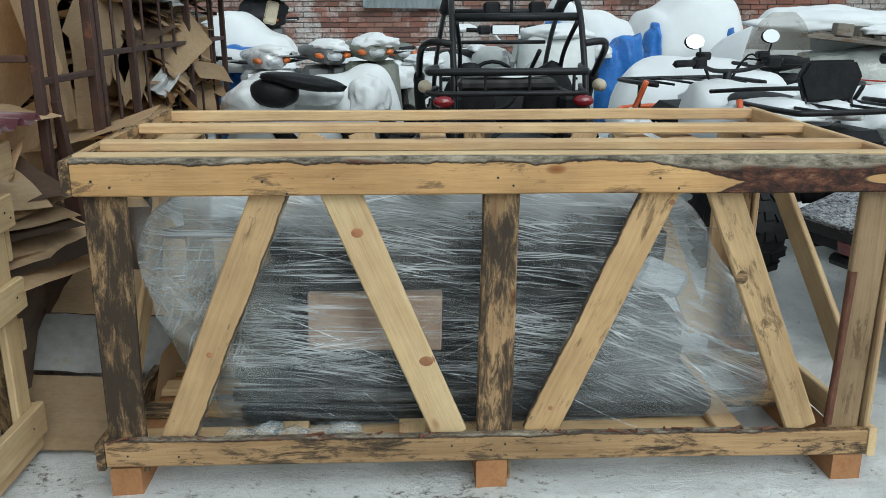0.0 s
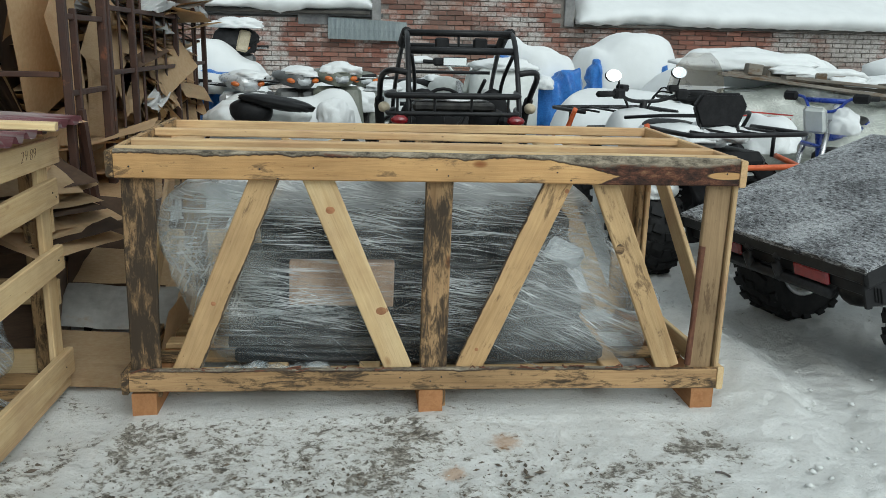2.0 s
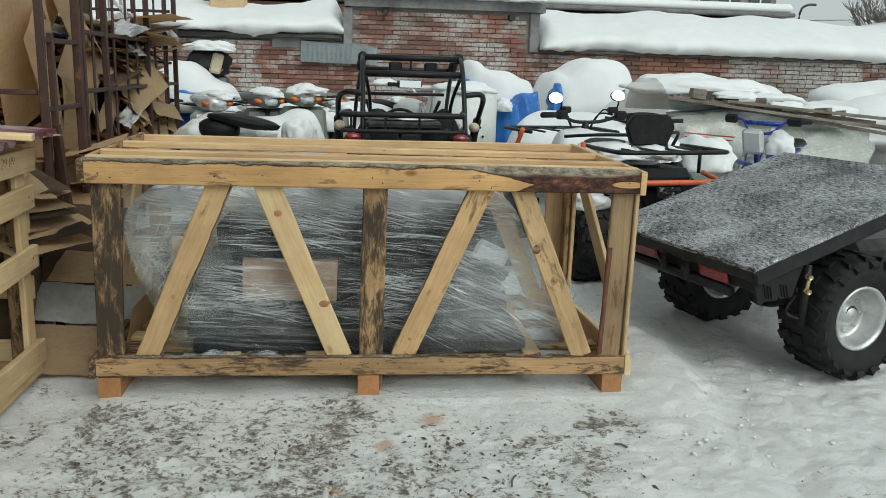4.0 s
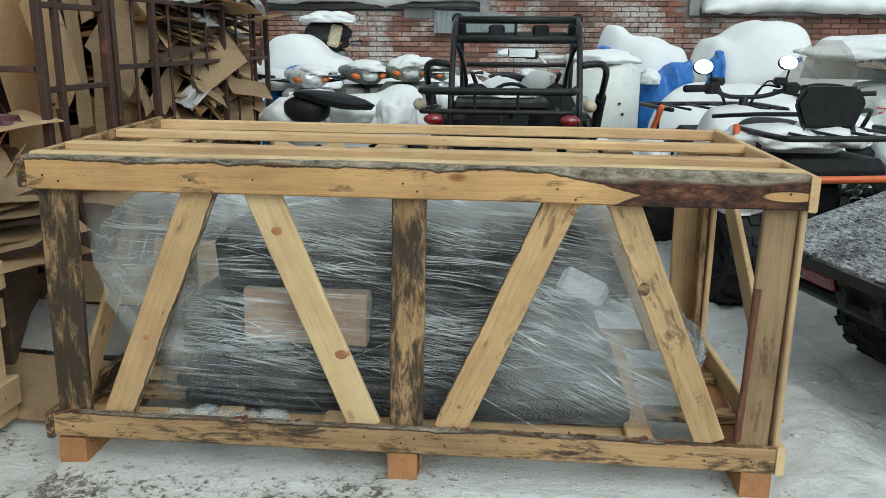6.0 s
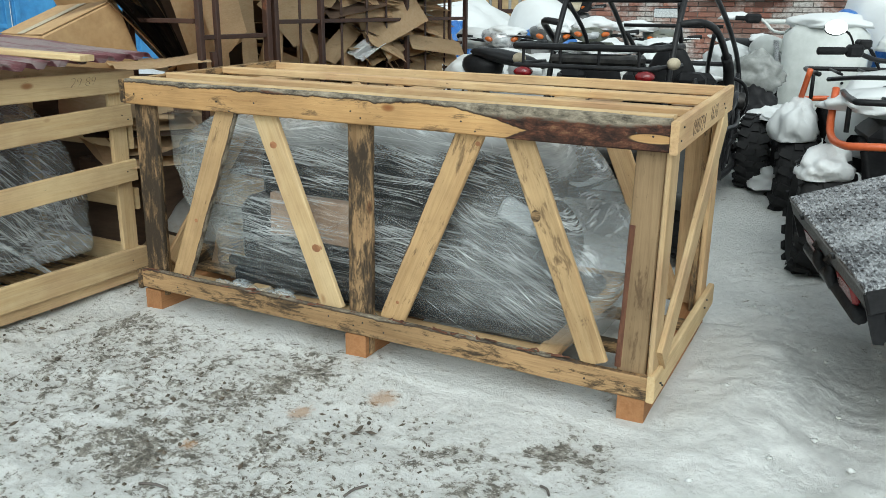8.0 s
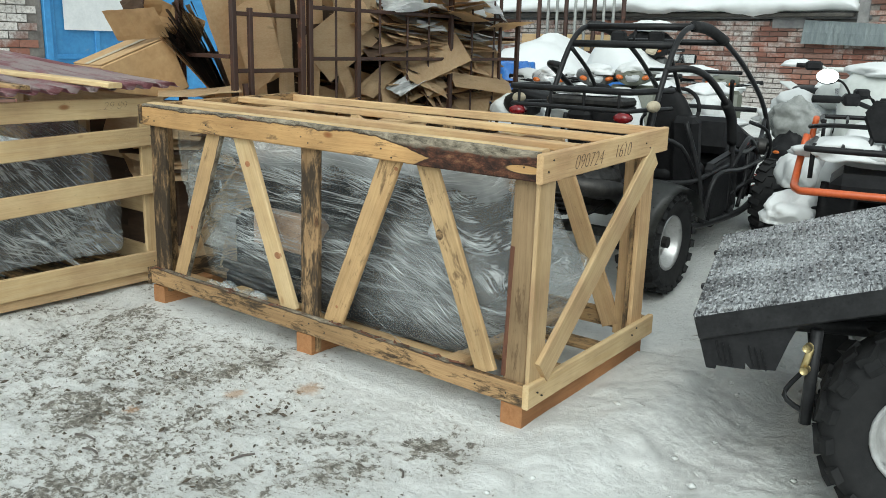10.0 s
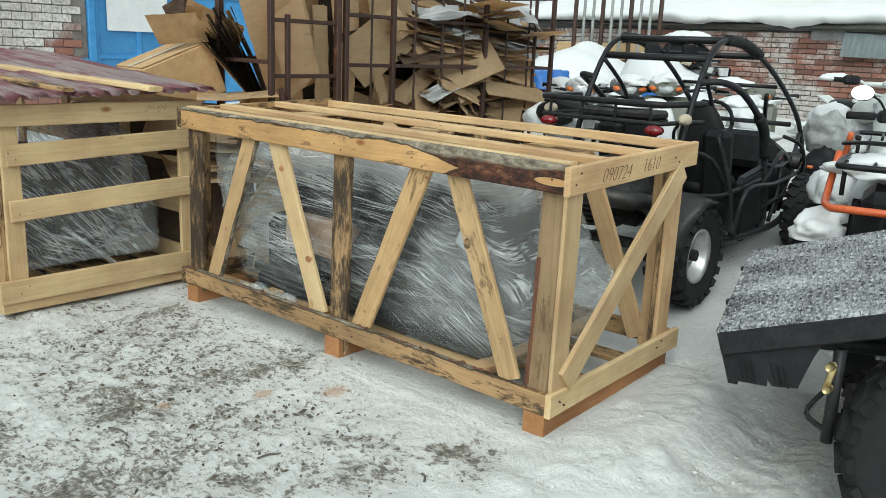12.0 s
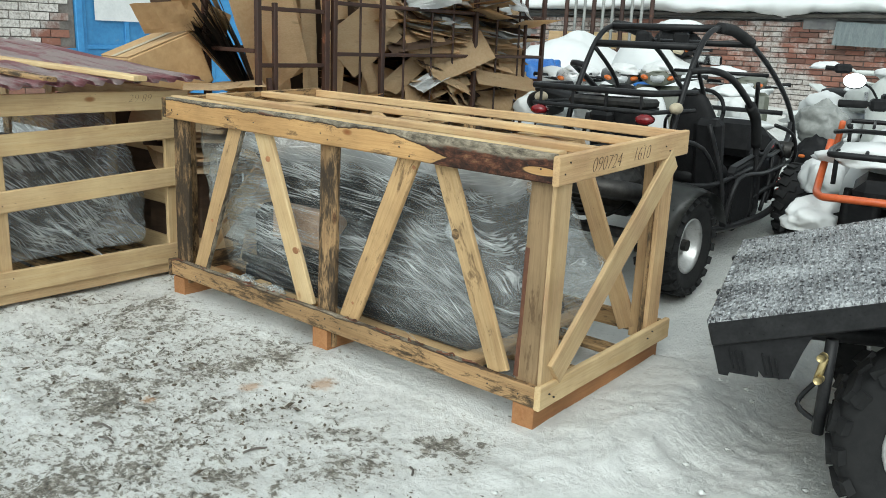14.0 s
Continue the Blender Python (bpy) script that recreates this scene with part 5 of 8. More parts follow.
for k in range(7):
    bm = bmesh.new()
    box(bm, (-2.2 + 2.4 * k, 22.96, 2.5), (1.1, 0.06, 0.9), None, 0.01)
    wn = wpart("window", bm, PANE, far_house)
upper = thing("far_building", "pale upper storey with windows, far behind the wall", "building", (12.0, 30.0, 0.5))
bm = bmesh.new()
box(bm, (11.5, 32.0, 4.0), (13.2, 3.0, 7.0))
wpart("wall", bm, PLASTER, upper)
for k in range(5):
    bm = bmesh.new()
    box(bm, (12.2 + 1.3 * k, 30.48, 4.55), (0.9, 0.06, 1.0), None, 0.02)
    wn = wpart("window", bm, PANE, upper)
    bm = bmesh.new()
    box(bm, (12.2 + 1.3 * k, 30.44, 4.55), (0.06, 0.04, 1.0))
    wpart("mullion", bm, WHITE_PLASTIC, wn)
lamp_post = thing("street_lamp", "thin grey street lamp with a curved arm, far off", "street lamp", (35.0, 60.0, 0.5))
bm = bmesh.new()
tube(bm, [(35.0, 60, 0.5), (35.0, 60, 5.0), (35.1, 60, 6.6), (35.6, 60, 7.05), (36.3, 60, 7.1)], 0.09, 8)
wpart("pole", bm, DARK_METAL, lamp_post, "", True)


def bare_tree(at, height, seed):
    th = thing("bare_tree", "leafless winter tree far behind the roofs", "tree", at, "far trees")
    rnd = random.Random(seed)
    bm = bmesh.new()
    tube(bm, [(0, 0, 0), (0.1, 0, height * 0.3), (0.0, 0.1, height * 0.55)], 0.25, 8, 3, 0.6)
    part("trunk", bm, BRANCH, th, "", None, True)
    bm = bmesh.new()

    def limb(p, d, length, r, depth):
        q = p + d * length
        tube(bm, [p, (p + q) / 2 + Vector((rnd.uniform(-1, 1), rnd.uniform(-1, 1), rnd.uniform(0, 1))) * length * 0.08, q], r, 4, 2, 0.5)
        if depth == 0:
            return
        for k in range(4 if depth > 1 else 5):
            e = (d + Vector((rnd.uniform(-1, 1), rnd.uniform(-1, 1), rnd.uniform(-0.2, 0.9))) * 0.75).normalized()
            limb(p + d * length * rnd.uniform(0.4, 1.0), e, length * rnd.uniform(0.5, 0.75), r * 0.55, depth - 1)

    for k in range(6):
        a = k * 1.05 + rnd.random()
        limb(Vector((0, 0, height * rnd.uniform(0.3, 0.55))), Vector((math.cos(a) * 0.6, math.sin(a) * 0.6, 0.8)).normalized(), height * 0.3, 0.11, 3)
    part("crown", bm, BRANCH, th, "tangle of bare branches")
    return th


bare_tree((43.0, 62.0, 0.5), 8.5, 1)
bare_tree((47.5, 66.0, 0.5), 8.0, 2)
bare_tree((52.0, 64.0, 0.5), 8.6, 3)
wires = thing("overhead_cable", "thin overhead cables against the sky", "cable", (35, 59, 6))
bm = bmesh.new()
for z in (6.2, 5.7):
    tube(bm, [(20, 59, z - 0.2), (35, 59, z - 0.35), (60, 59, z + 0.9)], 0.025, 4)
wpart("wire", bm, BLACK, wires)

# blue gate in the left-hand building
gate = tagged(thing("door_1", "blue painted steel gate with a white sheet stuck on it", "gate", (-7.55, 5.6, 0.1)), kind="structure")
for k in range(3):
    bm = bmesh.new()
    y0 = 3.48 + 1.4 * k
    box(bm, (-7.57, y0 + 0.69, 1.05), (0.05, 1.37, 1.85), None, 0.01)
    leaf = wpart("gate_leaf", bm, BLUE_PAINT, gate)
    for dy in (0.06, 0.68, 1.32):
        bm = bmesh.new()
        box(bm, (-7.535, y0 + dy, 1.05), (0.03, 0.07, 1.85), None, 0.006)
        wpart("stile", bm, BLUE_PAINT, leaf)
    for z in (0.2, 1.0, 1.9):
        bm = bmesh.new()
        box(bm, (-7.536, y0 + 0.69, z), (0.026, 1.24, 0.06), None, 0.006)
        wpart("rail", bm, BLUE_PAINT, leaf)
bm = bmesh.new()
box(bm, (-7.51, 4.15, 1.66), (0.006, 0.92, 0.62), None, 0.002)
wpart("white_sheet", bm, PAPER, gate, "white sheet stuck on the gate")
bm = bmesh.new()
box(bm, (-7.52, 3.46, 1.1), (0.10, 0.10, 2.0), None, 0.01)
wpart("gate_post", bm, BLUE_PAINT, gate)
bm = bmesh.new()
box(bm, (-7.495, 2.3, 0.86), (0.02, 2.2, 0.24))
tagged(part("painted_dado", bm, BLUE_PAINT), "blue painted band along the foot of the brick wall", "trim", kind="structure")

# steel gate leaves and plywood between the cage and the brick wall
fence = thing("barred_gate", "brown and white barred steel gate standing behind the cage", "gate", (-2.65, 9.0, 0.5))
for k in range(10):
    bm = bmesh.new()
    x = -3.42 + 0.155 * k
    tube(bm, [(x, 9.0, 1.24), (x, 9.0, 2.35)], 0.022 if k % 3 else 0.032, 6, 1)
    wpart("bar", bm, GREY_PLASTIC if k % 3 else STEEL_BROWN, fence)
for k in range(4):
    bm = bmesh.new()
    box(bm, (-3.35 + 0.42 * k, 9.0, 0.84), (0.10, 0.04, 0.76), None, 0.006)
    wpart("post", bm, STEEL_BROWN, fence)
for z in (1.22, 2.28):
    bm = bmesh.new()
    box(bm, (-2.72, 9.0, z), (1.5, 0.05, 0.06), None, 0.005)
    wpart("rail", bm, STEEL_BROWN, fence)
ply = thing("plywood_sheet", "pale plywood sheet leaning behind the barred gate", "board", (-3.1, 9.35, 0.5))
bm = bmesh.new()
box(bm, (-3.1, 9.35, 1.0), (1.7, 0.02, 0.98), rot(-4, 0, 0), 0.003)
wpart("sheet", bm, W_PALE, ply)


# ---- steel cage full of cardboard ----
cage = thing("steel_cage", "rusty brown steel bar cage crammed with flattened cardboard", "cage", (-1.0, 2.35, 0.05))
CX, CB, CH = -0.43, -1.30, 2.15


def bar(a, b, r, name="bar", flat=True):
    bm = bmesh.new()
    a, b = Vector(a), Vector(b)
    if flat:
        d = b - a
        s = (r * 2 if abs(d.x) < 1e-4 else abs(d.x), r * 2 if abs(d.y) < 1e-4 else abs(d.y), r * 2 if abs(d.z) < 1e-4 else abs(d.z))
        box(bm, (a + b) / 2, s, None, r * 0.25)
    else:
        tube(bm, [a, b], r, 6, 1)
    return wpart(name, bm, STEEL_BROWN, cage)


for y in (0.88, 1.40, 1.47, 1.90, 2.91, 3.83):
    bar((CX, y, 0.06), (CX, y, CH), 0.017 if y != 1.40 else 0.02, "post")
for y in (0.88, 1.9, 2.91, 3.83):
    bar((CB, y, 0.06), (CB, y, CH), 0.021, "post")
bar((CX + 0.002, 1.0, 0.35), (CX + 0.002, 1.0, 1.475), 0.014)
for y in (1.71, 2.13, 2.42, 2.66, 3.20, 3.5):
    bar((CX - 0.012, y, 0.3), (CX - 0.012, y, CH - 0.02), 0.008, "thin_bar", False)
for z in (0.4, 1.19, 1.50, CH):
    for y0, y1 in ((1.49, 1.88), (1.92, 2.89), (2.93, 3.81)):
        bar((CX - 0.002, y0, z), (CX - 0.002, y1, z), 0.012, "rail")
for z in (0.4, 1.12, 1.44, CH):
    bar((CX - 0.002, 0.90, z), (CX - 0.002, 1.38, z), 0.012, "rail")
for z in (0.4, 0.8, 1.0, 1.19, 1.35, 1.50, 1.75, CH):
    bar((CX - 0.03, 3.83, z), (CB + 0.03, 3.83, z), 0.011, "rail")
for z in (0.4, 1.2, CH):
    bar((CX - 0.03, 0.88, z), (CB + 0.03, 0.88, z), 0.012, "rail")
    bar((CB, 0.9, z), (CB, 3.81, z), 0.012, "rail")
bar((CX - 0.02, 3.6, 0.06), (CX - 0.02, 3.6, CH), 0.012, "bar")
bar((-0.93, 0.88, 0.06), (-0.93, 0.88, CH), 0.021, "post")
bar((-0.95, 0.88, 1.58), (CB + 0.02, 0.88, 1.58), 0.014, "rail")
loose_bar = thing("steel_bar", "brown steel angle bar leaning by the crates", "bar", (-0.33, 0.95, 0.05))
bm = bmesh.new()
tube(bm, [(-0.33, 0.97, 0.05), (-0.40, 0.93, 1.05)], 0.018, 4, 1)
wpart("bar", bm, STEEL_BROWN, loose_bar)

CARD_N = [0]


def card(c, w, h, rx, ry, rz, bend=0.25, mt=None, label="flattened brown cardboard box in the cage", fold=0.5, group="flattened cardboard", name="cardboard_sheet", tatter=0.008):
    """A flattened box: a corrugated sheet with a fold, bowed and a little torn at its rim."""
    CARD_N[0] += 1
    sd = CARD_N[0] * 1.37
    nx, ny = 7, 6
    bm = bmesh.new()
    g = []
    for i in range(nx + 1):
        row = []
        for j in range(ny + 1):
            u, v = i / nx - 0.5, j / ny - 0.5
            e = tatter * noise.noise(Vector((u * 9 + sd, v * 9, 0))) if i in (0, nx) or j in (0, ny) else 0.0
            z = bend * w * (abs(u - (fold - 0.5)) * 0.5) + 0.014 * w * noise.noise(Vector((u * 2.2 + sd, v * 2.2, 1.0)))
            row.append(bm.verts.new((u * w + e, v * h + e, z)))
        g.append(row)
    for i in range(nx):
        for j in range(ny):
            bm.faces.new((g[i][j], g[i + 1][j], g[i + 1][j + 1], g[i][j + 1]))
    bmesh.ops.solidify(bm, geom=bm.faces[:], thickness=0.006)
    ob = part(name, bm, mt or CARD)
    ob.matrix_basis = pose(*c, rx, ry, rz)
    return tagged(ob, label, "cardboard", group)


# upright sheets pressed against the bars: y, z, width, height, depth behind the bars, lean, tilt in their plane
rnd = random.Random(21)
for (y, z, w, h, x, tl, tw) in ((1.13, 1.34, 0.44, 0.72, -0.50, 4, -24), (1.08, 0.72, 0.4, 0.6, -0.48, 3, -8), (1.3, 1.7, 0.46, 0.7, -0.58, 8, -12), (1.66, 0.72, 0.36, 0.6, -0.52, 4, 16), (2.12, 0.86, 0.42, 0.5, -0.52, -3, 12), (1.8, 1.82, 0.7, 0.5, -0.62, 9, 14), (1.2, 1.95, 0.6, 0.45, -0.66, 5, -10), (2.9, 1.85, 0.8, 0.45, -0.85, 18, 8), (2.75, 1.25, 0.42, 0.34, -0.48, 30, 12), (2.6, 0.72, 0.6, 0.5, -0.5, -2, 10), (3.3, 0.66, 0.7, 0.5, -0.5, 3, -6)):
    card((x - 0.13, y, z), w, h, 90 + 2.2 * tl, tw, 90 + rnd.uniform(-12, 12), rnd.uniform(0.02, 0.10), None, "upright flattened cardboard box behind the cage bars", rnd.uniform(0.3, 0.7))
for k in range(58):
    y, z = rnd.uniform(2.2, 3.65), 0.25 + 1.2 * (k / 58) ** 0.8
    card((rnd.uniform(-1.0, -0.78), y, z), rnd.uniform(0.4, 0.75), rnd.uniform(0.3, 0.7), rnd.uniform(-16, 16), rnd.uniform(-14, 14), rnd.uniform(-35, 35), rnd.uniform(-0.25, 0.35), CARD_WET_SHADE if rnd.random() < 0.1 else CARD, "crumpled flattened cardboard in the cage", rnd.uniform(0.3, 0.7))
for k in range(22):
    y = rnd.uniform(2.3, 3.75)
    card((rnd.uniform(-0.62, -0.46), y, rnd.uniform(0.82, 1.18)), rnd.uniform(0.18, 0.42), rnd.uniform(0.1, 0.3), rnd.uniform(20, 75), rnd.uniform(-30, 30), rnd.uniform(60, 120), rnd.uniform(-0.1, 0.15), None, "torn cardboard flap between the cage bars", rnd.uniform(0.3, 0.7))
for k in range(14):
    y = rnd.uniform(2.5, 3.7)
    card((rnd.uniform(-0.85, -0.5), y, 1.40 + 0.018 * k), rnd.uniform(0.4, 0.7), rnd.uniform(0.2, 0.5), rnd.uniform(-18, 18), rnd.uniform(-16, 16), rnd.uniform(-30, 30), rnd.uniform(-0.2, 0.2), PAPER if k % 3 == 0 else CARD, "white printed paper on the cardboard heap" if k % 3 == 0 else "flattened cardboard on top of the heap")
card((-0.62, 3.62, 1.31), 0.26, 0.95, 4, 3, 4, 0.05, None, "long pale cardboard strip sticking out of the cage")
card((-0.47, 2.75, 1.24), 0.55, 0.36, 62, -18, 80, 0.1, None, "open cardboard flap poking through the cage bars")
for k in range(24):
    card((rnd.uniform(-1.05, -0.62), rnd.uniform(1.25, 2.2), 0.18 + 0.03 * k), rnd.uniform(0.5, 0.9), rnd.uniform(0.4, 0.8), rnd.uniform(-12, 12), rnd.uniform(-12, 12), rnd.uniform(-40, 40), rnd.uniform(-0.2, 0.3), CARD_WET_SHADE if rnd.random() < 0.15 else CARD, "flattened cardboard low in the cage", rnd.uniform(0.3, 0.7))
# filling deep in the cage, coloured dark to paint shade into the gaps
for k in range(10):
    card((-1.2 + 0.015 * k, 1.75 + 0.18 * k, 1.15), 0.8, 1.4, 90, rnd.uniform(-20, 20), 90 + rnd.uniform(-15, 15), 0.15, CARD_WET_SHADE, "tall cardboard sheet at the back of the cage, coloured dark for shade")
def slab(o, u, v, mt, label, group, bow=0.03, name="cardboard_sheet", t=0.007):
    """A flattened box spread from corner o along u and v."""
    CARD_N[0] += 1
    sd = CARD_N[0] * 2.11
    o, u, v = Vector(o), Vector(u), Vector(v)
    n = u.cross(v).normalized()
    bm = bmesh.new()
    g = []
    for i in range(8):
        row = []
        for j in range(8):
            a, b = i / 7, j / 7
            q = o + u * a + v * b + n * (bow * noise.noise(Vector((a * 2 + sd, b * 2, 0))) + bow * abs(a - 0.45))
            if i in (0, 7) or j in (0, 7):
                q += (u.normalized() + v.normalized()) * 0.007 * noise.noise(Vector((a * 7 + sd, b * 7, 3)))
            row.append(bm.verts.new(q))
        g.append(row)
    for i in range(7):
        for j in range(7):
            bm.faces.new((g[i][j], g[i + 1][j], g[i + 1][j + 1], g[i][j + 1]))
    bmesh.ops.solidify(bm, geom=bm.faces[:], thickness=t)
    c = o + u * 0.5 + v * 0.5
    bmesh.ops.translate(bm, verts=bm.verts, vec=-c)
    ob = part(name, bm, mt)
    ob.matrix_basis = Matrix.Translation(c)
    return tagged(ob, label, "cardboard", group)


# sheets and flaps behind the bars: depth, then corner, first side and second side in y and z
SHEETS = [
    (-0.47, (1.05, 0.98), (-0.13, 0.46), (0.29, 0.16), CARD), (-0.57, (1.28, 1.24), (-0.17, 0.32), (0.02, 0.36), CARD),
    (-0.53, (1.31, 0.93), (0.0, 0.62), (0.12, 0.0), CARD), (-0.47, (1.69, 1.04), (-0.20, 0.25), (0.52, 0.27), CARD),
    (-0.455, (1.98, 1.35), (-0.02, 0.20), (0.18, 0.06), CARD), (-0.46, (2.21, 1.20), (0.03, 0.21), (0.60, 0.02), CARD),
    (-0.55, (1.49, 0.88), (0.02, 0.38), (0.13, -0.02), CARD), (-0.45, (1.82, 0.93), (-0.06, 0.18), (0.12, 0.04), CARD),
    (-0.48, (2.11, 0.92), (-0.16, 0.06), (0.46, 0.25), CARD), (-0.58, (1.50, 1.38), (0.02, 0.42), (0.34, 0.04), CARD),
    (-0.46, (3.60, 1.03), (0.02, 0.23), (-0.22, -0.10), CARD), (-0.60, (1.86, 1.46), (0.10, 0.40), (0.40, -0.14), CARD)]
PAPERS = [
    (-0.46, (2.16, 1.58), (0.44, 0.07), (0.05, -0.08)), (-0.50, (3.18, 1.72), (0.40, -0.06), (0.02, -0.16)), (-0.52, (2.45, 1.68), (0.36, -0.05), (0.04, 0.08)),
    (-0.46, (2.55, 1.40), (0.30, -0.03), (0.02, 0.05)), (-0.47, (2.24, 1.00), (0.30, 0.12), (0.08, -0.06)), (-0.50, (2.85, 1.62), (0.34, -0.08), (0.0, 0.07))]
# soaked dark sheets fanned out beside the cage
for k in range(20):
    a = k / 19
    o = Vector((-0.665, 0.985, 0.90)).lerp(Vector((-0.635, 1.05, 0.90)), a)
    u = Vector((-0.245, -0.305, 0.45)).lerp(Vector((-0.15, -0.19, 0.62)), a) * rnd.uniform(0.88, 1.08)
    slab(o, u, Vector((-0.30, 0.24, rnd.uniform(-0.05, 0.05))) * rnd.uniform(0.9, 1.2), CARD if k in (0, 17) else CARD_WET_SHADE, "soaked dark cardboard sheet leaning on the cage", "soaked cardboard", 0.014, t=0.024)
slab((-1.02, 0.52, 1.27), (0.15, 0.24, 0.03), (-0.04, -0.065, 0.165), CARD_TAN, "torn brown cardboard flap on the leaning stack", "soaked cardboard", 0.02)
slab((-1.06, 0.70, 1.40), (0.19, 0.27, -0.15), (0.03, 0.03, 0.15), CARD_TAN, "torn brown cardboard flap on the leaning stack", "soaked cardboard", 0.05)
slab((-1.03, 0.60, 1.40), (0.05, 0.08, 0.06), (-0.03, -0.03, 0.09), CARD_WET_SHADE, "torn brown cardboard flap on the leaning stack", "soaked cardboard", 0.01)
slab((-0.62, 0.50, 0.965), (0.26, 0.38, 0.03), (-0.3, 0.2, 0.02), CARD, "flat cardboard lid lying beside the cage", "loose cardboard", 0.02)
for k, (x, o, u, v, mt) in enumerate(SHEETS):
    lean, turn = -(0.12, 0.42, 0.05, 0.34, 0.5, 0.62, 0.02, 0.2, 0.3, 0.15, 0.1, 0.45)[k], (-0.10, 0.25, 0.0, 0.06, -0.2, 0.05, 0.3, -0.15, 0.1, -0.3, 0.2, 0.0)[k]
    slab((x, *o), (lean * u[1] + turn * u[0], *u), (lean * v[1] + turn * v[0], *v), mt, "pale flattened cardboard sheet against the cage bars", "flattened cardboard", 0.012)
for x, o, u, v in PAPERS:
    slab((x, *o), (0.02, *u), (-1.1 * abs(v[1]) if v[1] > 0 else 1.1 * abs(v[1]), *v), PAPER, "white printed paper on the cardboard heap", "white papers", 0.05, "paper_sheet", 0.003)
# a sloping pile of thin sheets, and a long flattened box below it
for k in range(15):
    y0 = 2.27 + rnd.uniform(-0.06, 0.14)
    slab((rnd.uniform(-0.50, -0.45), y0, 1.50 - 0.014 * k), (0.02, rnd.uniform(0.85, 1.2), rnd.uniform(-0.13, -0.05)), (-0.34, rnd.uniform(-0.05, 0.05), rnd.uniform(0.10, 0.20)), (CARD_WET_SHADE, CARD, CARD, PAPER, CARD)[k % 5], "thin flattened cardboard sheet in a sloping pile", "flattened cardboard", 0.012, t=rnd.choice((0.005, 0.008)))
slab((-0.45, 2.70, 1.275), (0.0, 1.0, 0.01), (-0.16, 0.0, 0.0), CARD, "long folded cardboard box lying in the cage", "flattened cardboard", 0.006, t=0.045)
slab((-0.44, 2.92, 1.10), (0.03, 0.78, -0.09), (0.06, 0.0, -0.11), CARD, "drooping cardboard flap poking through the cage bars", "flattened cardboard", 0.01)
slab((-0.44, 2.40, 1.12), (0.02, 0.42, -0.14), (0.03, 0.03, -0.08), CARD, "drooping cardboard flap poking through the cage bars", "flattened cardboard", 0.01)
# layer upon layer of flattened boxes, their edges to the bars
for k in range(46):
    z = 0.62 + 0.80 * k / 46
    y = rnd.uniform(2.0, 3.25)
    ln = rnd.uniform(0.35, 0.75)
    sl = rnd.uniform(-0.26, 0.22)
    slab((rnd.uniform(-0.50, -0.43), y, z), (rnd.uniform(-0.05, 0.05), ln, sl * ln), (-0.34, rnd.uniform(-0.1, 0.1), rnd.uniform(0.0, 0.26)), CARD_WET_SHADE if k % 4 == 1 else CARD, "flattened cardboard box stacked in the cage", "flattened cardboard", rnd.uniform(0.004, 0.022), t=rnd.choice((0.007, 0.012, 0.02)))
for k in range(7):
    slab((rnd.uniform(-0.6, -0.5), 2.35 + 0.16 * k, 1.47 + 0.012 * (k % 4)), (0.04, rnd.uniform(0.3, 0.5), rnd.uniform(-0.06, 0.02)), (-0.3, rnd.uniform(-0.1, 0.1), rnd.uniform(0.06, 0.14)), PAPER if k % 2 else CARD, "white printed paper on the cardboard heap" if k % 2 else "flattened cardboard on top of the heap", "flattened cardboard", 0.06)


def carton(c, s, rz, label, mt=None):
    """A closed cardboard box with its flaps meeting on top under a strip of tape."""
    th = thing("cardboard_box", label, "box", (c[0], c[1], c[2] - s[2] / 2), "cartons", rz)
    bm = bmesh.new()
    box(bm, (0, 0, s[2] / 2), (s[0], s[1], s[2]), None, 0.008)
    for v in bm.verts:
        v.co += Vector((noise.noise(v.co * 4), noise.noise(v.co * 4 + Vector((5, 0, 0))), 0)) * 0.012
    part("body", bm, mt or CARD, th)
    for sgn in (-1, 1):
        bm = bmesh.new()
        box(bm, (0, sgn * s[1] * 0.25, s[2] + 0.004), (s[0] * 0.99, s[1] * 0.485, 0.006), rot(sgn * 1.5, 0, 0), 0.001)
        part("flap", bm, mt or CARD, th)
    bm = bmesh.new()
    box(bm, (0, 0, s[2] + 0.009), (s[0] * 1.0, 0.05, 0.002))
    part("tape", bm, CORK, th, "strip of brown tape")
    return th


tilted = carton((0, 0, 0.16), (0.46, 0.36, 0.32), 0, "large brown cardboard box tilted on the heap behind the crates", CARD_TAN)
_u = Vector((0.037, 0.41, 0.165)).normalized()
_n = Vector((-0.90, 0.08, 0.0))
_n = (_n - _u * _n.dot(_u)).normalized()
_m = Matrix((_u, _n, _u.cross(_n))).transposed().to_4x4()
_m.translation = Vector((-0.935, 0.355, 1.13)) + _u * 0.23 + _n * 0.18 - _u.cross(_n) * 0.32
tilted.matrix_basis = _m
carton((-1.15, 0.62, 0.47), (0.9, 0.6, 0.86), 20, "large soaked cardboard box under another", CARD_WET_SHADE)
carton((-0.62, 0.55, 0.3), (0.4, 0.3, 0.5), 12, "dark soaked cardboard box beside the crates", CARD_WET_SHADE)
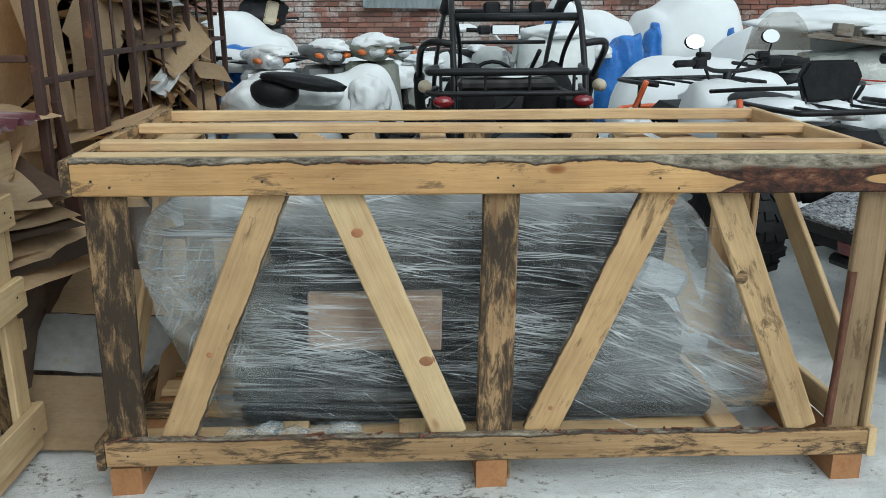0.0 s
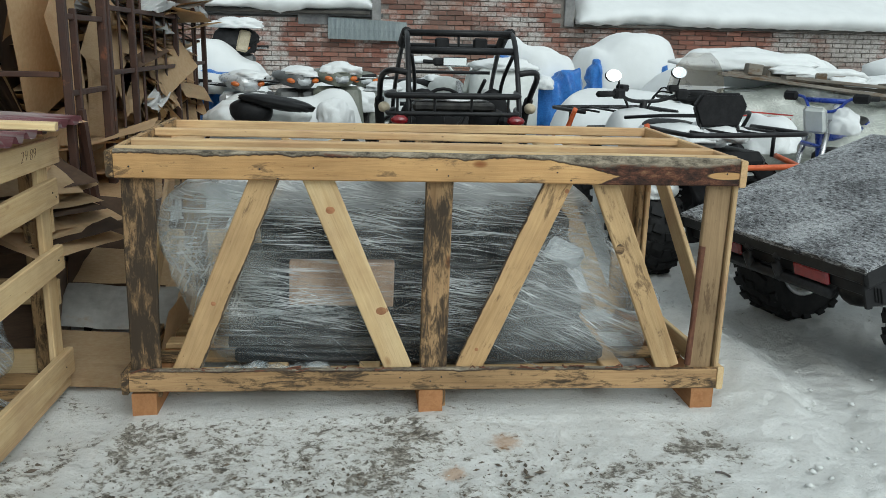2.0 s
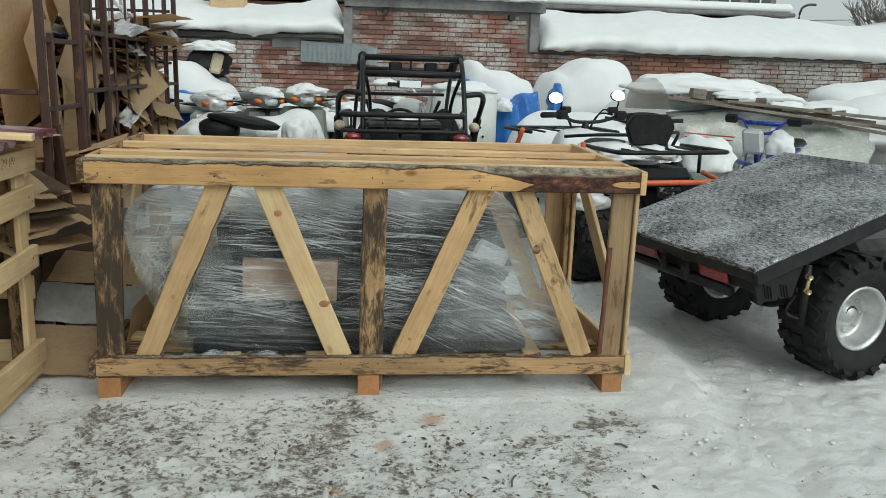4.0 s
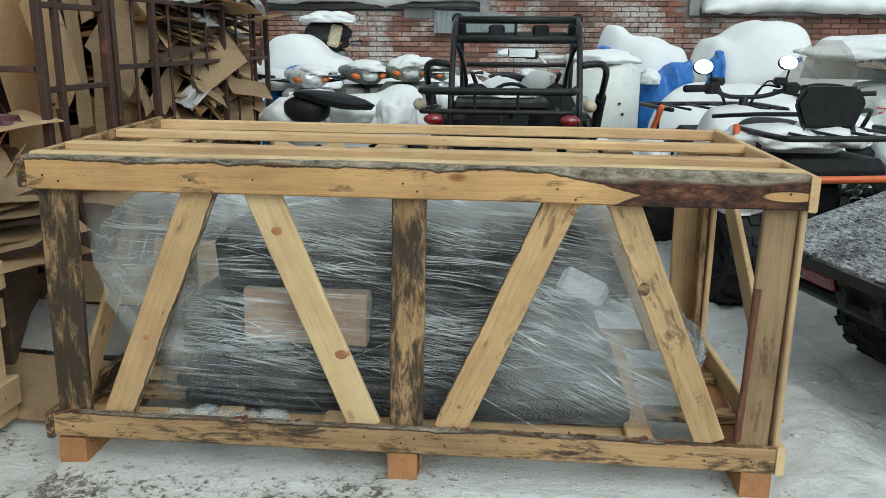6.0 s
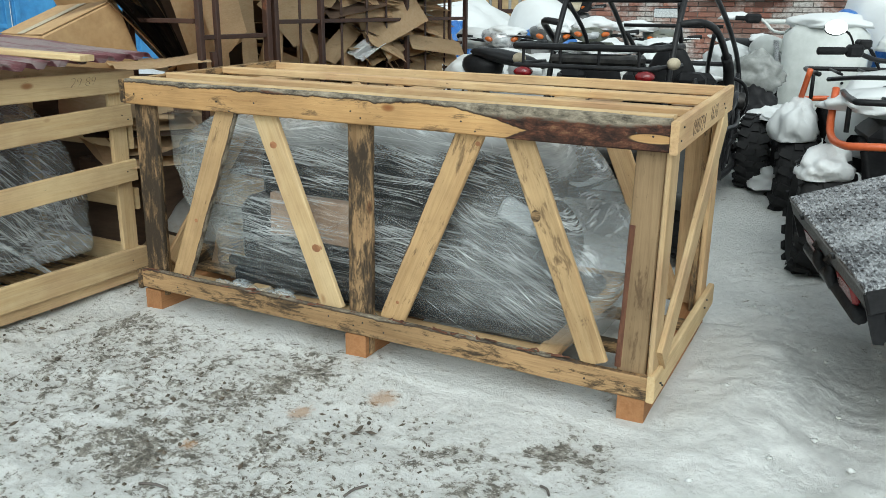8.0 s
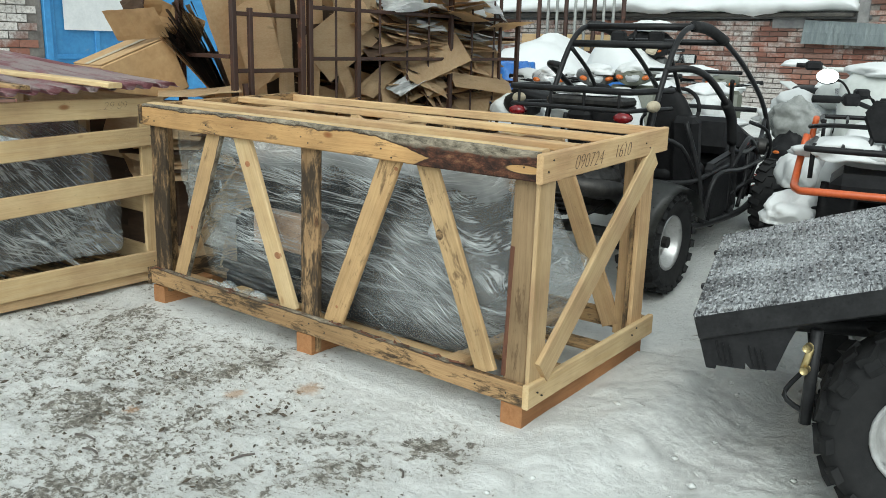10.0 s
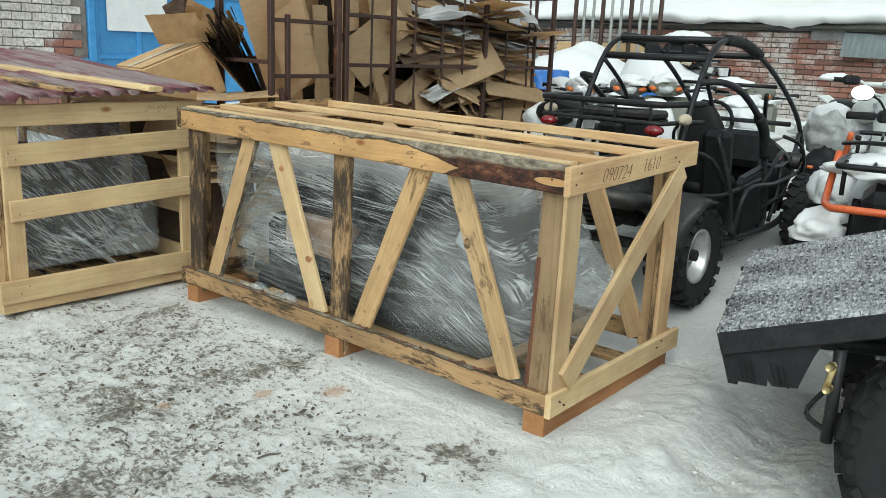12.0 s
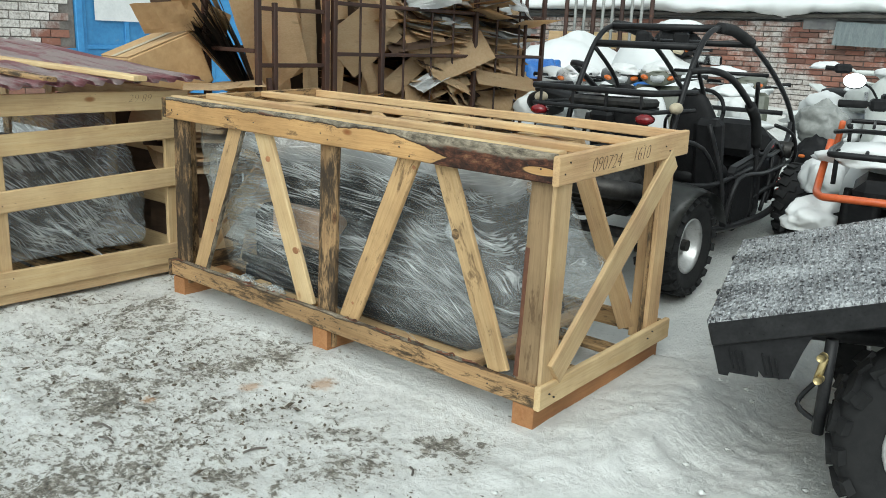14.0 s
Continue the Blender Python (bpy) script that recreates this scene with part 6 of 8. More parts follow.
# flattened boxes on the snow between the crates
for i, (x, y, z, w, h, rx, ry, rz, mt) in enumerate(((-0.1, 1.05, 0.3, 0.7, 0.6, 28, 5, 12, CARD), (-0.28, 0.9, 0.45, 0.4, 0.5, 50, 8, 20, CARD_WET_SHADE), (-0.2, 1.3, 0.3, 0.6, 0.7, 20, -9, -6, CARD_WET_SHADE))):
    card((x, y, z), w, h, rx, ry, rz, 0.08, mt, "wet flattened cardboard box lying in snow between the crates", 0.5, "loose cardboard")
for i in range(9):
    card((-0.42 - 0.02 * i, 0.45 + 0.03 * (i % 4), 0.62 + 0.03 * i), 0.5, 0.42, 18 + rnd.uniform(-6, 6), rnd.uniform(-5, 5), 60 + rnd.uniform(-12, 12), 0.03, CARD_WET_SHADE if i % 3 == 1 else CARD, "stacked flattened cardboard beside the pale crate", 0.5, "loose cardboard")

# an opened-out carton sloping down to the snow between the crates
for o, u, v, mt, lab in (((-0.42, 0.70, 0.34), (0.40, 0.0, -0.02), (0.06, 0.13, 0.12), CARD, "tan rear flap of an opened carton between the crates"),
                         ((-0.45, 0.50, 0.21), (0.46, 0.02, -0.03), (0.02, 0.20, 0.125), FROSTED_CARD, "frosted panel of an opened carton between the crates"),
                         ((-0.43, 0.27, 0.05), (0.42, 0.0, -0.025), (-0.02, 0.22, 0.15), CARD, "tan front panel of an opened carton on the snow"),
                         ((-0.005, 0.38, 0.08), (0.03, 0.36, 0.02), (0.05, 0.03, 0.22), CARD, "tan side panel of an opened carton between the crates"),
                         ((-0.68, 0.55, 0.58), (0.27, 0.02, 0.27), (-0.06, 0.28, 0.10), CARD, "tan cardboard sheet leaning beside the pale crate"),
                         ((-0.66, 0.52, 0.50), (0.26, 0.02, 0.22), (-0.06, 0.26, 0.08), CARD_WET_SHADE, "soaked cardboard sheet leaning beside the pale crate"),
                         ((-0.72, 0.55, 0.66), (0.25, 0.02, 0.25), (-0.06, 0.28, 0.10), CARD, "tan cardboard sheet leaning beside the pale crate")):
    slab(o, u, v, mt, lab, "loose cardboard", 0.012)


# ---- buggy ----
def snow_cap(name, c, s, seed, amp=0.2, flat=-0.25, label="fresh snow lying on the vehicles", sub=4):
    bm = bmesh.new()
    blob(bm, (0, 0, 0), s, amp * 1.2, 1.3, seed, sub, flat * s[2])
    big = max(s)
    for v in bm.verts:
        q = v.co / big
        rim = 1.0 if v.co.z < 0.25 * s[2] else 0.35
        v.co += v.co.normalized() * big * (0.03 * rim * noise.noise(q * 3 + Vector((seed, 0, 0))) + 0.004 * rim * noise.noise(q * 13 + Vector((0, seed, 0))))
    ob = part(name, bm, SNOW, None, "", None, True)
    ob.matrix_basis = pose(*c)
    return tagged(ob, label, "snow", "snow caps")


def spring(bm, a, b, r, wire, turns):
    a, b = Vector(a), Vector(b)
    d = (b - a).normalized()
    u = d.cross(Vector((0.3, 1, 0.2))).normalized()
    w = d.cross(u)
    tube(bm, [a + (b - a) * (k / (turns * 8)) + r * (math.cos(k * math.pi / 4) * u + math.sin(k * math.pi / 4) * w) for k in range(turns * 8 + 1)], wire, 5, 1)


def mirror_arm(parent, base, head, yaw, size=0.043):
    bm = bmesh.new()
    tube(bm, [base, (Vector(base) + Vector(head)) / 2 + Vector((0.015, 0, 0.02)), head], 0.006, 6)
    arm = wpart("mirror_stalk", bm, BLACK, parent, "", True)
    bm = bmesh.new()
    m = Matrix.Translation(head) @ rot(0, 0, yaw + 90) @ rot(0, 14, 0) @ Matrix.Diagonal((1, 1.35, 0.95, 1))
    lathe(bm, [(-0.004, size * 0.2), (0.0, size * 0.97), (0.012, size * 0.97), (0.03, size * 0.5), (0.034, 0.004)], m, 18)
    wpart("mirror_shell", bm, BLACK, arm, "", True)
    bm = bmesh.new()
    lathe(bm, [(-0.006, 0.0001), (-0.006, size * 0.93), (-0.003, size * 0.93)], m, 18)
    wpart("mirror_glass", bm, MIRROR, arm)


buggy = thing("buggy", "black tube-frame buggy with roll cage and rear rack, standing in snow", "buggy", (1.36, 2.5, 0.1))
LX, RX = 1.06, 1.69
for x, s in ((LX, -1), (RX, 1)):
    bm = bmesh.new()
    tube(bm, [(x, 1.80, 0.55), (x, 1.86, 0.85), (x, 1.96, 1.10), (x, 2.12, 1.34), (x, 2.29, 1.425), (x, 2.55, 1.42), (x + 0.01 * s, 2.82, 1.35), (x + 0.03 * s, 3.2, 1.18), (x + 0.05 * s, 3.56, 0.94), (x + 0.06 * s, 3.72, 0.65), (x + 0.04 * s, 3.74, 0.30)], 0.0155, 10)
    wpart("roll_bar", bm, BLACK_STEEL, buggy, "", True)
    bm = bmesh.new()
    tube(bm, [(x, 2.02, 1.20), (x + 0.10 * s, 2.05, 1.21), (x + 0.15 * s, 2.2, 1.17), (x + 0.16 * s, 2.45, 1.05), (x + 0.16 * s, 2.62, 0.93), (x + 0.15 * s, 2.72, 0.76), (x + 0.14 * s, 2.74, 0.34)], 0.018, 10)
    wpart("side_hoop", bm, BLACK_STEEL, buggy, "padded black side hoop", True)
    bm = bmesh.new()
    tube(bm, [(x + 0.02 * s, 1.7, 0.42), (x + 0.12 * s, 2.2, 0.34), (x + 0.17 * s, 2.86, 0.34), (x + 0.1 * s, 3.4, 0.36), (x, 3.9, 0.42)], 0.02, 8)
    tube(bm, [(x + 0.17 * s, 2.3, 0.36), (x + 0.2 * s, 2.35, 0.62), (x + 0.2 * s, 2.8, 0.62), (x + 0.06 * s, 3.7, 0.6)], 0.014, 8)
    wpart("sill_tube", bm, BLACK_STEEL, buggy, "", True)
    bm = bmesh.new()
    box(bm, (x + 0.14 * s, 2.62, 0.52), (0.02, 0.42, 0.38), rot(8, 0, 0), 0.03)
    wpart("side_panel", bm, BLACK, buggy)
    bm = bmesh.new()
    rows = []
    for i in range(13):
        a = math.pi * (0.05 + 0.85 * i / 12)
        rows.append([bm.verts.new((x + (0.03 + 0.24 * j / 4) * s, 1.74 - 0.34 * math.cos(a), 0.36 + 0.30 * math.sin(a) - 0.03 * (j / 4) ** 3)) for j in range(5)])
    for a, b in zip(rows, rows[1:]):
        for k in range(4):
            bm.faces.new((a[k], a[k + 1], b[k + 1], b[k]))
    bmesh.ops.solidify(bm, geom=bm.faces[:], thickness=0.006)
    wpart("mudguard", bm, DARK_GREY, buggy, "scuffed black mudguard", True)
    for yy, zz in ((1.735, 0.35), (3.36, 0.38)):
        wheel(buggy, (x + (0.145 if yy < 3 else 0.26) * s, yy, zz), 0.262 if yy < 3 else 0.25, 0.2, 0, ALLOY, 0.52, 20)
    bm = bmesh.new()
    tube(bm, [(x - 0.1 * s, 3.35, 0.42), (x + 0.25 * s, 3.36, 0.37)], 0.014, 6)
    tube(bm, [(x - 0.1 * s, 3.6, 0.42), (x + 0.25 * s, 3.36, 0.37)], 0.014, 6)
    wpart("wishbone", bm, BLACK_STEEL, buggy)
    bm = bmesh.new()
    spring(bm, (x + 0.08 * s, 3.45, 0.42), (x - 0.02 * s, 3.42, 0.72), 0.032, 0.006, 7)
    wpart("coil_spring", bm, RED_PAINT, buggy, "red coil spring", True)
    bm = bmesh.new()
    blob(bm, (x - 0.10 * s, 2.38, 0.82), (0.15, 0.06, 0.28), 0.05, 2, 3 + s, 3, None, rot(10, 0, 0))
    blob(bm, (x - 0.13 * s, 2.6, 0.6), (0.15, 0.25, 0.08), 0.05, 2, 5 + s)
    wpart("seat", bm, BLACK, buggy, "black bucket seat", True)
    bm = bmesh.new()
    tube(bm, [(x + 0.15 * s, 2.72, 0.74), (x + 0.14 * s, 3.0, 0.70), (x + 0.08 * s, 3.45, 0.74), (x + 0.05 * s, 3.6, 0.86)], 0.014, 8)
    tube(bm, [(x + 0.14 * s, 2.95, 0.36), (x + 0.14 * s, 3.05, 0.55), (x + 0.12 * s, 3.1, 0.70)], 0.013, 8)
    tube(bm, [(x + 0.10 * s, 3.15, 0.38), (x + 0.12 * s, 3.3, 0.6), (x + 0.05 * s, 3.65, 0.75)], 0.012, 8)
    wpart("side_tube", bm, BLACK_STEEL, buggy, "", True)
    bm = bmesh.new()
    tube(bm, [(x - 0.02 * s, 2.08, 1.30), (x - 0.05 * s, 2.3, 1.12), (x - 0.04 * s, 2.5, 0.85)], 0.012, 8)
    wpart("inner_tube", bm, BLACK_STEEL, buggy, "", True)
    bm = bmesh.new()
    tube(bm, [(x - 0.04 * s, 3.15, 1.12), (x - 0.1 * s, 3.35, 0.92), (x - 0.12 * s, 3.5, 0.8)], 0.014, 8)
    wpart("inner_tube", bm, BLACK_STEEL, buggy, "", True)
    for pts, r, lab in (([(x, 2.33, 1.43), (x, 2.55, 1.42), (x + 0.01 * s, 2.80, 1.36)], 0.031, "worn black foam sleeve"), ([(x + 0.16 * s, 2.50, 1.02), (x + 0.16 * s, 2.62, 0.93), (x + 0.15 * s, 2.71, 0.78)], 0.030, "worn black foam sleeve")):
        bm = bmesh.new()
        tube(bm, pts, r, 10)
        wpart("foam_sleeve", bm, RUBBER, buggy, lab, True)
    for pts, r in (([(x + 0.02 * s, 1.92, 0.62), (x + 0.12 * s, 2.2, 0.60), (x + 0.17 * s, 2.62, 0.66)], 0.014), ([(x + 0.16 * s, 2.30, 0.36), (x + 0.14 * s, 2.26, 0.62), (x + 0.06 * s, 2.20, 0.92)], 0.014), ([(x + 0.15 * s, 2.74, 0.62), (x + 0.16 * s, 2.95, 0.78), (x + 0.12 * s, 3.2, 0.74), (x + 0.08 * s, 3.5, 0.60)], 0.015), ([(x + 0.14 * s, 2.76, 0.46), (x + 0.14 * s, 3.1, 0.50), (x + 0.10 * s, 3.5, 0.46)], 0.015), ([(x + 0.05 * s, 3.3, 0.86), (x + 0.13 * s, 3.42, 0.80), (x + 0.14 * s, 3.5, 0.66), (x + 0.06 * s, 3.6, 0.52)], 0.012), ([(x - 0.02 * s, 1.86, 0.86), (x + 0.08 * s, 2.1, 0.80), (x + 0.10 * s, 2.36, 0.56)], 0.012)):
        bm = bmesh.new()
        tube(bm, pts, r, 8)
        wpart("frame_tube", bm, BLACK_STEEL, buggy, "", True)
    bm = bmesh.new()
    box(bm, (x + 0.02 * s, 2.34, 0.70), (0.16, 0.10, 0.50), rot(10, 0, 0), 0.03)
    wpart("seat_shell", bm, BLACK, buggy, "black moulded seat shell")
    bm = bmesh.new()
    lathe(bm, [(-0.05, 0.03), (-0.04, 0.055), (0.04, 0.055), (0.05, 0.03)], Matrix.Translation((x + 0.10 * s, 3.40, 0.70)), 14)
    wpart("damper_mount", bm, DARK_METAL, buggy, "dirty damper mount", True)
    bm = bmesh.new()
    blob(bm, (x + (0.04 if s > 0 else -0.14), 1.80, 1.02), (0.032, 0.05, 0.03), 0.05, 2, 1)
    wpart("grip_cap", bm, CORK, buggy, "yellowed rubber grip cap", True)
    bm = bmesh.new()
    lathe(bm, [(0.03, 0.026), (0.03, 0.036), (0.0, 0.038), (-0.02, 0.033), (-0.03, 0.018), (-0.031, 0.001)], Matrix.Translation((1.0 if s < 0 else 1.63, 1.66, 0.962)) @ Matrix.Diagonal((1.25, 1, 0.72, 1)) @ rot(0, 0, 90), 18)
    wpart("tail_lamp", bm, RED_LENS, buggy, "round red tail lamp", True)
    bm = bmesh.new()
    box(bm, (1.27 if s < 0 else 1.50, 2.28, 1.365), (0.085, 0.05, 0.07), None, 0.012)
    wpart("lamp_box", bm, BLACK, buggy)
for pts, r in (([(LX, 2.29, 1.425), (RX, 2.29, 1.425)], 0.02), ([(LX, 2.12, 1.325), (RX, 2.12, 1.325)], 0.02), ([(LX - 0.01, 2.82, 1.35), (RX + 0.01, 2.82, 1.35)], 0.018), ([(1.37, 2.29, 1.42), (1.37, 2.26, 1.33)], 0.008), ([(LX, 3.2, 1.17), (RX, 3.2, 1.17)], 0.012), ([(LX, 3.56, 0.92), (RX, 3.56, 0.92)], 0.016)):
    bm = bmesh.new()
    tube(bm, pts, r, 8, 1)
    wpart("cross_bar", bm, BLACK_STEEL, buggy, "", True)
# rear rack: a rail basket
for z, r in ((1.09, 0.017), (0.995, 0.012)):
    bm = bmesh.new()
    tube(bm, [(0.98, 2.02, z), (0.94, 1.86, z), (0.94, 1.74, z), (1.0, 1.69, z), (1.58, 1.69, z), (1.65, 1.74, z), (1.66, 1.86, z), (1.70, 2.1, z)], r, 8, 3)
    wpart("rack_rail", bm, BLACK_STEEL, buggy, "", True)
for k in range(7):
    bm = bmesh.new()
    if k % 2 == 0:
        tube(bm, [(0.99 + 0.1 * k, 1.69, 0.985), (0.99 + 0.1 * k, 1.69, 1.09)], 0.008, 6, 1)
        wpart("rack_upright", bm, BLACK_STEEL, buggy)
        bm = bmesh.new()
    tube(bm, [(0.99 + 0.1 * k, 1.70, 0.985), (0.99 + 0.1 * k, 2.1, 0.985)], 0.009, 6, 1)
    wpart("rack_bar", bm, BLACK_STEEL, buggy)
bm = bmesh.new()
box(bm, (1.31, 1.92, 1.02), (0.46, 0.2, 0.05), None, 0.015)
wpart("rack_box", bm, DARK_METAL, buggy, "grey tool tray on the rack")
bm = bmesh.new()
box(bm, (1.36, 1.95, 0.60), (0.42, 0.42, 0.34), None, 0.05)
box(bm, (1.25, 1.72, 0.52), (0.22, 0.2, 0.2), None, 0.04)
blob(bm, (1.5, 1.72, 0.62), (0.10, 0.16, 0.10), 0.1, 2, 3)
wpart("engine", bm, DARK_METAL, buggy, "dirty engine block")
bm = bmesh.new()
tube(bm, [(1.52, 1.9, 0.5), (1.62, 1.7, 0.58), (1.55, 1.5, 0.62), (1.3, 1.48, 0.62)], 0.05, 10)
wpart("silencer", bm, DARK_METAL, buggy, "", True)
bm = bmesh.new()
tube(bm, [(0.85, 1.735, 0.35), (1.9, 1.735, 0.35)], 0.03, 8, 1)
wpart("rear_axle", bm, DARK_METAL, buggy)
for k in range(7):
    bm = bmesh.new()
    box(bm, (1.25, 1.72, 0.44 + 0.026 * k), (0.25, 0.23, 0.008), None, 0.002)
    wpart("cooling_fin", bm, DARK_METAL, buggy)
for k, pts in enumerate(([(1.1, 1.9, 0.5), (1.15, 1.7, 0.72), (1.3, 1.66, 0.84), (1.5, 1.72, 0.8)], [(1.5, 1.8, 0.66), (1.6, 1.66, 0.78), (1.45, 1.62, 0.88)], [(1.2, 1.66, 0.46), (1.35, 1.6, 0.40), (1.55, 1.66, 0.5), (1.62, 1.8, 0.66)], [(1.05, 1.74, 0.62), (1.12, 1.62, 0.7), (1.2, 1.66, 0.8)])):
    bm = bmesh.new()
    tube(bm, pts, 0.010 + 0.003 * (k % 2), 6)
    wpart("hose", bm, RUBBER, buggy, "", True)
bm = bmesh.new()
box(bm, (1.37, 3.55, 0.60), (0.62, 0.5, 0.36), rot(-18, 0, 0), 0.06)
wpart("nose", bm, BLACK, buggy)
bm = bmesh.new()
box(bm, (1.37, 3.22, 0.76), (0.60, 0.14, 0.24), rot(-14, 0, 0), 0.04)
wpart("dashboard", bm, BLACK, buggy, "black dashboard")
bm = bmesh.new()
box(bm, (1.37, 2.85, 0.40), (0.62, 1.3, 0.05), None, 0.01)
wpart("floor_pan", bm, BLACK, buggy, "black floor pan")
for s in (-1, 1):
    bm = bmesh.new()
    box(bm, (1.37 + 0.40 * s, 3.08, 0.56), (0.03, 0.5, 0.32), rot(-6, 0, 0), 0.03)
    wpart("leg_panel", bm, BLACK, buggy, "scuffed black leg panel")
bm = bmesh.new()
box(bm, (1.41, 2.91, 1.25), (0.17, 0.025, 0.06), None, 0.012)
rm = wpart("rear_mirror", bm, BLACK, buggy)
bm = bmesh.new()
box(bm, (1.41, 2.894, 1.25), (0.155, 0.004, 0.05))
wpart("mirror_glass", bm, MIRROR, rm)
bm = bmesh.new()
tube(bm, [(1.2 + 0.15 + 0.15 * math.cos(a), 3.02 + 0.05 * math.sin(a), 0.92 + 0.14 * math.sin(a)) for a in (2 * math.pi * k / 20 for k in range(21))], 0.013, 6, 1)
tube(bm, [(1.35, 3.02, 0.92), (1.36, 3.4, 0.75)], 0.014, 6, 1)
wpart("steering_wheel", bm, BLACK, buggy, "", True)
for k, (c, s) in enumerate((((2.02, 3.26, 0.62), (0.06, 0.10, 0.03)), ((0.86, 1.78, 0.66), (0.1, 0.15, 0.03)), ((1.3, 1.92, 1.06), (0.2, 0.08, 0.03)), ((1.37, 3.55, 0.80), (0.26, 0.28, 0.06)))):
    snow_cap("snow_drift", c, s, 10 + k, 0.3, -0.2)


# ---- quad with the orange rack bar ----
def quad(at, yaw, accent, seat_back, name_label, windshield=False, seed=0):
    th = thing("quad_bike", name_label, "quad bike", at, "snowed-in quads", yaw)
    # local axes: y forward, x to its right
    for x in (-0.42, 0.42):
        for y in (-0.55, 0.62):
            m0 = PLACE[th]
            c = m0 @ Vector((x, y, 0.27))
            wheel(th, c, 0.285, 0.22, yaw, BLACK_STEEL, 0.5, 18, rim_label="black steel rim")
    bm = bmesh.new()
    box(bm, (0, 0.05, 0.48), (0.34, 1.2, 0.28), None, 0.06)
    box(bm, (0, 0.55, 0.66), (0.5, 0.42, 0.14), rot(6, 0, 0), 0.05)
    box(bm, (0, -0.5, 0.66), (0.55, 0.45, 0.12), None, 0.05)
    part("body", bm, BLACK, th, "black bodywork")
    for x in (-0.42, 0.42):
        for y in (-0.55, 0.62):
            bm = bmesh.new()
            rows = []
            for i in range(11):
                a = math.pi * (0.12 + 0.76 * i / 10)
                rows.append([bm.verts.new((x * 0.55 + (j / 4 - 0.5) * 0.16, y - 0.36 * math.cos(a), 0.30 + 0.36 * math.sin(a))) for j in range(5)])
            for a, b in zip(rows, rows[1:]):
                for k in range(4):
                    bm.faces.new((a[k], a[k + 1], b[k + 1], b[k]))
            bmesh.ops.solidify(bm, geom=bm.faces[:], thickness=0.006)
            part("mudguard", bm, BLACK, th, "", None, True)
    bm = bmesh.new()
    blob(bm, (0, -0.1, 0.78), (0.16, 0.42, 0.08), 0.06, 2, seed)
    part("seat", bm, BLACK, th, "black saddle", None, True)
    for y, z in ((-0.62, 0.84), (0.66, 0.86)):
        bm = bmesh.new()
        s = -1 if y < 0 else 1
        tube(bm, [(-0.36, y - 0.22 * s, z), (-0.38, y + 0.18 * s, z), (-0.3, y + 0.27 * s, z), (0.3, y + 0.27 * s, z), (0.38, y + 0.18 * s, z), (0.36, y - 0.22 * s, z)], 0.014, 8)
        for k in range(4):
            tube(bm, [(-0.24 + 0.16 * k, y - 0.2 * s, z), (-0.24 + 0.16 * k, y + 0.26 * s, z)], 0.008, 6, 1)
        tube(bm, [(-0.36, y, z), (-0.36, y, z - 0.16)], 0.012, 6, 1)
        tube(bm, [(0.36, y, z), (0.36, y, z - 0.16)], 0.012, 6, 1)
        part("rack", bm, BLACK_STEEL, th, "black tube rack", None, True)
        bm = bmesh.new()
        tube(bm, [(-0.40, y - 0.16 * s, z + 0.02), (-0.42, y - 0.04 * s, z - 0.16), (-0.40, y + 0.18 * s, z - 0.19), (-0.28, y + 0.28 * s, z - 0.18), (0.28, y + 0.28 * s, z - 0.18), (0.40, y + 0.18 * s, z - 0.19), (0.42, y - 0.04 * s, z - 0.16)], 0.017, 8)
        part("bumper_bar", bm, accent, th, "painted bumper tube", None, True)
    bm = bmesh.new()
    tube(bm, [(0, 0.36, 0.7), (0, 0.28, 0.95)], 0.025, 8, 1)
    tube(bm, [(-0.40, 0.14, 1.0), (-0.25, 0.2, 1.0), (-0.1, 0.27, 0.95), (0.1, 0.27, 0.95), (0.25, 0.2, 1.0), (0.40, 0.14, 1.0)], 0.013, 8)
    bars = part("handlebar", bm, BLACK_STEEL, th, "", None, True)
    for x in (-1, 1):
        bm = bmesh.new()
        tube(bm, [(x * 0.29, 0.185, 1.0), (x * 0.42, 0.135, 1.0)], 0.02, 8, 1)
        part("grip", bm, RUBBER, bars, "", None, True)
        bm = bmesh.new()
        box(bm, (x * 0.235, 0.205, 1.0), (0.085, 0.06, 0.065), rot(0, 0, -16 * x), 0.014)
        box(bm, (x * 0.19, 0.245, 1.035), (0.07, 0.07, 0.045), rot(0, 0, -16 * x), 0.01)
        part("switch_box", bm, BLACK, bars, "black switch and brake cluster")
        bm = bmesh.new()
        tube(bm, [(x * 0.22, 0.245, 1.01), (x * 0.3, 0.235, 1.0), (x * 0.41, 0.18, 0.995)], 0.007, 6)
        part("brake_lever", bm, BLACK_STEEL, bars, "", None, True)
        for k in range(2):
            bm = bmesh.new()
            tube(bm, [(x * 0.2, 0.26, 1.0), (x * (0.16 - 0.03 * k), 0.34, 1.03 - 0.03 * k), (x * 0.06, 0.36, 0.86), (x * 0.03, 0.38, 0.7)], 0.006, 6)
            part("cable", bm, BLACK, bars, "", None, True)
        bm = bmesh.new()
        spring(bm, (x * 0.24, -0.56, 0.40), (x * 0.18, -0.5, 0.66), 0.034, 0.006, 7)
        part("shock_spring", bm, STEEL, th, "bright coil spring", None, True)
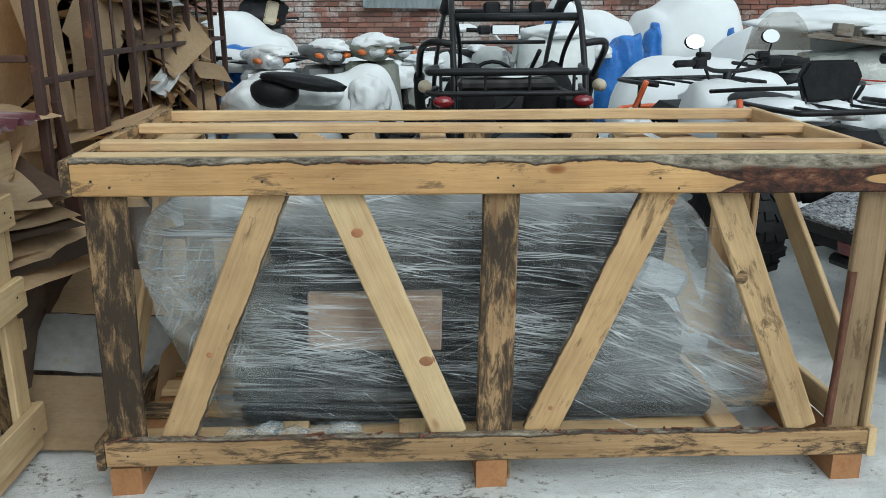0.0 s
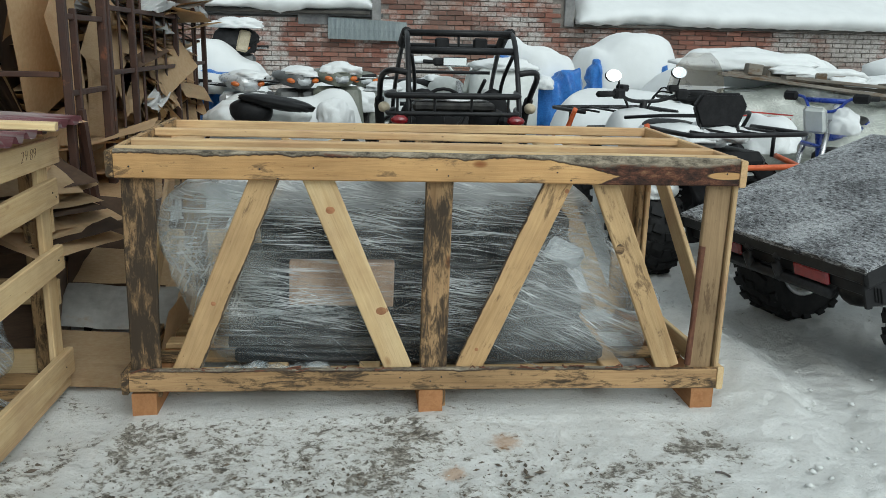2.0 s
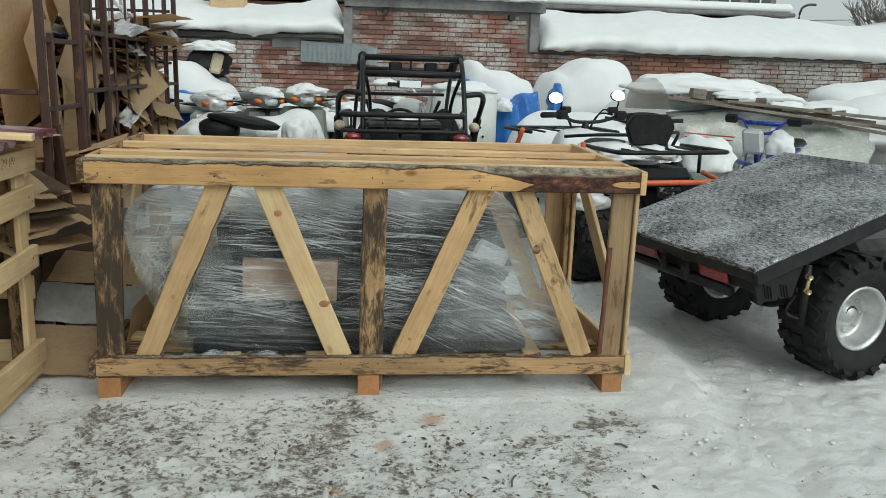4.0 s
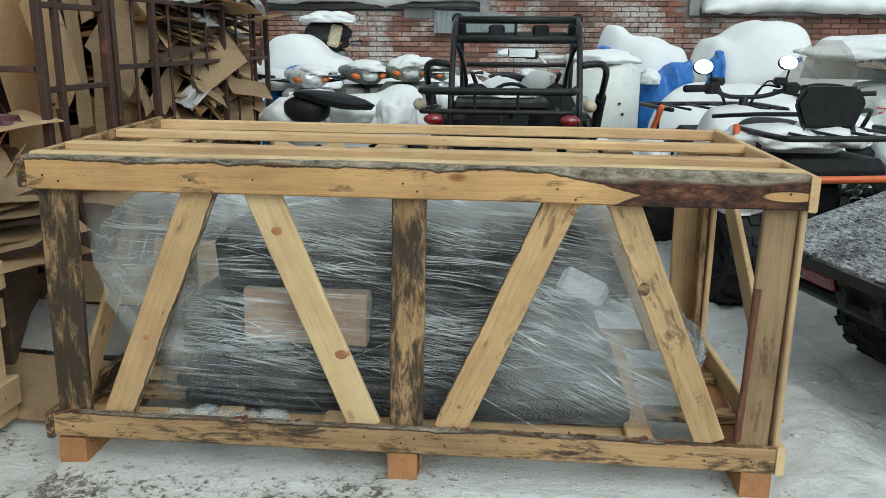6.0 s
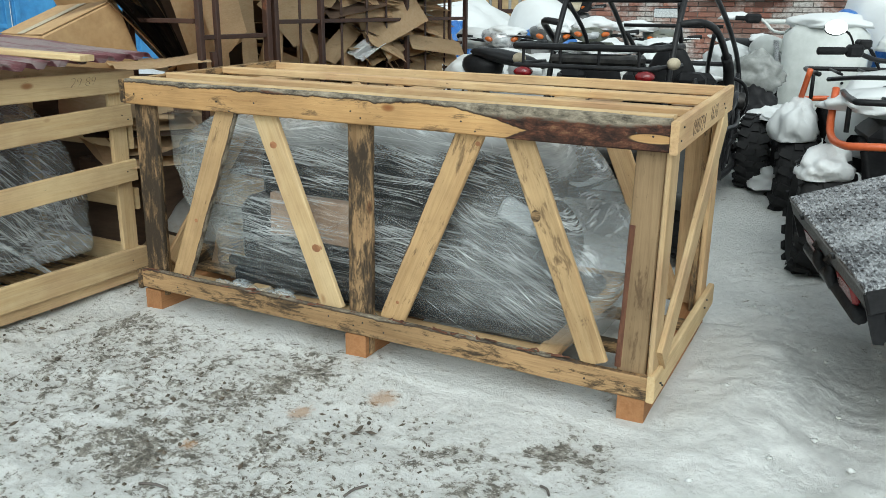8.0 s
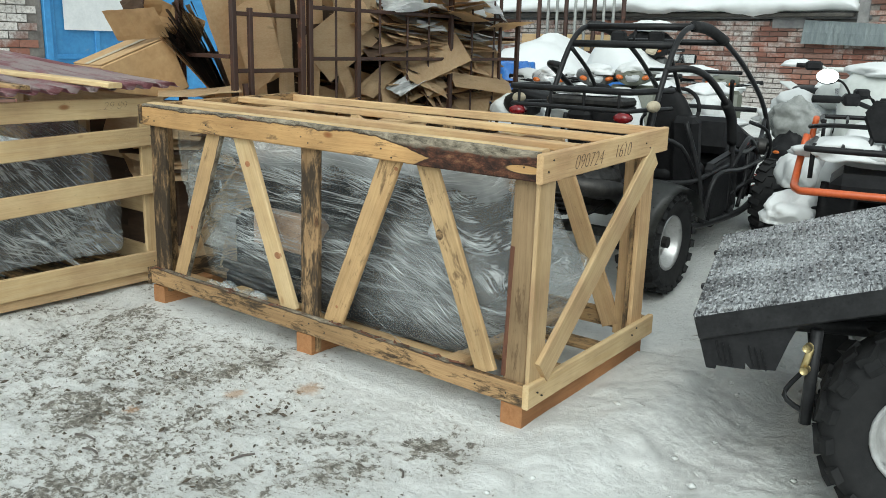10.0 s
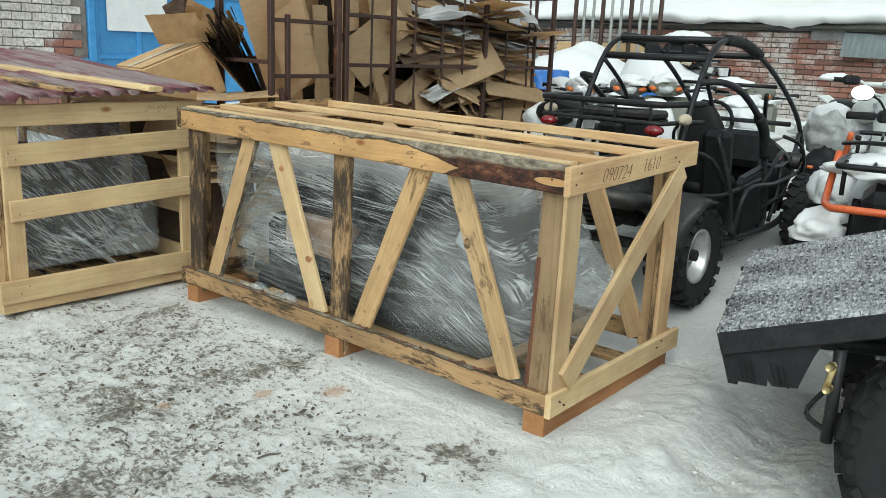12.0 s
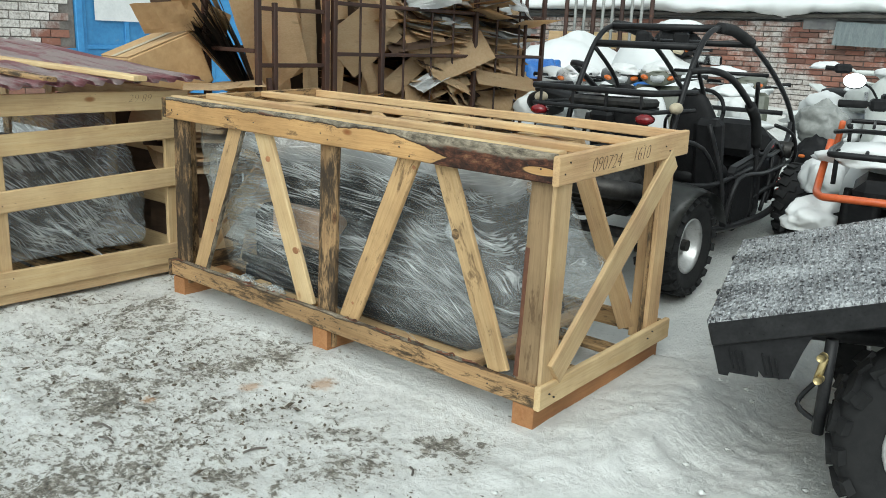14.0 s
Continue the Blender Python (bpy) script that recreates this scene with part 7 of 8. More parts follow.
    if seat_back:
        bm = bmesh.new()
        pts = [(-0.13, -0.02), (-0.18, 0.10), (-0.13, 0.175), (0.13, 0.175), (0.18, 0.10), (0.13, -0.02)]
        a = [bm.verts.new((px, -0.60, 0.875 + pz)) for px, pz in pts]
        b = [bm.verts.new((px * 0.95, -0.55, 0.875 + pz)) for px, pz in pts]
        bm.faces.new(a)
        bm.faces.new(b[::-1])
        for k in range(6):
            bm.faces.new((a[k], b[k], b[(k + 1) % 6], a[(k + 1) % 6]))
        bmesh.ops.recalc_face_normals(bm, faces=bm.faces)
        bmesh.ops.bevel(bm, geom=bm.edges[:], offset=0.012, segments=2, affect="EDGES")
        part("backrest", bm, BLACK, th, "six-sided black padded backrest")
        for pts in ([(-0.12, -0.58, 0.89), (-0.15, -0.6, 0.80)], [(0.12, -0.58, 0.89), (0.13, -0.6, 0.80)], [(-0.14, -0.58, 0.92), (-0.3, -0.45, 0.91), (-0.4, -0.2, 0.88)], [(0.14, -0.58, 0.93), (0.25, -0.52, 0.93), (0.26, -0.45, 0.84)]):
            bm = bmesh.new()
            tube(bm, pts, 0.012, 6)
            part("backrest_stay", bm, BLACK_STEEL, th, "", None, True)
    m0 = PLACE[th]
    mirror_arm(th, m0 @ Vector((-0.24, 0.2, 1.02)), m0 @ Vector((-0.36, 0.06, 1.12)), yaw)
    mirror_arm(th, m0 @ Vector((0.2, 0.22, 1.02)), m0 @ Vector((0.2, 0.2, 1.14)), yaw)
    return th


quad((2.745, 2.47, 0.07), 12, ORANGE, True, "snow-covered black quad with orange tube bumpers and backrest")
for k, (c, s) in enumerate((((2.45, 1.80, 0.575), (0.125, 0.20, 0.10)), ((2.20, 2.92, 0.60), (0.115, 0.20, 0.17)), ((2.62, 1.95, 0.86), (0.22, 0.22, 0.07)), ((2.9, 2.0, 0.86), (0.2, 0.22, 0.08)))):
    snow_cap("snow_drift", c, s, 30 + k, 0.28, -0.3)


def snow_mass(c, r, low, bumps, seed, label="deep smooth snow lying over parked vehicles", mt=None, crease=0.0, name="snow_drift", category="snow", group="snow caps"):
    """One continuous drift (or cloth) over what lies beneath: peaks blend into each other and the rim drops steeply."""
    bm = bmesh.new()
    rings, sectors = 22, 56
    grid = []
    for i in range(rings + 1):
        rho = (i + 0.02) / rings
        ring = []
        for k in range(sectors):
            a = 2 * math.pi * k / sectors
            rim = 1 + 0.10 * noise.noise(Vector((math.cos(a) * 1.6 + seed, math.sin(a) * 1.6, 0.5))) + 0.05 * noise.noise(Vector((math.cos(a) * 5 + seed, math.sin(a) * 5, 2.5)))
            x, y = c[0] + r[0] * rho * rim * math.cos(a), c[1] + r[1] * rho * rim * math.sin(a)
            top = math.log(sum(math.exp(14 * ((pz - low) * math.exp(-0.5 * (((x - px) / (1.5 * sx)) ** 2 + ((y - py) / (1.5 * sy)) ** 2) ** 1.7))) for px, py, pz, sx, sy in bumps)) / 14
            fall = math.sqrt(max(0.0, 1 - ((rho - 0.72) / 0.28) ** 2)) if rho > 0.72 else 1.0
            q = Vector((x, y, 0))
            z = low + max(0.0, top + 0.03 * noise.noise(q * 3.1 + Vector((0, 0, seed))) + 0.008 * noise.noise(q * 11)) * fall
            if crease:
                z += crease * (abs(noise.noise(Vector((x * 7, y * 7, seed)))) - 0.2) * fall
                x += crease * 0.8 * noise.noise(Vector((z * 9, x * 9, seed)))
                y += crease * 1.2 * noise.noise(Vector((x * 14 + seed, z * 5, y)))
            ring.append(bm.verts.new((x - c[0], y - c[1], z - low)))
        grid.append(ring)
    for a, b in zip(grid, grid[1:]):
        for k in range(sectors):
            bm.faces.new((a[k], b[k], b[(k + 1) % sectors], a[(k + 1) % sectors]))
    bm.faces.new(grid[0])
    bm.faces.new(grid[-1][::-1])
    bmesh.ops.recalc_face_normals(bm, faces=bm.faces)
    ob = part(name, bm, mt or SNOW, None, "", None, True)
    ob.matrix_basis = pose(c[0], c[1], low)
    return tagged(ob, label, category, group)


snow_mass((2.78, 2.55), (0.40, 0.62), 0.60, ((2.56, 2.80, 0.95, 0.16, 0.2), (2.86, 2.72, 0.93, 0.2, 0.22), (2.72, 2.2, 0.86, 0.3, 0.25), (2.98, 2.25, 0.84, 0.15, 0.3)), 3.0, "deep snow lying over the body of the quad")


# ---- scooters, bikes and tarpaulins buried in snow ----
def scooter(at, yaw, body_mt, label, seed, screen=False, fairing=False):
    th = thing("scooter", label, "scooter", at, "snowed-in scooters", yaw)
    # local axes: front towards -y
    for y in (-0.55, 0.6):
        c = PLACE[th] @ Vector((0, y, 0.25))
        wheel(th, c, 0.24, 0.11, yaw, ALLOY, 0.6, 22)
    bm = bmesh.new()
    box(bm, (0, -0.36, 0.62), (0.40, 0.10, 0.62), rot(-14, 0, 0), 0.04)
    part("leg_shield", bm, body_mt, th, "leg shield")
    bm = bmesh.new()
    box(bm, (0, 0.1, 0.28), (0.34, 0.7, 0.08), None, 0.03)
    box(bm, (0, 0.55, 0.55), (0.32, 0.7, 0.34), rot(6, 0, 0), 0.08)
    part("body", bm, body_mt, th)
    bm = bmesh.new()
    blob(bm, (0, 0.5, 0.79), (0.16, 0.40, 0.07), 0.05, 2, seed)
    part("seat", bm, BLACK, th, "black saddle", None, True)
    bm = bmesh.new()
    rows = []
    for i in range(9):
        a = math.pi * (0.2 + 0.7 * i / 8)
        rows.append([bm.verts.new(((j / 4 - 0.5) * 0.16, -0.55 - 0.29 * math.cos(a), 0.27 + 0.29 * math.sin(a) - 0.02 * abs(j - 2))) for j in range(5)])
    for a, b in zip(rows, rows[1:]):
        for k in range(4):
            bm.faces.new((a[k], a[k + 1], b[k + 1], b[k]))
    bmesh.ops.solidify(bm, geom=bm.faces[:], thickness=0.006)
    part("front_mudguard", bm, BLACK, th, "", None, True)
    bm = bmesh.new()
    tube(bm, [(0, -0.55, 0.3), (0, -0.3, 0.95)], 0.03, 8, 1)
    part("fork", bm, DARK_METAL, th)
    bm = bmesh.new()
    tube(bm, [(-0.34, -0.2, 1.0), (-0.15, -0.27, 0.97), (0.15, -0.27, 0.97), (0.34, -0.2, 1.0)], 0.013, 8)
    bars = part("handlebar", bm, BLACK_STEEL, th, "", None, True)
    for x in (-1, 1):
        bm = bmesh.new()
        tube(bm, [(x * 0.24, -0.235, 0.99), (x * 0.36, -0.195, 1.0)], 0.019, 8, 1)
        part("grip", bm, RUBBER, bars, "", None, True)
    bm = bmesh.new()
    rows = []
    for i in range(9):
        v = i / 8
        y = -0.445 + 0.27 * v
        half = 0.070 + 0.095 * min(1.0, v * 1.7) ** 0.7
        tall = 0.034 + 0.028 * math.sin(math.pi * min(1.0, 0.25 + 0.6 * v))
        lift = 0.045 * v
        rows.append([bm.verts.new((half * math.copysign(abs(math.cos(a)) ** 0.7, math.cos(a)), y + 0.03 * abs(math.cos(a)), 0.975 + lift + tall * math.copysign(abs(math.sin(a)) ** 0.8, math.sin(a)))) for a in (2 * math.pi * k / 20 for k in range(20))])
    for a, b in zip(rows, rows[1:]):
        for k in range(20):
            bm.faces.new((a[k], a[(k + 1) % 20], b[(k + 1) % 20], b[k]))
    bm.faces.new(rows[0][::-1])
    bm.faces.new(rows[-1])
    bmesh.ops.recalc_face_normals(bm, faces=bm.faces)
    cowl = part("headlamp_cowl", bm, body_mt, th, "wedge-shaped headlamp cowl", None, True)
    bm = bmesh.new()
    a = [bm.verts.new(q) for q in ((-0.062, -0.440, 1.004), (0.062, -0.440, 1.004), (0.046, -0.452, 0.950), (-0.046, -0.452, 0.950))]
    b = [bm.verts.new((q.co.x * 0.9, q.co.y + 0.05, q.co.z)) for q in a]
    bm.faces.new(a)
    bm.faces.new(b[::-1])
    for k in range(4):
        bm.faces.new((a[k], b[k], b[(k + 1) % 4], a[(k + 1) % 4]))
    bmesh.ops.recalc_face_normals(bm, faces=bm.faces)
    bmesh.ops.bevel(bm, geom=bm.edges[:], offset=0.010, segments=2, affect="EDGES")
    part("headlamp", bm, CLEAR_LENS, cowl, "clear trapezoid headlamp", None, True)
    for x in (-1, 1):
        bm = bmesh.new()
        blob(bm, (x * 0.102, -0.405, 0.985), (0.036, 0.026, 0.020), 0.05, 2, 1, 2, None, rot(0, -12 * x, 38 * x))
        part("indicator", bm, ORANGE_LENS, cowl, "amber indicator", None, True)
    m0 = PLACE[th]
    for x in (-1, 1):
        bm = bmesh.new()
        tube(bm, [(x * 0.2, -0.27, 0.985), (x * 0.34, -0.27, 0.985)], 0.006, 5, 1)
        part("brake_lever", bm, STEEL, bars)
    if screen:
        bm = bmesh.new()
        rows = []
        for i in range(7):
            rows.append([bm.verts.new((0.27 * math.sin(a) * math.sqrt(1 - (i / 6.4) ** 2), -0.40 + 0.10 * (1 - math.cos(a)) + 0.10 * i / 6, 1.02 + 0.36 * i / 6)) for a in (-1.2 + 0.3 * k for k in range(9))])
        for a, b in zip(rows, rows[1:]):
            for k in range(8):
                bm.faces.new((a[k], a[k + 1], b[k + 1], b[k]))
        bmesh.ops.solidify(bm, geom=bm.faces[:], thickness=0.004)
        part("windscreen", bm, GLASS, th, "smoky clear windscreen", None, True)
    if fairing:
        bm = bmesh.new()
        blob(bm, (-0.02, -0.36, 1.06), (0.25, 0.10, 0.17), 0.25, 1.8, 3, 4, None, rot(-12, 0, 0))
        part("fairing", bm, BLACK, th, "black front fairing", None, True)
        bm = bmesh.new()
        box(bm, (0.05, -0.47, 1.06), (0.13, 0.03, 0.24), rot(-14, 12, -18), 0.02)
        part("fairing_panel", bm, CORK, th, "cream fairing panel")
    return th


scooter((-0.27, 4.20, 0.05), 24, SILVER, "silver scooter with snow on it, parked in a row", 1)
scooter((0.13, 4.22, 0.08), 27, DARK_GREY, "dark grey scooter with snow on it, parked in a row", 2)
scooter((0.47, 4.28, 0.10), 20, OLIVE, "grey scooter half buried in snow, parked in a row", 3)
scooter((0.66, 5.72, 0.03), 18, OLIVE, "olive-grey scooter deep in snow behind the buggy", 6)
scooter((-0.76, 7.35, 0.30), 15, DARK_GREY, "old scooter with black fairing buried in snow and blue tarpaulin", 4, False, True)
scooter((3.66, 4.15, -0.04), 172, BLACK, "black scooter with smoky windscreen half buried in snow", 5, True)


def blue_sheet(c, r, low, bumps, seed, label):
    return snow_mass(c, r, low, bumps, seed, label, BLUE_TARP, 0.06, "tarpaulin", "tarpaulin", "tarpaulins")


blue_sheet((2.76, 5.88), (0.31, 0.26), 0.35, ((2.92, 5.88, 1.14, 0.2, 0.25), (2.62, 5.88, 1.03, 0.2, 0.25)), 2.0, "crumpled blue tarpaulin hanging over a snowed-in vehicle")
blue_sheet((2.24, 6.16), (0.15, 0.26), 0.75, ((2.20, 6.12, 1.27, 0.12, 0.2),), 6.0, "blue tarpaulin edge showing under deep snow")
blue_sheet((3.66, 7.98), (0.17, 0.25), 0.62, ((3.72, 8.0, 1.22, 0.08, 0.2),), 3.0, "blue tarpaulin edge under deep snow")
blue_sheet((4.62, 7.98), (0.16, 0.22), 0.70, ((4.58, 7.95, 1.18, 0.07, 0.2),), 4.0, "blue tarpaulin edge under deep snow")
blue_sheet((-0.85, 6.72), (0.50, 0.36), 0.62, ((-0.9, 6.72, 1.04, 0.5, 0.4),), 5.0, "blue tarpaulin under deep snow")
blue_sheet((-0.46, 4.4), (0.2, 0.22), 0.40, ((-0.46, 4.4, 0.98, 0.2, 0.2),), 7.0, "crumpled blue tarpaulin behind the cage")
blue_sheet((-1.48, 5.42), (0.36, 0.30), 0.40, ((-1.5, 5.42, 1.14, 0.26, 0.26),), 8.0, "blue tarpaulin over a heap behind the cage")
snow_mass((2.62, 6.38), (0.50, 0.50), 0.72, ((2.28, 6.32, 1.46, 0.17, 0.35), (2.55, 6.32, 1.37, 0.25, 0.4), (2.84, 6.3, 1.25, 0.2, 0.4), (2.3, 6.1, 1.0, 0.3, 0.3)), 1.0, "deep snow lying over a tarpaulin and a vehicle")
snow_mass((4.17, 8.3), (0.76, 0.6), 0.66, ((4.30, 8.35, 1.58, 0.42, 0.42), (3.64, 8.2, 1.36, 0.2, 0.35), (4.72, 8.3, 1.42, 0.16, 0.3), (4.1, 7.95, 1.16, 0.6, 0.3)), 2.0, "deep rounded snow over a covered vehicle")
snow_mass((4.74, 5.55), (0.82, 0.36), 1.02, ((4.3, 5.5, 1.37, 0.4, 0.3), (4.9, 5.5, 1.35, 0.45, 0.3)), 4.0, "long smooth snow bank lying on boards")
snow_mass((-0.86, 6.9), (0.56, 0.42), 0.84, ((-1.02, 6.9, 1.38, 0.26, 0.3), (-0.6, 6.85, 1.14, 0.3, 0.3)), 5.0, "deep snow over a covered scooter")
snow_mass((0.16, 3.82), (0.66, 0.22), 0.40, ((-0.1, 3.85, 0.97, 0.2, 0.14), (0.3, 3.85, 0.94, 0.2, 0.14), (0.6, 3.85, 1.0, 0.16, 0.14)), 9.0, "snow lying among the parked scooters")
snow_mass((3.1, 4.35), (0.75, 0.62), 0.50, ((2.75, 4.4, 0.86, 0.3, 0.35), (3.3, 4.2, 0.92, 0.35, 0.35), (3.1, 4.75, 1.0, 0.5, 0.3)), 6.0)
snow_mass((5.4, 7.2), (1.3, 0.9), 0.62, ((5.2, 7.0, 1.26, 0.7, 0.5), (6.0, 7.5, 1.3, 0.7, 0.5)), 7.0)
for k, (c, s) in enumerate((
    ((2.60, 5.66, 0.98), (0.10, 0.08, 0.10)), ((-0.66, 6.98, 1.535), (0.30, 0.20, 0.09)), ((-0.45, 4.35, 0.98), (0.30, 0.3, 0.12)), ((-0.16, 3.42, 0.78), (0.22, 0.16, 0.15)), ((-0.12, 3.94, 1.085), (0.15, 0.12, 0.055)), ((0.28, 3.96, 1.115), (0.145, 0.13, 0.06)), ((0.60, 4.02, 1.14), (0.16, 0.13, 0.07)), ((-0.2, 4.7, 0.93), (0.17, 0.3, 0.08)), ((0.42, 4.75, 0.95), (0.18, 0.36, 0.08)), ((0.58, 3.32, 0.80), (0.13, 0.12, 0.15)), ((0.22, 3.62, 0.80), (0.16, 0.12, 0.12)), ((0.95, 4.6, 0.98), (0.16, 0.3, 0.07)), ((0.53, 5.36, 1.10), (0.19, 0.15, 0.07)), ((0.72, 5.30, 0.78), (0.17, 0.13, 0.16)), ((0.50, 6.2, 0.92), (0.17, 0.36, 0.09)),
    ((3.42, 3.4, 0.74), (0.26, 0.28, 0.16)), ((3.9, 3.5, 0.68), (0.26, 0.3, 0.2)), ((3.02, 3.6, 0.76), (0.30, 0.3, 0.15)), ((1.45, 6.3, 0.72), (0.5, 0.4, 0.26)), ((-1.5, 5.6, 0.42), (0.8, 0.8, 0.42)), ((-2.6, 7.8, 0.8), (0.9, 0.9, 0.6)), ((1.5, 8.3, 0.55), (1.2, 0.7, 0.2)), ((2.08, 3.45, 0.24), (0.2, 0.4, 0.12)))):
    snow_cap("snow_drift", c, s, 50 + k, 0.25, -0.35, "rounded snow lying over parked vehicles")
saddle = thing("saddle", "black moulded saddle cover lying across the scooters", "saddle", (0.05, 3.3, 0.9))
bm = bmesh.new()
blob(bm, (0.17, 3.3, 0.93), (0.27, 0.13, 0.05), 0.1, 2, 2, 4, None, rot(0, 9, 0))
blob(bm, (-0.02, 3.32, 0.86), (0.16, 0.12, 0.10), 0.1, 2, 3, 3)
wpart("cover", bm, BLACK, saddle, "", True)

# white plastic drum lying on its side
drum = thing("plastic_drum", "milky white plastic drum capped with snow", "drum", (2.13, 5.2, 0.25))
bm = bmesh.new()
box(bm, (2.13, 5.45, 0.72), (0.64, 0.6, 0.90), None, 0.10)
wpart("body", bm, WHITE_PLASTIC, drum, "", True)
for z in (0.78, 0.81):
    bm = bmesh.new()
    lathe(bm, [(-0.012, 0.012), (0.012, 0.012)], Matrix.Translation((2.27 + 0.03 * (z - 0.78) / 0.03, 5.146, 0.80 - (z - 0.78) * 3)) @ rot(0, 0, 90), 10)
    wpart("bung", bm, BLACK, drum)
snow_cap("snow_drift", (2.13, 5.45, 1.16), (0.33, 0.31, 0.09), 90, 0.2, -0.3)


def dirt_bike(at, yaw, mt, label, seed):
    th = thing("dirt_bike", label, "motorcycle", at, "dirt bikes", yaw)
    # local axes: front towards -y
    for y, r in ((-0.62, 0.31), (0.58, 0.29)):
        c = PLACE[th] @ Vector((0, y, r))
        wheel(th, c, r, 0.09, yaw, ALLOY, 0.72, 26)
    for x in (-0.09, 0.09):
        bm = bmesh.new()
        tube(bm, [(x, -0.62, 0.31), (x, -0.35, 0.98)], 0.024, 8, 1)
        part("fork_leg", bm, STEEL, th, "", None, True)
    bm = bmesh.new()
    tube(bm, [(0, -0.36, 0.9), (0, -0.2, 0.5), (0, 0.1, 0.34), (0, 0.58, 0.3)], 0.03, 8)
    tube(bm, [(0, -0.34, 0.92), (0, 0.15, 0.82), (0, 0.7, 0.86)], 0.025, 8)
    part("chassis", bm, mt, th, "painted tube chassis", None, True)
    bm = bmesh.new()
    box(bm, (0, -0.02, 0.55), (0.24, 0.34, 0.32), None, 0.05)
    part("engine", bm, DARK_METAL, th)
    bm = bmesh.new()
    blob(bm, (0, -0.08, 0.9), (0.13, 0.24, 0.12), 0.06, 2, seed)
    part("tank", bm, mt, th, "fuel tank with painted shrouds", None, True)
    bm = bmesh.new()
    blob(bm, (0, 0.38, 0.93), (0.09, 0.38, 0.05), 0.05, 2, seed)
    part("seat", bm, BLACK, th, "", None, True)
    for y0, y1, z0, z1 in ((-0.95, -0.35, 0.74, 0.86), (0.6, 1.0, 0.9, 0.98)):
        bm = bmesh.new()
        box(bm, (0, (y0 + y1) / 2, (z0 + z1) / 2), (0.13, y1 - y0, 0.02), rot(-10 if y0 < 0 else 12, 0, 0), 0.008)
        part("mudguard", bm, mt, th)
    bm = bmesh.new()
    box(bm, (0, -0.46, 0.98), (0.2, 0.05, 0.24), rot(20, 0, 0), 0.03)
    part("number_panel", bm, WHITE_PLASTIC, th, "white front panel")
    bm = bmesh.new()
    tube(bm, [(-0.39, -0.18, 1.17), (-0.2, -0.26, 1.16), (-0.1, -0.32, 1.06), (0.1, -0.32, 1.06), (0.2, -0.26, 1.16), (0.39, -0.18, 1.17)], 0.013, 8)
    tube(bm, [(-0.17, -0.27, 1.14), (0.17, -0.27, 1.14)], 0.022, 8, 1)
    bars = part("handlebar", bm, mt, th, "padded handlebar", None, True)
    for x in (-1, 1):
        bm = bmesh.new()
        tube(bm, [(x * 0.27, -0.235, 1.165), (x * 0.4, -0.175, 1.17)], 0.02, 8, 1)
        part("grip", bm, RUBBER, bars, "", None, True)
        bm = bmesh.new()
        box(bm, (x * 0.3, -0.3, 1.17), (0.14, 0.05, 0.08), rot(0, 0, 12 * x), 0.02)
        part("grip_guard", bm, BLACK, bars)
    return th


dirt_bike((1.56, 5.98, 0.03), 38, WHITE_PLASTIC, "white and red dirt bike with snow on it, behind the buggy", 1)
dirt_bike((4.97, 4.34, -0.18), -50, BLUE_BIKE, "blue dirt bike with snow on it, near the tread-plate deck", 2)
for k, (c, s) in enumerate((((1.50, 6.25, 1.01), (0.1, 0.3, 0.05)), ((1.55, 5.5, 0.66), (0.2, 0.2, 0.16)), ((1.33, 5.72, 1.20), (0.16, 0.07, 0.05)), ((4.86, 4.05, 0.74), (0.13, 0.18, 0.16)), ((1.95, 4.05, 0.42), (0.3, 0.3, 0.2)))):
    snow_cap("snow_drift", c, s, 95 + k, 0.25, -0.3)
guard = thing("fairing", "loose grey plastic fairing leaning on the dirt bike", "fairing", (1.72, 4.2, 0.2))
bm = bmesh.new()
blob(bm, (1.77, 4.2, 0.82), (0.19, 0.09, 0.15), 0.35, 1.8, 4, 4)
wpart("panel", bm, GREY_PLASTIC, guard, "", True)
bm = bmesh.new()
tube(bm, [(1.76, 4.2, 0.2), (1.74, 4.22, 0.7)], 0.03, 8, 1)
wpart("stem", bm, BLACK, guard)
bm = bmesh.new()
blob(bm, (1.78, 4.16, 0.52), (0.17, 0.14, 0.20), 0.3, 2.2, 6, 4)
wpart("nose", bm, BLACK, guard, "black plastic nose below the fairing", True)
bm = bmesh.new()
blob(bm, (1.72, 4.02, 0.60), (0.024, 0.014, 0.013), 0.05, 2, 2)
wpart("indicator", bm, ORANGE_LENS, guard, "amber indicator", True)
# pallets and boards under snow and film, at the foot of the far wall
heap = thing("wrapped_load", "bulging load wound in dirty clear film with boards on top", "wrapped load", (5.3, 5.6, 0.3))
bm = bmesh.new()
blob(bm, (5.2, 5.2, 0.66), (1.25, 0.5, 0.42), 0.18, 2.4, 3, 4, -0.36)
blob(bm, (4.5, 4.85, 0.62), (0.5, 0.35, 0.38), 0.2, 2.2, 7, 4, -0.3)
for v in bm.verts:
    v.co += Vector((noise.noise(v.co * 7), noise.noise(v.co * 7 + Vector((3, 1, 0))), noise.noise(v.co * 6 + Vector((0, 9, 2))))) * 0.06
wpart("film", bm, TRANSP_FILM, heap, "dirty crumpled film", True)
bm = bmesh.new()
box(bm, (5.2, 5.2, 0.6), (1.7, 0.6, 0.55), None, 0.05)
wpart("load", bm, WHITE_PLASTIC, heap)
bm = bmesh.new()
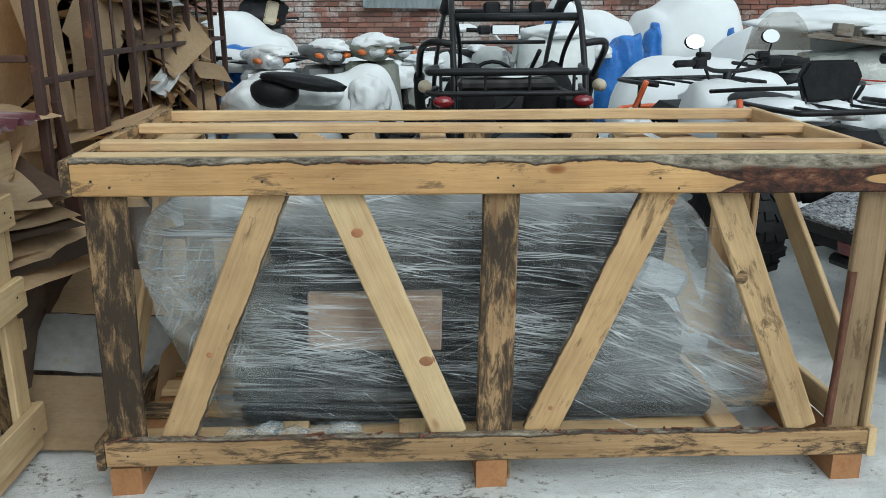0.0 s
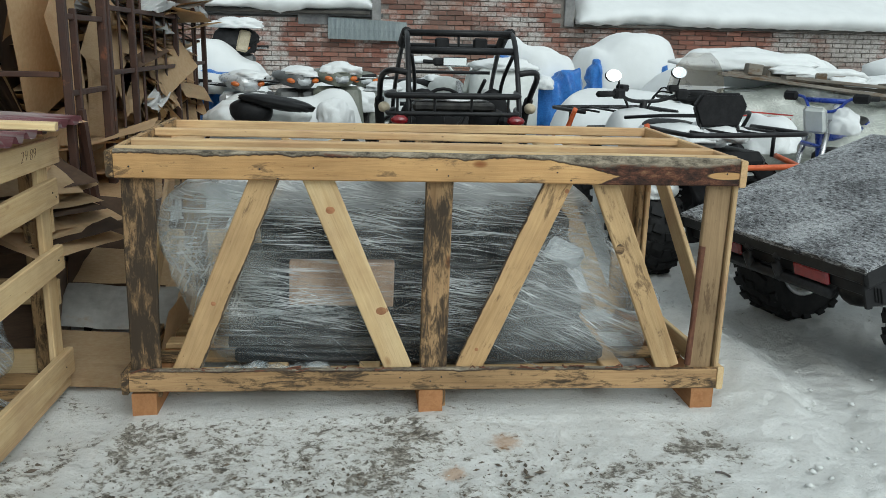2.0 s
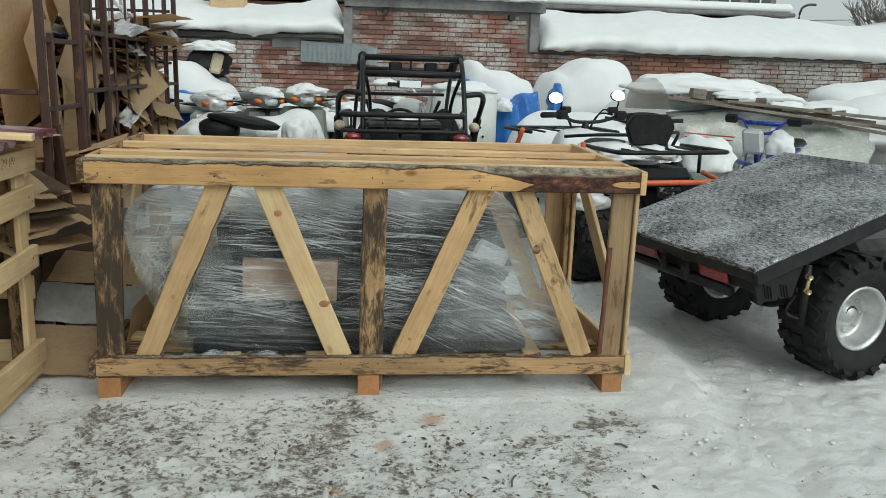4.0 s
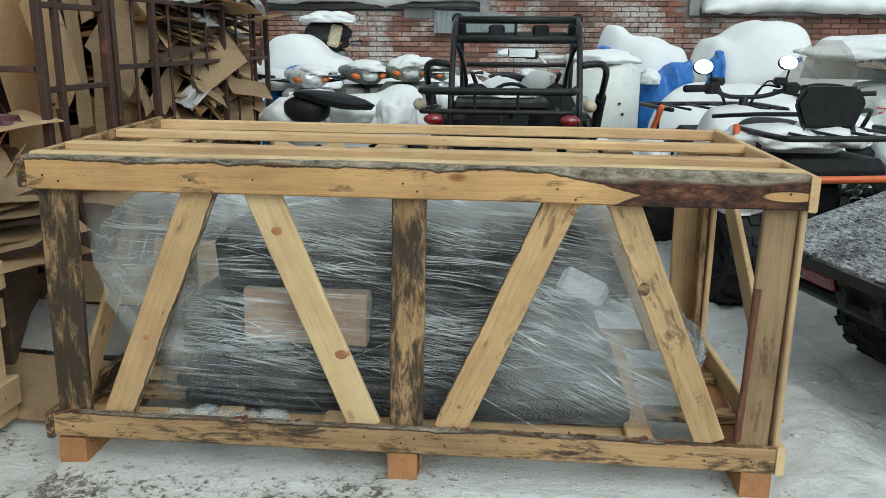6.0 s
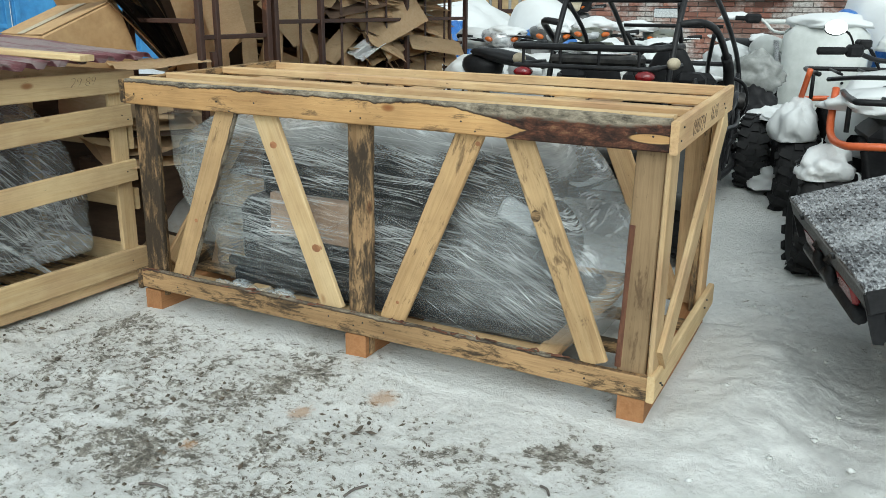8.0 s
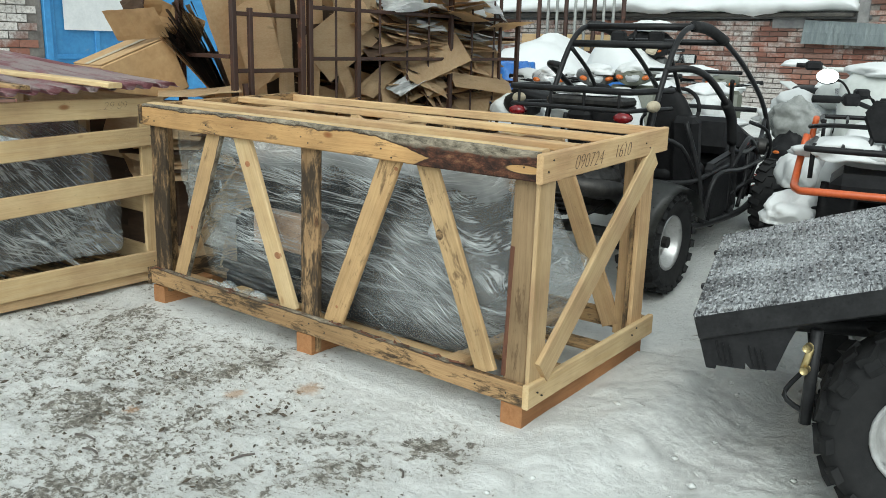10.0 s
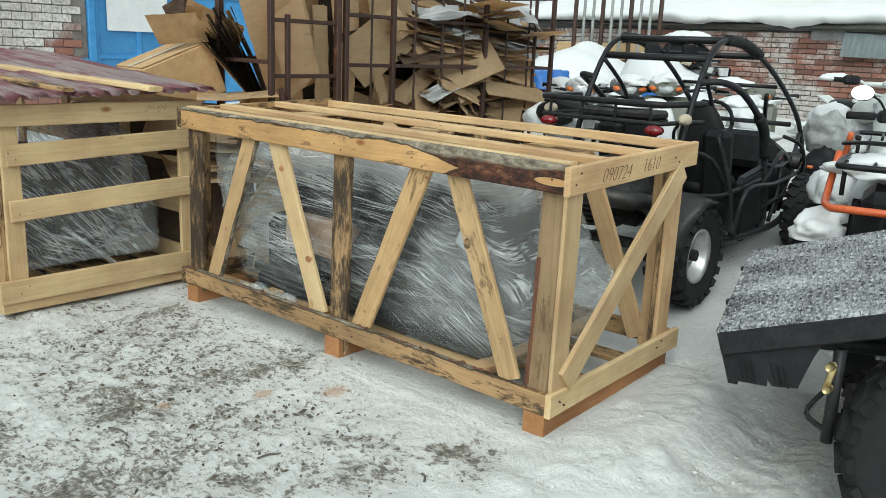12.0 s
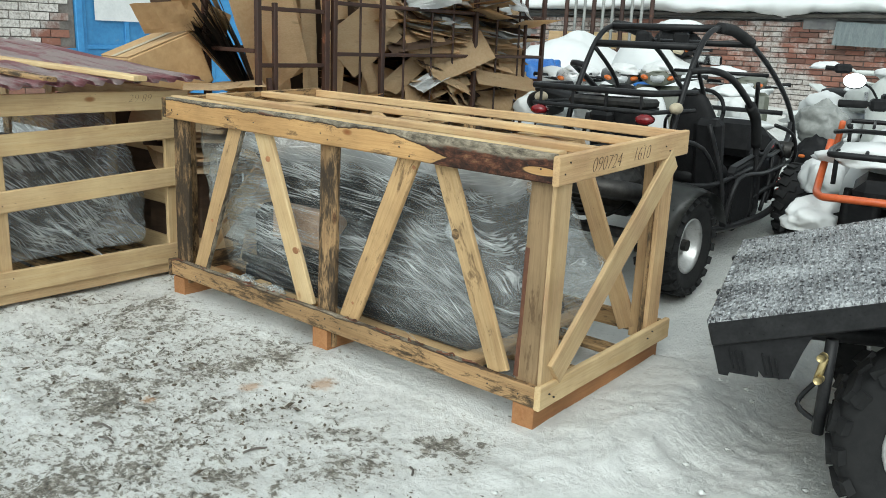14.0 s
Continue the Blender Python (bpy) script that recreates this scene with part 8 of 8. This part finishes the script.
for k in range(5):
    box(bm, (4.4, 4.50 + 0.004 * k, 0.82 - 0.035 * k), (0.5 - 0.03 * k, 0.02, 0.012), rot(0, 4, 0))
wpart("printed_stripe", bm, RED_PAINT, heap, "faded red print")
rnd = random.Random(77)
for k in range(9):
    a = Vector((3.98 + 0.12 * k, 4.62 + 0.16 * (k % 5), 1.16 - 0.012 * k + 0.02 * (k % 3)))
    b = a + Vector((1.9 + rnd.uniform(-0.3, 0.3), rnd.uniform(-0.1, 0.2), -0.2 + rnd.uniform(-0.05, 0.05)))
    th = thing("loose_plank", "grey weathered board lying on the wrapped load, snowy", "plank", tuple(a), "boards on the load")
    plank(th, "board", (0, 0, 0), b - a, 0.1, 0.03, UP, W_GREY, 200 + k)
for k in range(8):
    c = (4.35 + 0.22 * k, 4.75 + 0.1 * (k % 3), 1.17 - 0.026 * k)
    th = thing("wood_block", "short weathered timber block on the boards", "block", c, "timber blocks")
    bm = bmesh.new()
    box(bm, (0, 0, 0.03), (0.14, 0.1, 0.1), rot(0, 5, 20 * k), 0.006)
    part("block", bm, W_GREY, th)
for k, (c, s) in enumerate((((4.5, 5.2, 1.22), (0.7, 0.3, 0.13)), ((5.2, 5.2, 1.12), (0.55, 0.3, 0.11)), ((5.8, 5.1, 1.02), (0.4, 0.3, 0.1)), ((4.75, 4.8, 1.18), (0.22, 0.12, 0.06)), ((5.3, 4.8, 1.08), (0.22, 0.13, 0.07)), ((7.2, 6.4, 0.8), (1.0, 0.8, 0.4)), ((8.6, 7.5, 0.9), (1.4, 1.0, 0.5)))):
    snow_cap("snow_drift", c, s, 120 + k, 0.25, -0.3, "deep rounded snow lying on boards and loads")

# ---- crumbs on the trodden snow ----
rnd = random.Random(9)
verts, faces = [], []
for k in range(1500):
    x, y = rnd.gauss(0.9, 1.1), -abs(rnd.gauss(0.3, 0.75)) - 0.08
    if x > 2.1 and rnd.random() < 0.7:
        x -= 1.6
    r = rnd.choice((0.002, 0.002, 0.003, 0.004, 0.006)) * rnd.uniform(0.7, 1.4)
    z = ground_z(x, y) + 0.006
    a = rnd.uniform(0, math.pi)
    lx = r * rnd.choice((1, 1, 1.6, 3.2))
    base = len(verts)
    for dx, dy, dz in ((-lx, 0, 0), (0, -r, 0), (lx, 0, 0), (0, r, 0), (0, 0, r * 1.1), (0, 0, -r)):
        verts.append((x + dx * math.cos(a) - dy * math.sin(a), y + dx * math.sin(a) + dy * math.cos(a), z + dz))
    faces += [tuple(base + q for q in t) for t in ((0, 1, 4), (1, 2, 4), (2, 3, 4), (3, 0, 4), (1, 0, 5), (2, 1, 5), (3, 2, 5), (0, 3, 5))]
me = bpy.data.meshes.new("dirt_crumbs")
me.from_pydata(verts, [], faces)
me.materials.append(surface("dark_crumbs", (0.05, 0.04, 0.03), (0.14, 0.11, 0.08), 20, 0.9))
tagged(new("dirt_crumbs", me), "dark crumbs of soil, bark and splinters on snow", "debris", kind="stuff")
verts, faces = [], []
for k in range(260):
    x, y = rnd.uniform(-0.3, 3.0), -abs(rnd.gauss(0.2, 0.6)) - 0.03
    r = rnd.uniform(0.003, 0.007) if rnd.random() < 0.93 else rnd.uniform(0.008, 0.014)
    z = ground_z(x, y) + r * 0.3
    base = len(verts)
    ico = [(0, 0, 1), (0.9, 0, 0.4), (0.28, 0.85, 0.4), (-0.72, 0.53, 0.4), (-0.72, -0.53, 0.4), (0.28, -0.85, 0.4), (0, 0, -0.6)]
    verts += [(x + p * r * rnd.uniform(0.7, 1.3), y + q * r * rnd.uniform(0.7, 1.3), z + w * r * 0.7) for p, q, w in ico]
    for i in range(5):
        faces += [(base, base + 1 + i, base + 1 + (i + 1) % 5), (base + 6, base + 1 + (i + 1) % 5, base + 1 + i)]
for k in range(170):
    x, y = rnd.gauss(2.45, 0.28), rnd.uniform(-0.7, 1.3)
    if x < 2.22:
        x = 2.22 + abs(rnd.gauss(0, 0.06))
    r = rnd.choice((0.004, 0.005, 0.007, 0.01, 0.014)) * rnd.uniform(0.7, 1.3)
    z = ground_z(x, y) + 0.012 + r * 0.2
    base = len(verts)
    verts += [(x + p * r * rnd.uniform(0.6, 1.4), y + q * r * rnd.uniform(0.6, 1.4), z + w * r * rnd.uniform(0.5, 1.0)) for p, q, w in ico]
    for i in range(5):
        faces += [(base, base + 1 + i, base + 1 + (i + 1) % 5), (base + 6, base + 1 + (i + 1) % 5, base + 1 + i)]
me = bpy.data.meshes.new("snow_crumbs")
me.from_pydata(verts, [], faces)
me.polygons.foreach_set("use_smooth", [True] * len(me.polygons))
me.materials.append(snow_mat("broken_snow", (0.66, 0.67, 0.65), 0.5))
tagged(new("snow_crumbs", me), "loose crumbs of broken snow", "snow", kind="stuff")
twig = thing("bark_strip", "reddish strip of bark lying on the snow", "bark", (0.905, -0.075, 0.012))
bm = bmesh.new()
box(bm, (0, 0, 0.006), (0.085, 0.016, 0.008), rot(0, 0, -28), 0.002)
part("strip", bm, surface("red_bark", (0.12, 0.04, 0.02), (0.2, 0.07, 0.035), 20, 0.9), twig)
for x, y, a, l in ((1.05, -0.95, 12, 0.09), (1.15, -0.99, 8, 0.07), (2.0, -0.45, -40, 0.05), (0.2, -0.35, 30, 0.05), (1.55, -0.7, 70, 0.08), (0.55, -0.75, -15, 0.06)):
    th = thing("twig", "thin dark twig lying on the snow", "twig", (x, y, ground_z(x, y) + 0.01), "twigs", a)
    bm = bmesh.new()
    tube(bm, [(-l / 2, 0, 0), (0, 0.006, 0.003), (l / 2, 0, 0)], 0.004, 5, 3)
    part("stem", bm, BRANCH, th)

# ---- bricks ----
BRICK_MESH = []
for k in range(4):
    bm = bmesh.new()
    box(bm, (0, 0, 0), (0.236, 0.03, 0.0595), None, 0.004)
    r4 = random.Random(k)
    for v in bm.verts:
        v.co += Vector((r4.uniform(-1, 1), r4.uniform(-1, 1), r4.uniform(-1, 1))) * 0.003
    me = bpy.data.meshes.new("brick")
    bm.to_mesh(me)
    bm.free()
    me.materials.append(BRICK)
    BRICK_MESH.append(me)


def lay_bricks(parent, spots, turn, joined_name, meshes):
    """Lays the first 300 spots as single bricks and joins the rest into one mesh."""
    for i, (x, y, z) in enumerate(spots[:300]):
        ob = new("brick", meshes[i % 4])
        ob.parent = parent
        ob.matrix_basis = pose(x, y, z, 0, 0, turn)
    rest = spots[300:]
    if rest:
        vv, ff = [], []
        for i, (x, y, z) in enumerate(rest):
            me = meshes[i % 4]
            b0 = len(vv)
            c, s = math.cos(radians(turn)), math.sin(radians(turn))
            vv += [(x + v.co.x * c - v.co.y * s, y + v.co.x * s + v.co.y * c, z + v.co.z) for v in me.vertices]
            ff += [tuple(b0 + q for q in p.vertices) for p in me.polygons]
        me = bpy.data.meshes.new(joined_name)
        me.from_pydata(vv, [], ff)
        me.materials.append(meshes[0].materials[0])
        ob = new(joined_name, me)
        ob.parent = parent
        tagged(ob, kind="stuff")


rnd = random.Random(4)
near, rest = [], []
for row in range(36):
    z = 0.42 + 0.0705 * row
    for col in range(64):
        x = -4.6 + 0.247 * col + (0.1235 if row % 2 else 0.0)
        if not -4.7 < x < 11:
            continue
        top = 1.70 if x < 0.85 or x > 3.9 else 2.25
        if z > top:
            continue
        if 0.72 < x < 1.08 and z > 1.64 or 3.62 < x < 3.98 and z > 1.64:
            continue
        p = (x + rnd.uniform(-0.004, 0.004), WALL_Y + 0.008 + rnd.uniform(-0.005, 0.005), z)
        (near if 0.2 < x < 4.6 and z > 0.75 else rest).append(p)
lay_bricks(wall_far, near + rest, 0, "bricks", BRICK_MESH)
def larger(meshes, mt, k):
    out = []
    for me in meshes:
        c = me.copy()
        c.materials[0] = mt
        c.transform(Matrix.Diagonal((k, 1.0, k * 1.5, 1.0)))
        out.append(c)
    return out


white, bare = [], []
for row in range(34):
    z = 0.42 + 0.106 * row
    for col in range(15):
        y = -0.5 + 0.255 * col + (0.127 if row % 2 else 0.0)
        if y < 3.38:
            flaked = 1.6 * noise.noise(Vector((y * 1.7, z * 2.6, 4.0))) + 0.9 * (y - 2.55) - 1.6 * (z - 1.2)
            (bare if flaked + rnd.uniform(-0.25, 0.25) > 0.25 else white).append((-7.512 + rnd.uniform(-0.004, 0.004), y, z))
for group, mt in ((white, BRICK_PAINTED), (bare, BRICK_BARE)):
    group.sort(key=lambda p: abs(p[2] - 1.3))
    lay_bricks(wall_left, group, 90, "bricks", larger(BRICK_MESH, mt, 1.03))
